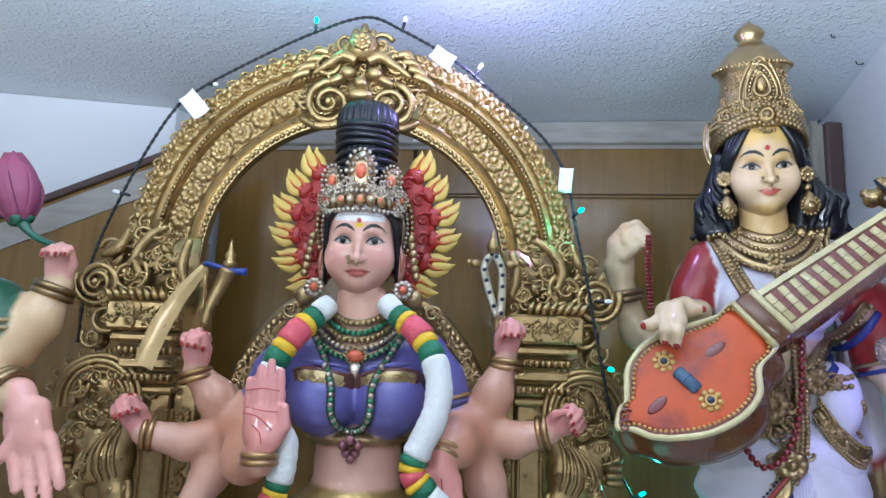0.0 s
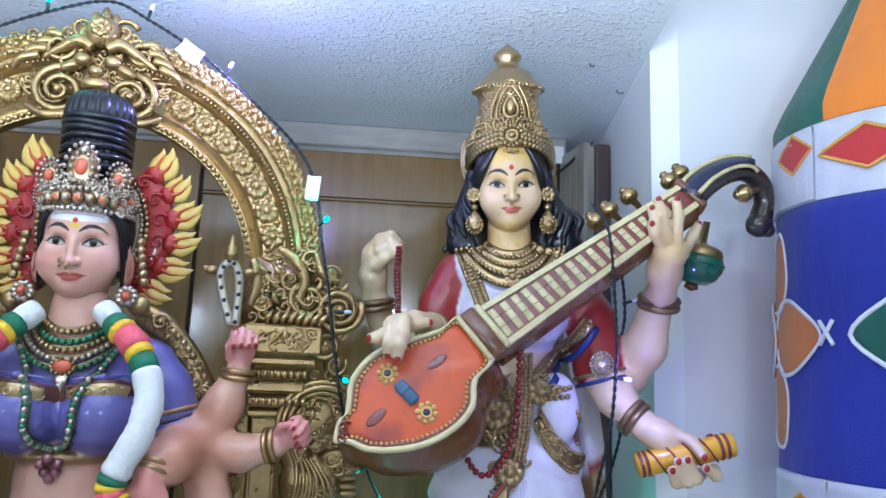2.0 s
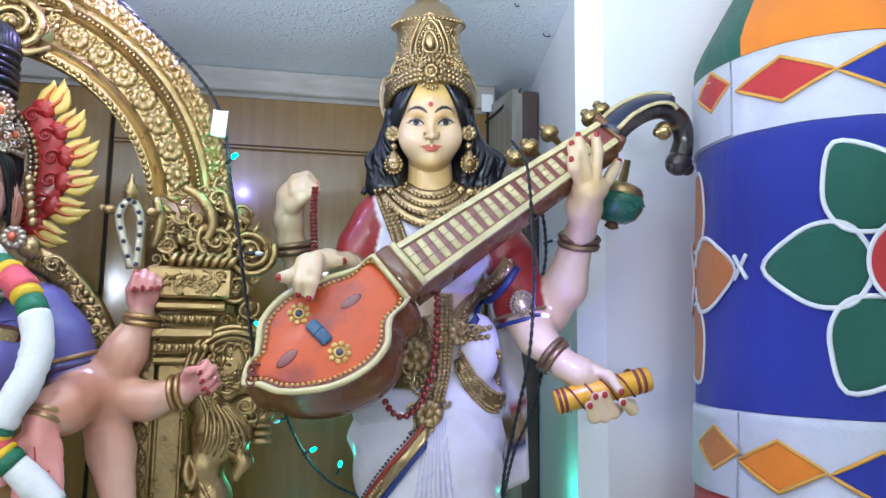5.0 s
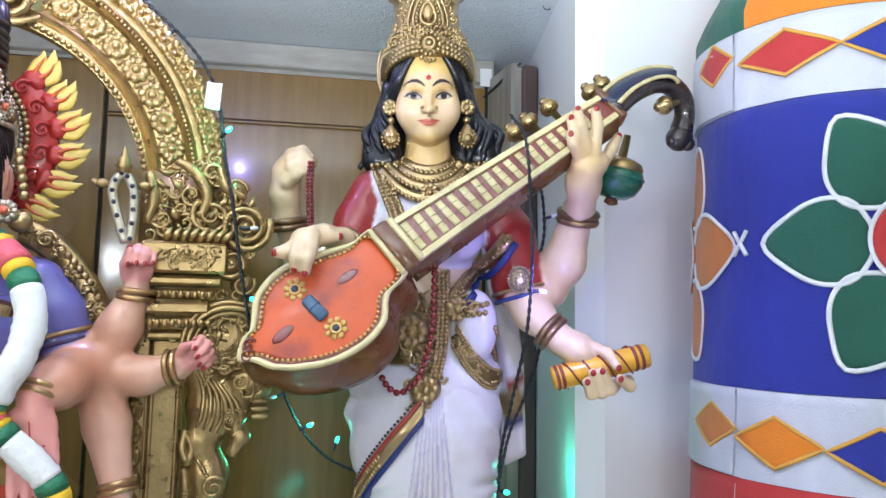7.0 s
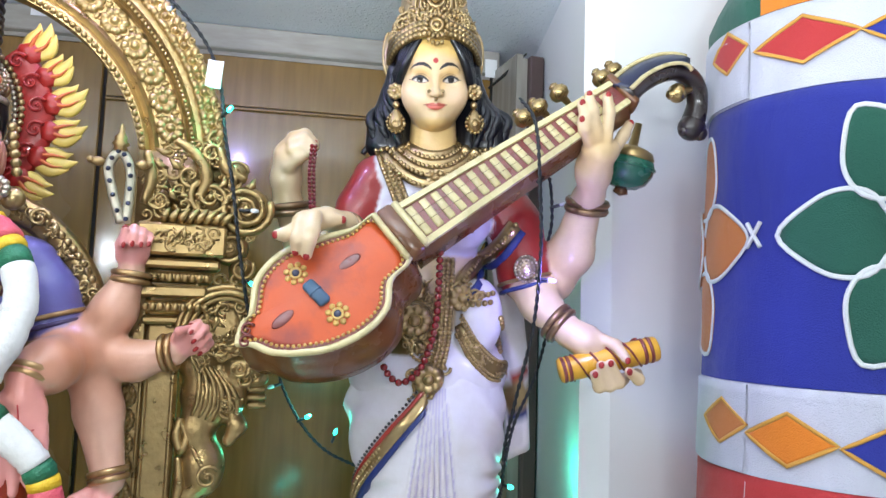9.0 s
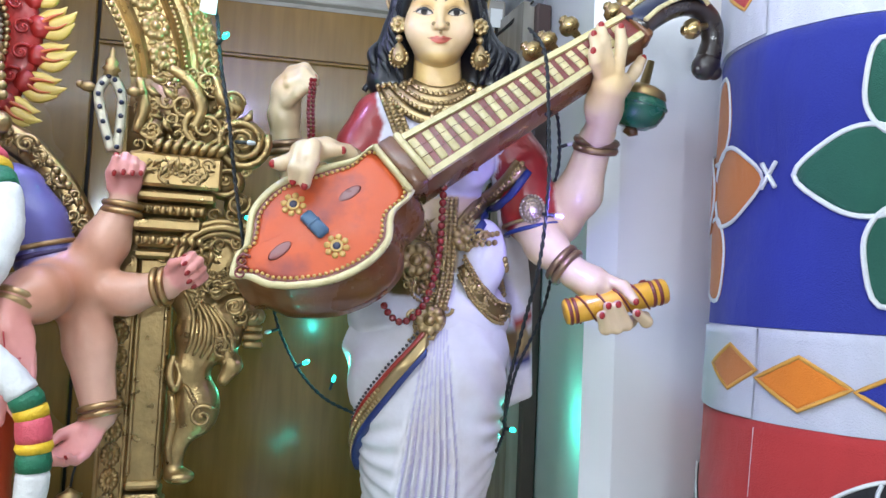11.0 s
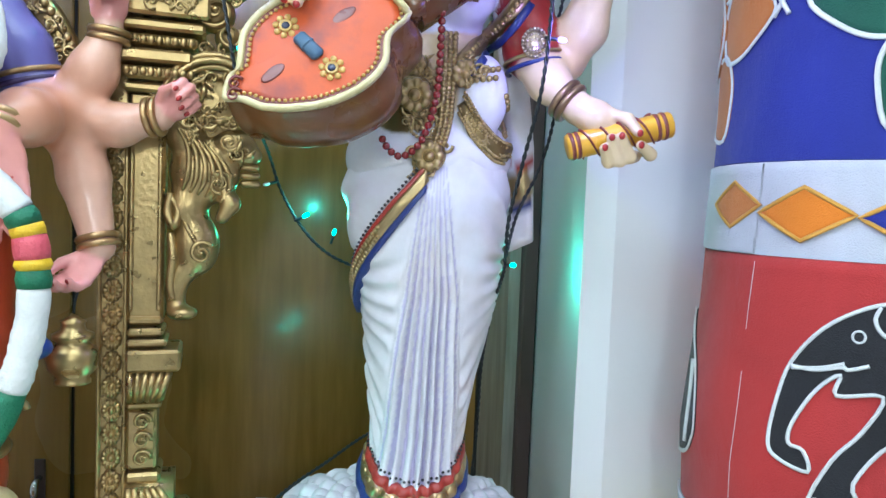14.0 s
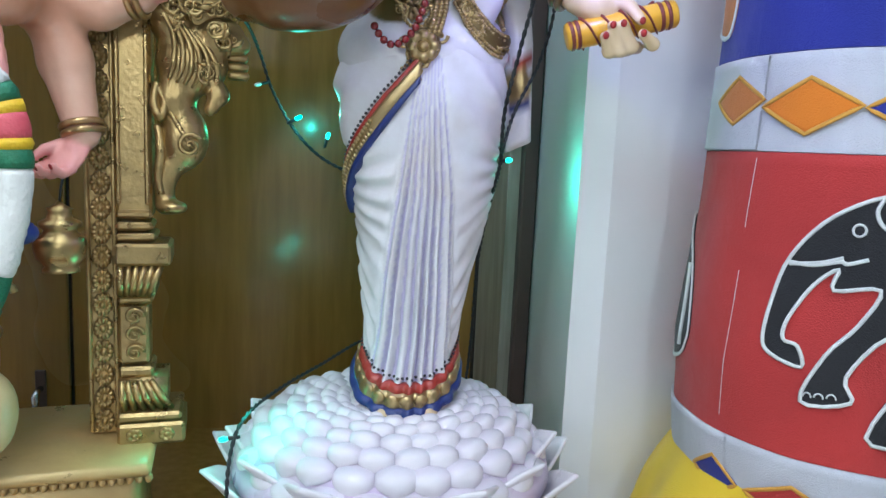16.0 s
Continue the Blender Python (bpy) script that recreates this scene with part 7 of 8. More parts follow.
def seated_statue():
    g = Geo()
    eye = np.array((-0.0045, -0.060, 1.8275))
    head = Field((-0.09, -0.11, 1.68), (0.08, 0.10, 1.93), 0.0014)
    face(head, eye, FACE_D, 1.10, 0.002, -0.0430, 0.0246)

    def marks(x, z, lay):
        lay(np.clip((0.0400 - np.abs(x)) / 0.002, 0, 1) * np.clip((z - 0.0235 - 0.10 * np.abs(x)) / 0.0015, 0, 1) * np.clip((0.055 - z) / 0.001, 0, 1), (0.82, 0.80, 0.79))
        for k in (0.0345, 0.0405):
            lay((0.0008 - np.abs(z - k)) / 0.0006 * (np.abs(x) < 0.034), (0.45, 0.33, 0.33))
        lay((0.0036 - np.abs(z - 0.0195)) / 0.001 * np.clip((0.0065 - np.abs(x)) / 0.001, 0, 1), (0.75, 0.50, 0.03))
        lay((0.0042 - np.hypot(x, z - 0.026)) / 0.001, (0.50, 0.03, 0.02))

    head.skin(g, face_paint(eye, 1.10, None, (0.80, 0.34, 0.32), marks, 0.84, 0.002, -0.0430, (0.48, 0.105, 0.075), 0.0246, 0.0212))
    f = Field((-0.40, -0.17, 1.24), (0.38, 0.12, 1.76), 0.0036)
    f.cap((0, 0.005, 1.67), (0, 0.0, 1.74), 0.050, 0.040, ROSE, 0.02)
    f.ell((0, 0.01, 1.620), (0.101, 0.060, 0.090), VIOLET, 0.02)
    f.cap((-0.086, 0.014, 1.664), (0.086, 0.014, 1.664), 0.033, 0.033, VIOLET, 0.025)
    for e in (-1, 1):
        f.ell((0.003 + 0.052 * e, -0.046, 1.587), (0.053, 0.047, 0.052), VIOLET, 0.016)
        f.chain([(0.104 * e, 0.012, 1.660), (0.128 * e, 0.012, 1.620), (0.140 * e, 0.012, 1.585)], [0.036, 0.038, 0.039], VIOLET, 0.014)
        f.chain([(0.146 * e, 0.010, 1.570), (0.188 * e, 0.006, 1.550)], [0.035, 0.033], ROSE, 0.010)
    for z, w in ((1.640, 0.075), (1.576, 0.050), (1.560, 0.044)):
        for e in (-1, 1):
            f.chain([(0.003 + (0.050 - w * 0.5) * e, -0.088 + 0.35 * abs(z - 1.595), z - 0.004), (0.003 + 0.055 * e, -0.091 + 0.35 * abs(z - 1.595), z), (0.003 + (0.052 + w * 0.5) * e, -0.070 + 0.35 * abs(z - 1.595), z + 0.004)], [0.002, 0.004, 0.002], VIOLET, 0.008)
    f.ell((0.006, 0.0, 1.495), (0.066, 0.050, 0.085), ROSE, 0.025)
    f.ell((0.004, -0.006, 1.531), (0.078, 0.060, 0.013), TAN, 0.006)
    f.ell((0.0, 0.0, 1.395), (0.118, 0.078, 0.072), (0.36, 0.24, 0.08, 0.7), 0.03)
    # raised and outstretched arms
    f.chain([(0.190, 0.005, 1.552), (0.213, 0.002, 1.602), (0.231, 0.0, 1.655)], [0.033, 0.030, 0.0185], ROSE, 0.010)
    f.chain([(0.186, 0.0, 1.542), (0.245, -0.008, 1.534), (0.295, -0.022, 1.548)], [0.030, 0.027, 0.019], ROSE, 0.010)
    f.chain([(0.186, 0.008, 1.545), (0.204, 0.0, 1.465), (0.225, -0.020, 1.378)], [0.034, 0.031, 0.020], ROSE, 0.010)
    f.chain([(0.165, -0.015, 1.540), (0.150, -0.070, 1.530), (0.132, -0.092, 1.520)], [0.036, 0.031, 0.023], ROSE, 0.02)
    f.chain([(-0.188, 0.005, 1.545), (-0.215, -0.005, 1.582), (-0.247, -0.018, 1.622)], [0.033, 0.030, 0.0185], ROSE, 0.010)
    f.chain([(-0.186, 0.0, 1.535), (-0.250, -0.008, 1.515), (-0.314, -0.020, 1.528)], [0.030, 0.027, 0.019], ROSE, 0.010)
    f.chain([(-0.186, 0.008, 1.535), (-0.215, 0.0, 1.470), (-0.250, -0.020, 1.395)], [0.033, 0.029, 0.019], ROSE, 0.010)
    f.chain([(-0.160, -0.01, 1.545), (-0.148, -0.070, 1.500), (-0.118, -0.120, 1.505)], [0.036, 0.031, 0.022], ROSE, 0.02)
    nails = Geo()
    hand(f, nails, frame_at((-0.116, -0.125, 1.515), (0, 0.04, 1), (0, -1, 0.1), 0.128), PALM, 1, (0.06, 0.04, 0.04, 0.06), (0.24, -0.10, 0.50), PALM, 0.0, None)
    hand(f, nails, frame_at((0.132, -0.102, 1.512), (0.08, -0.06, -1), (0, -1, -0.05), 0.128), PALM, 1, (0.05, 0.05, 0.05, 0.06), (0.30, -0.06, 0.48), PALM, 0.5, None)
    hand(f, nails, frame_at((0.231, -0.002, 1.660), (0.10, -0.12, 1), (0.15, -1, 0.1), 0.098), PALM, -1, (1.0, 0.98, 0.92, 0.85), (0.16, -0.30, 0.55), PALM, 0.25)
    hand(f, nails, frame_at((0.298, -0.024, 1.550), (0.75, -0.45, 0.6), (0.45, -1, 0.2), 0.098), PALM, -1, (0.7, 0.8, 0.85, 0.85), (0.2, -0.25, 0.5), PALM, 0.3)
    hand(f, nails, frame_at((0.224, -0.022, 1.370), (-0.45, -0.25, -0.65), (-0.45, -0.8, 0.25), 0.098), PALM, 1, (0.45, 0.5, 0.55, 0.6), (0.2, -0.25, 0.6), PALM)
    hand(f, nails, frame_at((-0.248, -0.020, 1.627), (0.05, -0.12, 1), (0.1, -1, 0.1), 0.098), PALM, 1, (1.0, 0.98, 0.92, 0.85), (0.16, -0.30, 0.55), PALM, 0.25)
    hand(f, nails, frame_at((-0.318, -0.022, 1.530), (-0.40, -0.15, 0.75), (0.1, -1, 0.0), 0.098), PALM, 1, (1.0, 0.98, 0.92, 0.85), (0.16, -0.30, 0.55), PALM, 0.25)
    hand(f, nails, frame_at((-0.250, -0.022, 1.388), (0.35, -0.30, -0.8), (0.35, -0.8, 0.3), 0.098), PALM, -1, (0.45, 0.5, 0.55, 0.6), (0.2, -0.25, 0.6), PALM)
    # rose skin turns a darker orange-brown round the arm joints
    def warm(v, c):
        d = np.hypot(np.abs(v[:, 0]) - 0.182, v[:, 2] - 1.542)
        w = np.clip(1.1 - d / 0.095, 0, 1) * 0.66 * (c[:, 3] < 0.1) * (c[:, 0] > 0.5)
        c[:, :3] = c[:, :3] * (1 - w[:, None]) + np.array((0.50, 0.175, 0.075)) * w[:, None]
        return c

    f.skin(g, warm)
    g.v, g.c = g.v + nails.v, g.c + nails.c
    g.f += [tuple(i + g.n for i in q) for q in nails.f]
    g.n += nails.n
    for at, ax in (((0.231, 0.0, 1.648), (0.1, 0, 1)), ((0.288, -0.020, 1.547), (1, -0.3, 0.2)), ((0.2235, -0.018, 1.384), (0.22, -0.2, -1)), ((0.134, -0.090, 1.524), (-0.3, -0.4, -1)), ((-0.246, -0.018, 1.615), (-0.3, 0, 1)), ((-0.308, -0.019, 1.527), (1, 0.2, -0.1)), ((-0.247, -0.018, 1.403), (-0.4, -0.2, -1)), ((-0.117, -0.122, 1.508), (0, 0.1, 1))):
        bangle(g, at, ax, 0.0225, 0.0046, (0.46, 0.29, 0.13, 1), 2, 0.010)
    # palm lines
    for p in (((-0.142, 1.570), (-0.120, 1.565), (-0.100, 1.548)), ((-0.138, 1.578), (-0.118, 1.574), (-0.094, 1.572)), ((-0.128, 1.555), (-0.116, 1.545), (-0.112, 1.530)), ((-0.14, 1.60), (-0.116, 1.603), (-0.094, 1.60))):
        g.tube(flat_path(f, p, 0.0003), 0.0009, (0.55, 0.10, 0.10, 0), 5)
    for p in (((0.108, 1.465), (0.130, 1.455), (0.150, 1.460)), ((0.114, 1.480), (0.132, 1.462), (0.138, 1.440)), ((0.132, 1.49), (0.134, 1.46), (0.128, 1.43))):
        g.tube(flat_path(f, p, 0.0003), 0.0010, (0.55, 0.05, 0.05, 0), 5)
    # hair knot, bound with cords
    first = len(g.v)
    rows = []
    for z, r in ((1.930, 0.050), (1.950, 0.052), (1.985, 0.053), (2.010, 0.055), (2.030, 0.057), (2.050, 0.054), (2.062, 0.044), (2.069, 0.026), (2.071, 0.002)):
        rows.append([((r + 0.0022 * math.cos(26 * a) * (z > 2.0)) * math.cos(a) - 0.006, (r + 0.0022 * math.cos(26 * a)) * math.sin(a) * 0.9 + 0.004, z) for a in np.linspace(0, 2 * math.pi, 104, endpoint=False)])
    g.grid(rows, BLACK, True, True)
    for k in range(7):
        z = 1.948 + 0.0125 * k
        g.tube([(0.0545 * math.cos(a) - 0.006, 0.0505 * math.sin(a) + 0.004, z + 0.004 * math.sin(a + k)) for a in np.linspace(0, 2 * math.pi, 30, endpoint=False)], 0.0055, BLACK, 7, up=(0, 0, 1), closed=True)
    g.ball((-0.004, 0.02, 1.86), (0.071, 0.066, 0.085), BLACK, 20, 14)
    for e in (-1, 1):
        for j in range(4):
            g.tube(smooth_path([(-0.004 + 0.030 * e, -0.058 + 0.010 * j, 1.880), (-0.004 + (0.056 + 0.002 * j) * e, -0.042 + 0.008 * j, 1.862), (-0.004 + (0.064 + 0.001 * j) * e, -0.018 + 0.008 * j, 1.820), (-0.004 + 0.064 * e, -0.002 + 0.004 * j, 1.765)], 6), [0.004, 0.005, 0.005, 0.003], BLACK, 7)
        g.ball((-0.004 + 0.069 * e, 0.004, 1.798), (0.0105, 0.014, 0.027), (0.62, 0.30, 0.20, 0), 12, 10)
        g.ball((-0.004 + 0.073 * e, -0.007, 1.801), (0.0040, 0.005, 0.016), (0.50, 0.20, 0.13, 0), 10, 8)
    stud = head.front(eye[0] - 0.0150, 1.7985, 0.002)
    g.ball(stud, 0.0042, GOLD, 10, 7)
    beads(g, [stud + np.array((0, -0.001, -0.007 + 0.004 * math.cos(a))) for a in (0.5, 2.2)], 0.0024, GOLD)
    g.ball(head.front(eye[0], 1.7925, 0.002) + np.array((0, 0, -0.004)), (0.0036, 0.003, 0.0052), GOLD, 10, 7)
    # jewelled crown
    cx0 = -0.004
    for z, r in ((1.872, 0.069), (1.902, 0.067)):
        pts = [(cx0 + r * math.sin(a), 0.004 - r * math.cos(a) * 1.12, z + 0.006 * (1 - math.cos(a))) for a in np.linspace(-1.9, 1.9, 60)]
        beads(g, pts, 0.0046, SILVER)
    for i in range(13):
        a = -1.6 + 3.2 * i / 12
        at = (cx0 + 0.067 * math.sin(a), 0.004 - 0.067 * math.cos(a) * 1.12, 1.887 + 0.006 * (1 - math.cos(a)))
        g.ball(at, (0.0095, 0.007, 0.011), (0.40, 0.26, 0.14, 1), 8, 6)
        g.block(at[0] - 0.0055, at[0] + 0.0055, at[1] - 0.010, at[1] + 0.002, at[2] - 0.006, at[2] + 0.006, GOLD, 0.001)
        g.ball((at[0] * 1.02, at[1] - 0.007, at[2]), (0.0052, 0.005, 0.0058), GEM if i % 2 == 0 else SILVER, 8, 6)
    for x, z, r, y in ((-0.002, 1.934, 0.0262, -0.066), (0.050, 1.924, 0.019, -0.046), (-0.054, 1.922, 0.019, -0.046), (0.068, 1.898, 0.012, -0.022), (-0.070, 1.898, 0.012, -0.022)):
        g.ball((cx0 + x, y + 0.008, z), (r * 0.95, 0.010, r * 1.32), (0.38, 0.26, 0.14, 1), 14, 8)
        g.ball((cx0 + x, y - 0.003, z), (r * 0.38, 0.008, r * 0.48), GEM, 10, 7)
        for q, n, c in ((0.62, 12, SILVER), (0.98, 18, SILVER if x else (0.55, 0.16, 0.08, 0.5))):
            for i in range(n):
                a = 2 * math.pi * i / n
                g.ball((cx0 + x + r * q * math.cos(a), y - 0.001, z + r * 1.38 * q * math.sin(a)), r * 0.12 + 0.0008, c, 7, 5)
    g.tube([(cx0, -0.066, 1.955), (cx0, -0.060, 1.974)], [0.010, 0.002], SILVER, 8)
    filigree(g, lambda x, z: np.array((x, 0.004 - 0.070 * math.sqrt(max(0, 1 - (x / 0.085) ** 2)) * 1.05, z)), ((-0.030, 1.908, 0.016), (0.022, 1.908, 0.016), (-0.055, 1.905, 0.014), (0.048, 1.905, 0.014), (-0.066, 1.880, 0.010), (0.060, 1.880, 0.010)), 8, 0.0062, SILVER)
    # the head is narrow
    for i in [0, *range(first, len(g.v))]:
        g.v[i][:, 0] = eye[0] + (g.v[i][:, 0] - eye[0]) * 0.885
    # halo of flames
    for e in (-1, 1):
        rim = [np.array((cx0 + e * 0.092 * math.cos(t), 0.035, 1.865 + 0.105 * math.sin(t))) for t in np.linspace(-0.95, 0.92, 26)]
        g.tube(rim, 0.026, FLAME_R, 10, (1, 0.42))
        beads(g, [p + np.array((-0.014 * e, -0.012, 0)) for p in rim], 0.0048, GOLD)
        beads(g, [p + np.array((-0.022 * e, -0.010, 0)) for p in rim], 0.0040, SILVER)
        for k, t in enumerate(np.linspace(-0.80, 0.80, 6)):
            at = np.array((cx0 + e * 0.104 * math.cos(t), 0.032, 1.865 + 0.112 * math.sin(t)))
            d = np.array((e * math.cos(t), 0, math.sin(t) + 0.25))
            g.spiral(np.array(pose(*(at - d * 0.006 + np.array((0, -0.012, 0))))), 0.0125, 1.25, 0.21, e, 0.7, FLAME_R)
            flame(g, at + d * 0.014, d, 0.046 + 0.004 * math.sin(3 * k))
        # ear ornaments and hanging locks
        g.rosette(np.array(pose(cx0 + 0.069 * e, -0.024, 1.756)), 0.017, 10, 0.45, SILVER)
        g.ball((cx0 + 0.069 * e, -0.033, 1.756), 0.0065, GEM, 8, 6)
        for k in range(6):
            g.ball((cx0 + (0.078 + 0.002 * k) * e, -0.014, 1.84 - 0.012 * k), (0.007, 0.006, 0.007), GOLD, 7, 5)
        g.ball((cx0 + 0.085 * e, -0.01, 1.745), (0.016, 0.012, 0.016), GOLD, 10, 7)
        # gold cape edge behind the shoulders
        cape = smooth_path([(0.080 * e, 0.012, 1.735), (0.115 * e, 0.018, 1.715), (0.158 * e, 0.022, 1.665), (0.185 * e, 0.022, 1.61), (0.196 * e, 0.02, 1.575)], 6)
        g.tube(cape, 0.020, (0.36, 0.24, 0.10, 1), 8, (1, 0.4))
        filigree(g, lambda x, z: np.array((x, 0.008, z)), [(p[0], p[2], 0.012) for p in cape[1::3]], 31, 0.009)
        beads(g, cape + np.array((0.010 * e, -0.010, 0)), 0.006, GOLD)
        g.spiral(np.array(pose(0.112 * e, 0.0, 1.722)), 0.014, 1.4, 0.25, e, col=GOLD)
        # sleeve hems
        for z, c in ((1.562, TAN), (1.580, (0.05, 0.03, 0.10, 0)), (1.592, TAN)):
            bangle(g, (0.1405 * e - 0.12 * e * (z - 1.58), 0.012, z), (0.28 * e, 0, -1), 0.0405, 0.0036, c, 1)
    # necklaces
    for i, (w, top, drop, c) in enumerate(((0.044, 1.722, 0.022, GOLD), (0.052, 1.716, 0.030, (0.03, 0.20, 0.10, 0)), (0.060, 1.712, 0.038, GOLD), (0.070, 1.707, 0.046, SILVER), (0.078, 1.703, 0.056, (0.05, 0.16, 0.08, 0.2)))):
        pts = np.array([f.front(-0.002 + w * x, top - drop * (1 - abs(x) ** 2.2), 0.005 + 0.001 * i) for x in np.linspace(-1, 1, 36)])
        beads(g, pts, 0.0046, c)
        g.tube(pts + np.array((0, 0.003, 0.004)), 0.0030, GOLD_DARK, 6)
    at = f.front(0.0, 1.652, 0.010)
    g.ball(at, (0.013, 0.008, 0.009), GEM, 10, 7)
    beads(g, [at + np.array((0.015 * math.cos(a), 0, 0.011 * math.sin(a))) for a in np.linspace(0, 6.28, 16)], 0.003, GOLD)
    g.tube([at + (0, 0, -0.012), at + (0, 0, -0.04)], [0.011, 0.002], SILVER, 8, (1, 0.5))
    for e in (-1, 1):
        pts = flat_path(f, [(0.070 * e, 1.690), (0.048 * e, 1.650), (0.030 * e, 1.610), (0.027 * e, 1.570), (0.016 * e, 1.548), (0.0, 1.540)], 0.006)
        g.tube(pts, 0.0065, (0.07, 0.07, 0.05, 0.3), 7, (1, 0.6))
        for i, p in enumerate(pts):
            g.ball(p - np.array((0, 0.005, 0)), 0.0046, (0.04, 0.20, 0.10, 0) if i % 2 else SILVER, 7, 5)
    for x, z in ((0, 1.532), (-0.011, 1.524), (0.011, 1.524), (-0.007, 1.512), (0.007, 1.512), (0, 1.504)):
        g.ball(f.front(x, z, 0.008), 0.0075, (0.30, 0.12, 0.14, 0.5), 8, 6)
    # breast band with gold fields
    pts = flat_path(f, [(-0.086, 1.616), (-0.070, 1.620), (-0.040, 1.618), (-0.012, 1.612), (0.012, 1.612), (0.040, 1.620), (0.075, 1.622), (0.103, 1.614)], 0.0005, 8)
    pts[1:-1] = (pts[:-2] + pts[1:-1] * 2 + pts[2:]) / 4
    g.tube(pts, 0.0155, (0.10, 0.035, 0.03, 0), 10, (1, 0.2))
    for a, b, e in ((4, 24, -1), (32, 53, 1)):
        g.tube(pts[a:b] - np.array((0, 0.0015, 0)), 0.0112, (0.50, 0.38, 0.18, 0.9), 10, (1, 0.24))
        for k in range(4):
            p = pts[a + 3 + 5 * k]
            g.spiral(np.array(pose(p[0], p[1] - 0.004, p[2])), 0.007, 1.2, 0.22, e, col=GOLD)
    # waist cloth, knees and hanging folds
    low = Field((-0.26, -0.16, 0.94), (0.26, 0.13, 1.40), 0.0045)
    for e in (-1, 1):
        low.chain([(0.05 * e, 0.0, 1.36), (0.075 * e, -0.050, 1.25), (0.080 * e, -0.06, 1.10), (0.078 * e, -0.06, 0.985)], [0.080, 0.058, 0.045, 0.034], (0.45, 0.055, 0.02, 0), 0.03)
        low.ell((0.080 * e, -0.085, 0.972), (0.036, 0.055, 0.018), ROSE, 0.01)
    low.ell((0, 0.02, 1.15), (0.09, 0.07, 0.20), (0.36, 0.03, 0.02, 0), 0.04)
    low.skin(g)
    for e in (-1, 1):
        for z, c in ((1.16, LEAF), (1.135, GOLD), (1.03, GOLD), (1.00, (0.02, 0.04, 0.25, 0))):
            bangle(g, (0.079 * e, -0.06 + (1.1 - z) * 0.03, z), (0, 0, 1), 0.050 - 0.10 * max(0, 1.1 - z), 0.008, c, 1)
    g.ball((0.165, -0.09, 1.262), (0.022, 0.018, 0.015), (0.015, 0.05, 0.30, 0), 12, 8)
    g.spiral(np.array(pose(0.152, -0.12, 1.198)), 0.014, 1.3, 0.3, 1, 0, GOLD)
    g.ball((0.128, -0.10, 1.05), (0.032, 0.04, 0.052), (0.62, 0.52, 0.28, 0), 16, 12)
    ob = g.obj("statue", M_PAINT, None, paint=True)
    ob.matrix_world = D_POSE
    return tagged(ob, "seated many-armed painted statue in a violet blouse with flame halo", "statue")


seated_statue()

# ---- things worn and held by the seated statue ----
M_PLUSH = mat("white_rough_garland", (0.74, 0.74, 0.70), 0.8, vary=0.12, scale=60, relief=0.9, relief_scale=150)
G_COL = {"w": M_PLUSH, "g": mat("green_tinsel", (0.012, 0.16, 0.075), 0.5, vary=0.3, relief=0.8, relief_scale=260), "y": mat("yellow_tinsel", (0.80, 0.50, 0.02), 0.5, vary=0.2, relief=0.8, relief_scale=260), "p": mat("pink_tinsel", (0.70, 0.10, 0.13), 0.5, vary=0.25, relief=0.8, relief_scale=260)}
garland = empty("garland", "thick white garland with green, yellow and pink bands", "garland")
garland.matrix_world = D_POSE
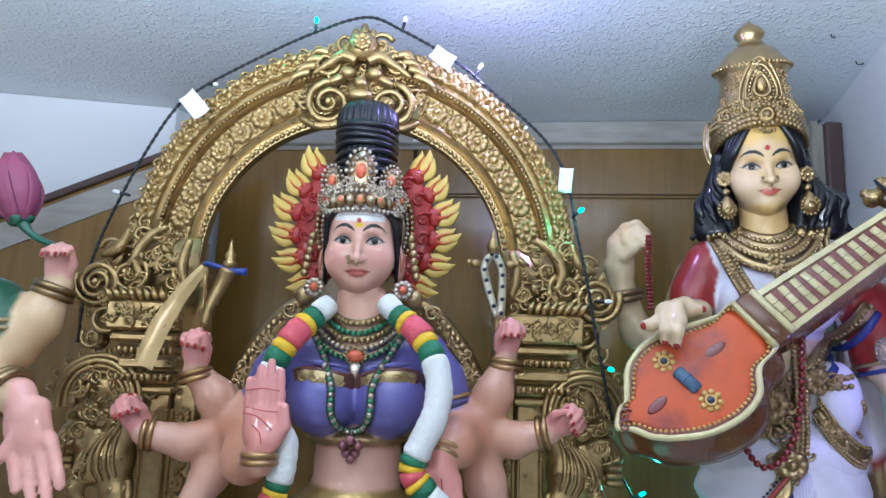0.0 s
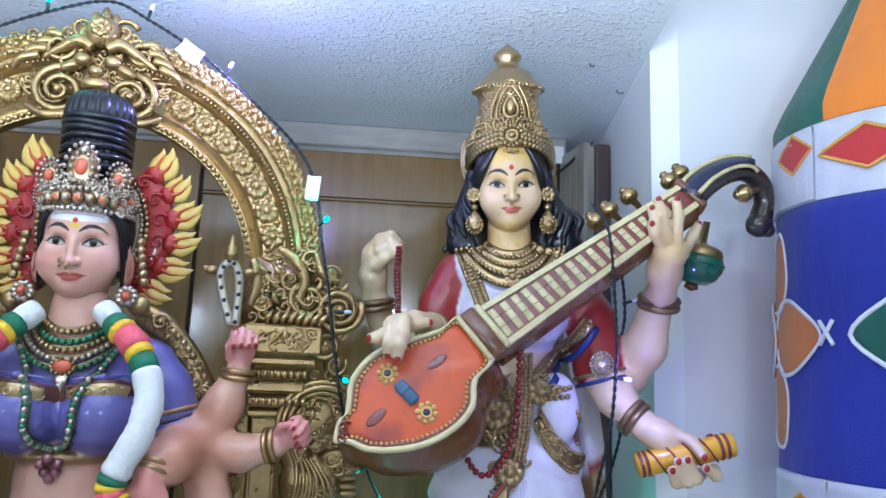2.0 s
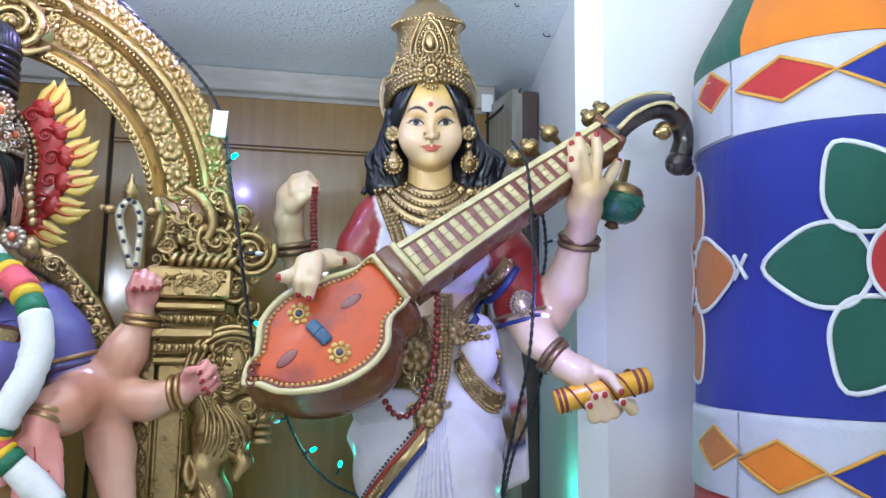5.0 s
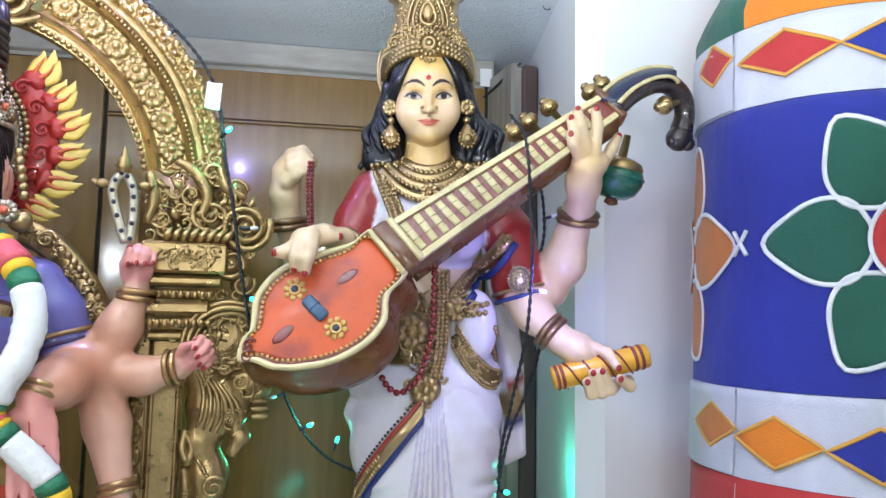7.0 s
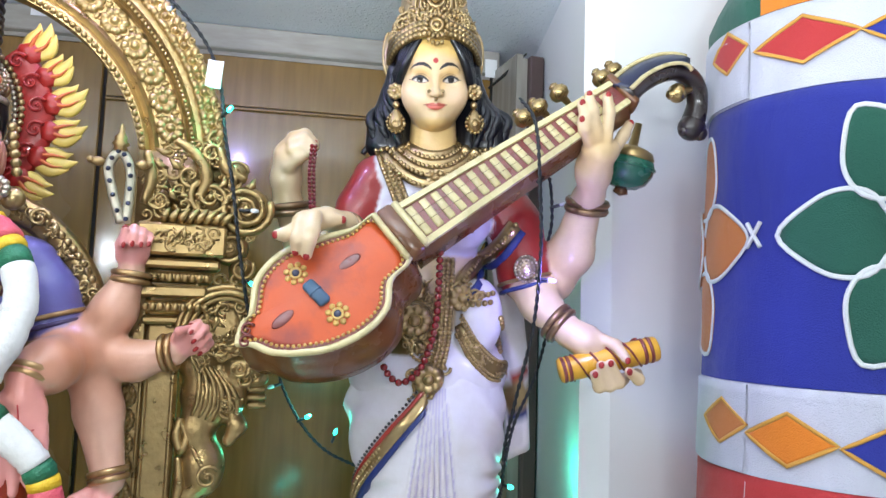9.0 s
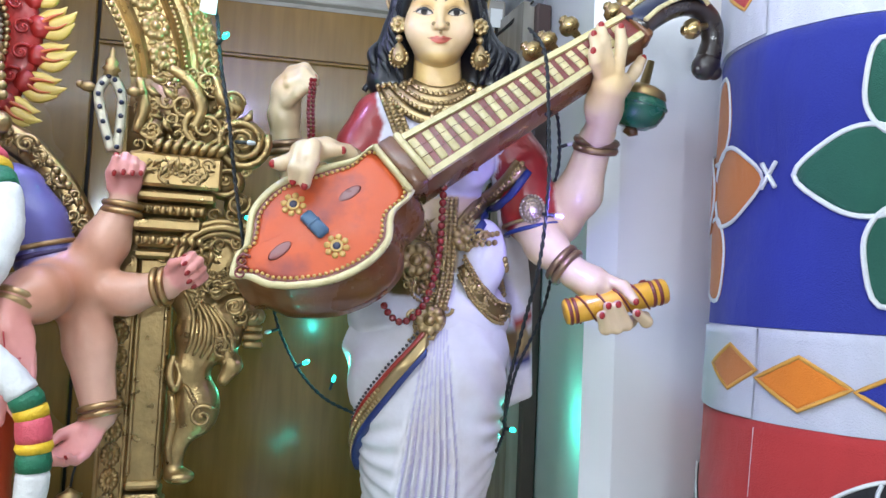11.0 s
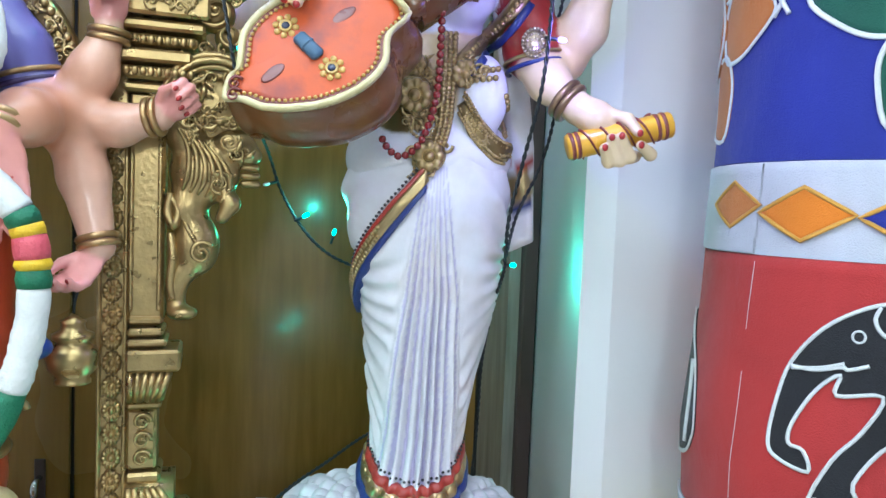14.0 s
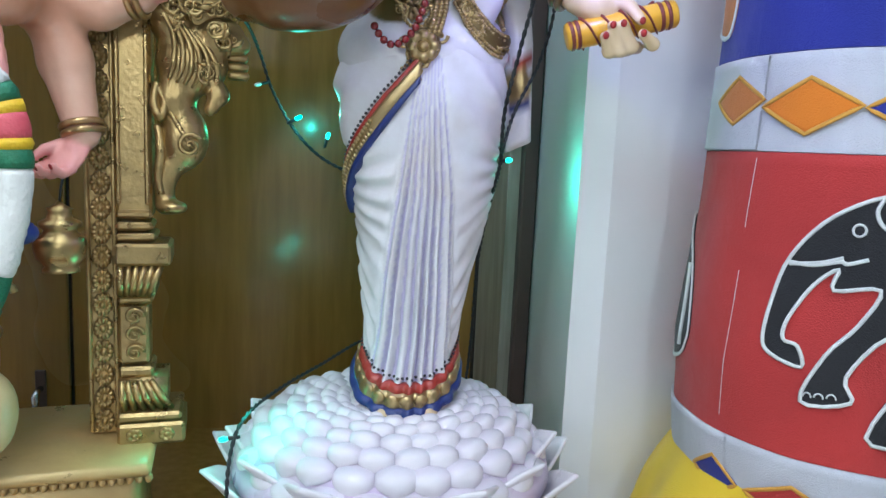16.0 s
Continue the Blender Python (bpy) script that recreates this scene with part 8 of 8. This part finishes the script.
for e, path in ((1, [(0.040, -0.045, 1.735), (0.066, -0.065, 1.710), (0.094, -0.085, 1.686), (0.116, -0.105, 1.650), (0.125, -0.116, 1.610), (0.118, -0.126, 1.568), (0.100, -0.130, 1.530), (0.092, -0.130, 1.495), (0.124, -0.130, 1.46), (0.160, -0.130, 1.42), (0.172, -0.130, 1.38), (0.174, -0.130, 1.32), (0.166, -0.130, 1.27), (0.152, -0.130, 1.22), (0.13, -0.13, 1.17), (0.10, -0.13, 1.13)]), (-1, [(-0.044, -0.045, 1.730), (-0.066, -0.065, 1.705), (-0.090, -0.085, 1.676), (-0.110, -0.095, 1.640), (-0.118, -0.098, 1.600), (-0.106, -0.10, 1.555), (-0.088, -0.10, 1.525), (-0.092, -0.10, 1.480), (-0.11, -0.10, 1.42), (-0.13, -0.10, 1.33), (-0.135, -0.10, 1.22), (-0.12, -0.10, 1.10)])):
    pts = smooth_path(path, 10)
    d = np.r_[0, np.cumsum(np.linalg.norm(np.diff(pts, axis=0), axis=1))]
    marks = [(0.0, "w", 0.9), (0.030, "g", 1.0), (0.048, "y", 1.02), (0.060, "p", 1.05), (0.094, "y", 1.02), (0.108, "g", 1.0), (0.130, "w", 1.0), (0.272, "g", 0.97), (0.283, "y", 1.0), (0.291, "p", 1.0), (0.305, "y", 1.0), (0.314, "g", 1.0), (0.330, "w", 0.95), (0.395, "g", 0.95), (0.412, "y", 1.0), (0.424, "p", 1.0), (0.450, "y", 1.0), (0.462, "g", 1.0), (0.482, "w", 0.9), (0.60, "g", 0.9), (d[-1], "", 0)]
    if e < 0:
        marks = [(q if q < 0.2 or not c else q + (0.025 if q < 0.35 else 0.055), c, k) for q, c, k in marks]
    for (s0, c, k), (s1, _, _) in zip(marks, marks[1:]):
        if s0 >= d[-1]:
            break
        s1 = min(s1, d[-1])
        q = np.linspace(s0, s1, max(3, int((s1 - s0) / 0.005)))
        rad = [0.0192 * k * (1 + 0.022 * math.sin(s * 390) + 0.03 * math.sin(s * 141 + e) + 0.02 * math.sin(s * 733)) * (0.93 if i in (0, len(q) - 1) else 1) for i, s in enumerate(q)]
        Geo().tube(np.c_[[np.interp(q, d, pts[:, i]) for i in range(3)]].T, rad, n=14).obj("segment", G_COL[c], garland)

sword = empty("sword", "golden curved sword with a blue guard held by the statue", "sword")
sword.matrix_world = D_POSE
rows = []
for t in np.linspace(0, 1, 12):
    c = np.array((-0.316 + 0.030 * t + 0.048 * t * t, -0.045, 1.627 + 0.152 * t))
    w = np.interp(t, [0, 0.1, 0.5, 0.85, 1], [0.0150, 0.0165, 0.0150, 0.0100, 0.0075])
    nrm = unit((0.85, 0, -0.38 - 0.20 * t))
    rows.append([c + nrm * w, c + np.array((0, -0.004, 0)), c - nrm * w, c + np.array((0, 0.004, 0))])
Geo().grid(rows, wrap=True, cap=True).obj("blade", M_GOLD_PALE, sword, "flat golden blade", sharp=35)
Geo().tube(smooth_path([(-0.236, -0.03, 1.69), (-0.230, -0.028, 1.72), (-0.216, -0.026, 1.755), (-0.207, -0.026, 1.778)], 5), [0.007, 0.009, 0.011, 0.015], n=12).obj("handle", M_GOLD, sword)
Geo().tube(smooth_path([(-0.243, -0.03, 1.787), (-0.225, -0.03, 1.783), (-0.200, -0.03, 1.777), (-0.178, -0.03, 1.775)], 5), [0.0045, 0.0045, 0.005, 0.006], n=8).obj("guard", mat("blue_enamel", (0.02, 0.04, 0.25), 0.3), sword, "blue guard")
Geo().lathe([(0.009, 1.786), (0.011, 1.795), (0.006, 1.80), (0.009, 1.808), (0.004, 1.815), (0.003, 1.826), (0.001, 1.832)], (-0.206, -0.026, -0.006), n=12).obj("pommel", M_GOLD, sword)

noose = empty("ritual_loop", "golden loop set with blue beads held by the statue", "ornament")
noose.matrix_world = D_POSE
loop = smooth_path([(0.214, -0.010, 1.722), (0.200, -0.008, 1.765), (0.193, -0.006, 1.800), (0.206, -0.006, 1.822), (0.220, -0.006, 1.800), (0.222, -0.008, 1.765), (0.220, -0.010, 1.722)], 8)
Geo().tube(loop, 0.0065, n=8, squash=(1, 0.6)).obj("loop", mat("tarnished_silver", (0.55, 0.50, 0.38), 0.35, 0.6, vary=0.25, scale=60), noose)
stud = None
for p in loop[3::4]:
    m = Matrix.Translation(p + np.array((0, -0.005, 0)))
    if stud is None:
        stud = Geo().ball((0, 0, 0), 0.0034, nu=8, nv=6).obj("stud", M_NAVY, noose, "dark blue stud")
        stud.matrix_basis = m
    else:
        share("stud", stud, m, noose)
Geo().lathe([(0.010, 1.823), (0.008, 1.829), (0.012, 1.832), (0.007, 1.838), (0.009, 1.842), (0.004, 1.848), (0.003, 1.858), (0.001, 1.862)], (0.206, -0.006, 0), n=14).obj("finial", M_GOLD, noose)
for e in (-1, 1):
    Geo().ball((0.207 + 0.028 * e, -0.004, 1.806), (0.010, 0.006, 0.007)).ball((0.207 + 0.038 * e, -0.004, 1.808), 0.005).obj("wing", M_GOLD, noose)

pot = empty("water_pot", "small round brass pot hanging from the statue's hand", "pot")
pot.matrix_world = D_POSE @ Matrix.Translation((0.200, -0.045, 0))
Geo().lathe([(0.010, 1.206), (0.021, 1.208), (0.021, 1.212), (0.018, 1.215), (0.028, 1.226), (0.031, 1.240), (0.029, 1.250), (0.021, 1.256), (0.018, 1.260), (0.024, 1.264), (0.024, 1.270), (0.015, 1.274), (0.013, 1.282), (0.015, 1.286), (0.006, 1.291), (0.002, 1.296)], n=24).obj("body", M_BRASS, pot)
Geo().tube([(0, 0, 1.290), (0.002, -0.002, 1.31), (0.006, -0.006, 1.325)], 0.0015, n=6).obj("cord", M_CABLE, pot)


# ---- third statue, partly seen, holding a lotus bud ----
def third_statue():
    g = Geo()
    skin, green = (0.74, 0.52, 0.30, 0), (0.012, 0.10, 0.045, 0)
    f = Field((-0.98, -0.30, 1.28), (-0.40, 0.16, 1.96), 0.0045)
    f.ell((-0.80, 0.0, 1.60), (0.095, 0.065, 0.14), green, 0.03)
    f.cap((-0.80, 0.0, 1.70), (-0.80, 0.0, 1.80), 0.045, 0.038, skin, 0.02)
    f.ell((-0.80, -0.01, 1.88), (0.056, 0.062, 0.075), skin, 0.02)
    f.ell((-0.80, 0.0, 1.40), (0.11, 0.08, 0.12), (0.40, 0.05, 0.04, 0), 0.03)
    f.chain([(-0.72, 0.0, 1.72), (-0.668, -0.03, 1.70), (-0.655, -0.045, 1.668)], [0.045, 0.048, 0.046], green, 0.02)
    f.chain([(-0.650, -0.045, 1.655), (-0.628, -0.042, 1.650), (-0.600, -0.030, 1.690), (-0.580, -0.020, 1.742)], [0.034, 0.037, 0.033, 0.023], skin, 0.02)
    f.chain([(-0.70, -0.03, 1.64), (-0.63, -0.10, 1.600), (-0.560, -0.135, 1.582)], [0.038, 0.034, 0.025], skin, 0.02)
    nails = Geo()
    palm = (0.80, 0.40, 0.33, 0)
    hand(f, nails, frame_at((-0.580, -0.020, 1.746), (0.0, -0.1, 1), (0.2, -1, 0.1), 0.100), palm, 1, (0.8, 0.85, 0.8, 0.75), (0.22, -0.2, 0.55), palm)
    hand(f, nails, frame_at((-0.545, -0.142, 1.580), (0.42, -0.15, -1.0), (0, -1, 0), 0.150), palm, -1, (0.05, 0.05, 0.06, 0.07), (-0.34, -0.05, 0.50), palm, 0.7, None)
    f.skin(g)
    g.v, g.c = g.v + nails.v, g.c + nails.c
    g.f += [tuple(i + g.n for i in q) for q in nails.f]
    g.n += nails.n
    bangle(g, (-0.583, -0.022, 1.735), (0.3, 0.1, 1), 0.027, 0.006, (0.30, 0.20, 0.09, 1), 2, 0.011)
    bangle(g, (-0.570, -0.132, 1.588), (1, -0.4, -0.3), 0.029, 0.006, (0.30, 0.20, 0.09, 1), 2, 0.011)
    bangle(g, (-0.652, -0.045, 1.664), (0.3, -0.2, -1), 0.048, 0.005, GOLD, 2, 0.012)
    for e in (-1, 1):
        g.lathe([(0.10, 0.72), (0.12, 0.9), (0.13, 1.2), (0.11, 1.42)], (-0.80, 0, 0), (0.38, 0.05, 0.04, 0), 32) if e > 0 else None
    g.lathe([(0.062, 1.90), (0.066, 1.94), (0.05, 2.02), (0.03, 2.08), (0.004, 2.12)], (-0.80, 0, 0), GOLD, 28)
    ob = g.obj("statue", M_PAINT, None, paint=True)
    ob.matrix_world = pose(0, 1.20, 0)
    tagged(ob, "painted statue in green with one raised hand and open palm", "statue")


third_statue()
bud = empty("lotus_bud", "pink lotus bud held in the statue's raised hand", "flower")
bud.matrix_world = pose(-0.655, 1.19, 1.845, 0, -14, 0)
M_PINK = mat("pink_petals", (0.32, 0.07, 0.14), 0.45, vary=0.35, scale=24, relief=0.2)
rows = []
for k in range(5):
    a = 2 * math.pi * k / 5
    rr = []
    for t in np.linspace(0, 1, 10):
        w = 0.030 * math.sin(math.pi * (0.12 + 0.85 * t) ** 0.9)
        r = 0.010 + 0.030 * math.sin(math.pi * (0.08 + 0.75 * t)) - 0.012 * t
        rr.append([(w * s, r - 0.008 * s * s, 0.115 * t) for s in np.linspace(-1, 1, 7)] + [(w * s * 0.98, r - 0.004 - 0.008 * s * s, 0.115 * t) for s in np.linspace(1, -1, 7)])
    Geo().grid(rr, wrap=True, cap=True, m=np.array(Matrix.Rotation(a, 4, "Z"))).obj("petal", M_PINK, bud)
Geo().tube(smooth_path([(0, 0, 0.006), (0.012, -0.002, -0.02), (0.034, -0.006, -0.04), (0.070, -0.016, -0.062)], 5), [0.012, 0.006, 0.005, 0.005], n=8).obj("stem", M_GREEN, bud)
for k in range(4):
    Geo().ball((0.010 * math.cos(1.57 * k), 0.010 * math.sin(1.57 * k), 0.004), (0.012, 0.012, 0.010), nu=8, nv=6).obj("sepal", M_GREEN, bud)


# ---- string of lights along the arch and round the statues ----
def cable_thing(name, label, paths, bulbs, twigs=()):
    ob = empty(name, label, "string lights")
    for path in paths:
        pts = smooth_path(path, 14)
        d = np.r_[0, np.cumsum(np.linalg.norm(np.diff(pts, axis=0), axis=1))]
        q = np.arange(0, d[-1], 0.004)
        mid = np.c_[[np.interp(q, d, pts[:, i]) for i in range(3)]].T
        t = np.gradient(mid, axis=0)
        s = np.array([unit(np.cross(v, (0.2, -1, 0.1))) for v in t])
        k = np.array([unit(np.cross(u, v)) for u, v in zip(s, t)])
        for ph in (0, math.pi):
            a = q / 0.0125 * 2 * math.pi * 0.5 + ph
            Geo().tube(mid + 0.0015 * (np.cos(a)[:, None] * s + np.sin(a)[:, None] * k), 0.0017, n=6).obj("wire", M_CABLE, ob)
    for at, d, lit in [(b[0], b[1], b[2]) for b in bulbs]:
        m = Matrix(frame_at(at, d, (0.1, -1, 0.2)).tolist())
        sock = Geo().lathe([(0.0022, -0.003), (0.0026, 0.0), (0.0028, 0.012), (0.0020, 0.014)], n=10).obj("socket", M_CABLE, ob)
        sock.matrix_basis = m
        b = Geo().lathe([(0.0020, 0.013), (0.0034, 0.0155), (0.0036, 0.021), (0.0024, 0.0245), (0.0004, 0.0258)], n=10).obj("bulb", lit, sock)
    return ob


ARCH_LINE = [(-0.556, 1.215, 1.66), (-0.550, 1.215, 1.784), (-0.506, 1.215, 1.918), (-0.452, 1.215, 2.033), (-0.409, 1.212, 2.082), (-0.318, 1.215, 2.143), (-0.215, 1.215, 2.200), (-0.129, 1.220, 2.234), (-0.064, 1.212, 2.207), (0.021, 1.210, 2.159), (0.090, 1.210, 2.104), (0.179, 1.212, 2.025), (0.218, 1.212, 1.957), (0.234, 1.205, 1.860), (0.248, 1.198, 1.790), (0.263, 1.196, 1.696), (0.281, 1.20, 1.606), (0.300, 1.24, 1.56), (0.325, 1.38, 1.55), (0.345, 1.45, 1.520), (0.363, 1.45, 1.468), (0.396, 1.45, 1.409), (0.438, 1.45, 1.363), (0.486, 1.45, 1.336), (0.56, 1.43, 1.31)]
cable_thing("string_lights", "black twisted cable with small green lights along the arch", [ARCH_LINE], [
    ((-0.215, 1.213, 2.202), (0, 0, 1), M_LED), ((-0.066, 1.210, 2.210), (0.2, 0, 1), M_PLASTIC), ((0.060, 1.208, 2.128), (0.5, -0.2, 1), M_LED_BLUE), ((0.228, 1.205, 1.892), (0.4, -0.6, 0.3), M_LED),
    ((-0.385, 1.208, 2.095), (0.6, -0.5, -0.2), M_PLASTIC), ((-0.500, 1.210, 1.90), (-1, -0.2, 0.2), M_PLASTIC), ((0.262, 1.192, 1.752), (1, -0.2, 0), M_PLASTIC), ((0.276, 1.198, 1.65), (0.3, -0.8, -0.2), M_LED), ((0.150, 1.206, 2.045), (-0.2, -0.8, -0.5), M_PLASTIC),
    ((0.392, 1.448, 1.412), (0.7, -0.3, 0.4), M_LED), ((0.455, 1.448, 1.375), (0.2, -0.3, 0.9), M_LED), ((0.358, 1.450, 1.478), (-1, -0.2, -0.3), M_PLASTIC)])
cable_thing("string_lights", "black twisted cable with green lights hanging beside the statue", [
    [(0.640, 1.060, 1.93), (0.647, 1.020, 1.882), (0.652, 1.012, 1.787), (0.654, 1.010, 1.700), (0.650, 1.02, 1.600), (0.640, 1.045, 1.508), (0.634, 1.070, 1.430), (0.652, 1.12, 1.360), (0.672, 1.20, 1.300), (0.680, 1.26, 1.20), (0.69, 1.30, 1.05), (0.69, 1.33, 0.90)],
    [(0.652, 1.02, 1.80), (0.69, 1.08, 1.82), (0.735, 1.15, 1.834), (0.745, 1.16, 1.766), (0.735, 1.17, 1.69), (0.755, 1.19, 1.60), (0.740, 1.20, 1.516), (0.70, 1.19, 1.44), (0.66, 1.14, 1.37)]],
    [((0.652, 1.112, 1.366), (0.1, -1, 0.1), M_LED), ((0.652, 1.014, 1.665), (1, -0.2, -0.1), M_LED_BLUE), ((0.742, 1.155, 1.79), (0.6, -0.5, 0.2), M_PLASTIC)])
cable_thing("string_lights", "black cable with green lights lying on the lotus pedestal", [
    [(0.60, 1.50, 1.03), (0.51, 1.40, 1.030), (0.448, 1.34, 1.018), (0.369, 1.25, 1.010), (0.315, 1.16, 1.006), (0.292, 1.12, 0.975), (0.285, 1.10, 0.90), (0.29, 1.12, 0.75)]],
    [((0.330, 1.176, 1.006), (0.1, -1, 0.2), M_LED), ((0.300, 1.13, 0.985), (-1, -0.2, 0.0), M_LED)])
for x, y, z, w, h, rz, tilt in ((-0.405, 1.203, 2.056, 0.030, 0.044, 0, -42), (0.004, 1.203, 2.158, 0.040, 0.026, 0, 34), (0.213, 1.197, 1.950, 0.022, 0.040, 0, 4)):
    ob = Geo().grid([[(w * (s - 0.5), 0.004 * math.sin(3 * t + s) - 0.004 * (s - 0.5) ** 2 * 4, h * (t - 0.5)) for s in np.linspace(0, 1, 6)] + [(w * (s - 0.5), 0.0012 + 0.004 * math.sin(3 * t + s) - 0.004 * (s - 0.5) ** 2 * 4, h * (t - 0.5)) for s in np.linspace(1, 0, 6)] for t in np.linspace(0, 1, 6)], wrap=True, cap=True).obj("tape_strip", M_TAPE)
    ob.matrix_world = pose(x, y, z) @ Matrix.Rotation(radians(tilt), 4, "Y")
    tagged(ob, "strip of white tape holding the cable to the arch", "tape", "tape strips")

# light that lit bulbs throw near them; the x 0.83 lamp is added, bulbless
TEAL, VIOLET_L = (0.05, 1.0, 0.72), (0.42, 0.36, 1.0)
for at, w, c in (((0.236, 1.185, 1.900), 0.22, TEAL), ((0.414, 1.435, 1.428), 0.8, TEAL), ((0.83, 1.34, 1.335), 0.30, TEAL), ((0.318, 1.150, 1.022), 0.20, TEAL), ((0.275, 1.13, 0.985), 0.16, TEAL), ((0.072, 1.195, 2.155), 3.2, VIOLET_L), ((-0.215, 1.205, 2.232), 0.25, TEAL), ((0.690, 0.990, 1.668), 1.1, (0.26, 0.20, 1.0))):
    point_lamp("glow_lamp", at, w, c)

# dark metal ornament hanging high beside the drum
orn = empty("hanging_ornament", "dark silver beaded ornament hanging beside the drum", "ornament", (1.37, 1.0, 0))
M_SILVER = mat("dark_silver", (0.16, 0.16, 0.17), 0.3, 0.8, vary=0.3, scale=40)
for k in range(5):
    Geo().lathe([(0.002, 0.0), (0.013, 0.004), (0.017, 0.014), (0.013, 0.024), (0.004, 0.028)], (0.004 * (k % 2), 0, 2.30 + 0.028 * k), n=14).obj("bead", M_SILVER, orn)
Geo().tube([(0.002, 0, 2.30), (0.002, 0, 2.47), (0.002, 0, 2.90)], 0.002, n=6).obj("cord", M_CABLE, orn)
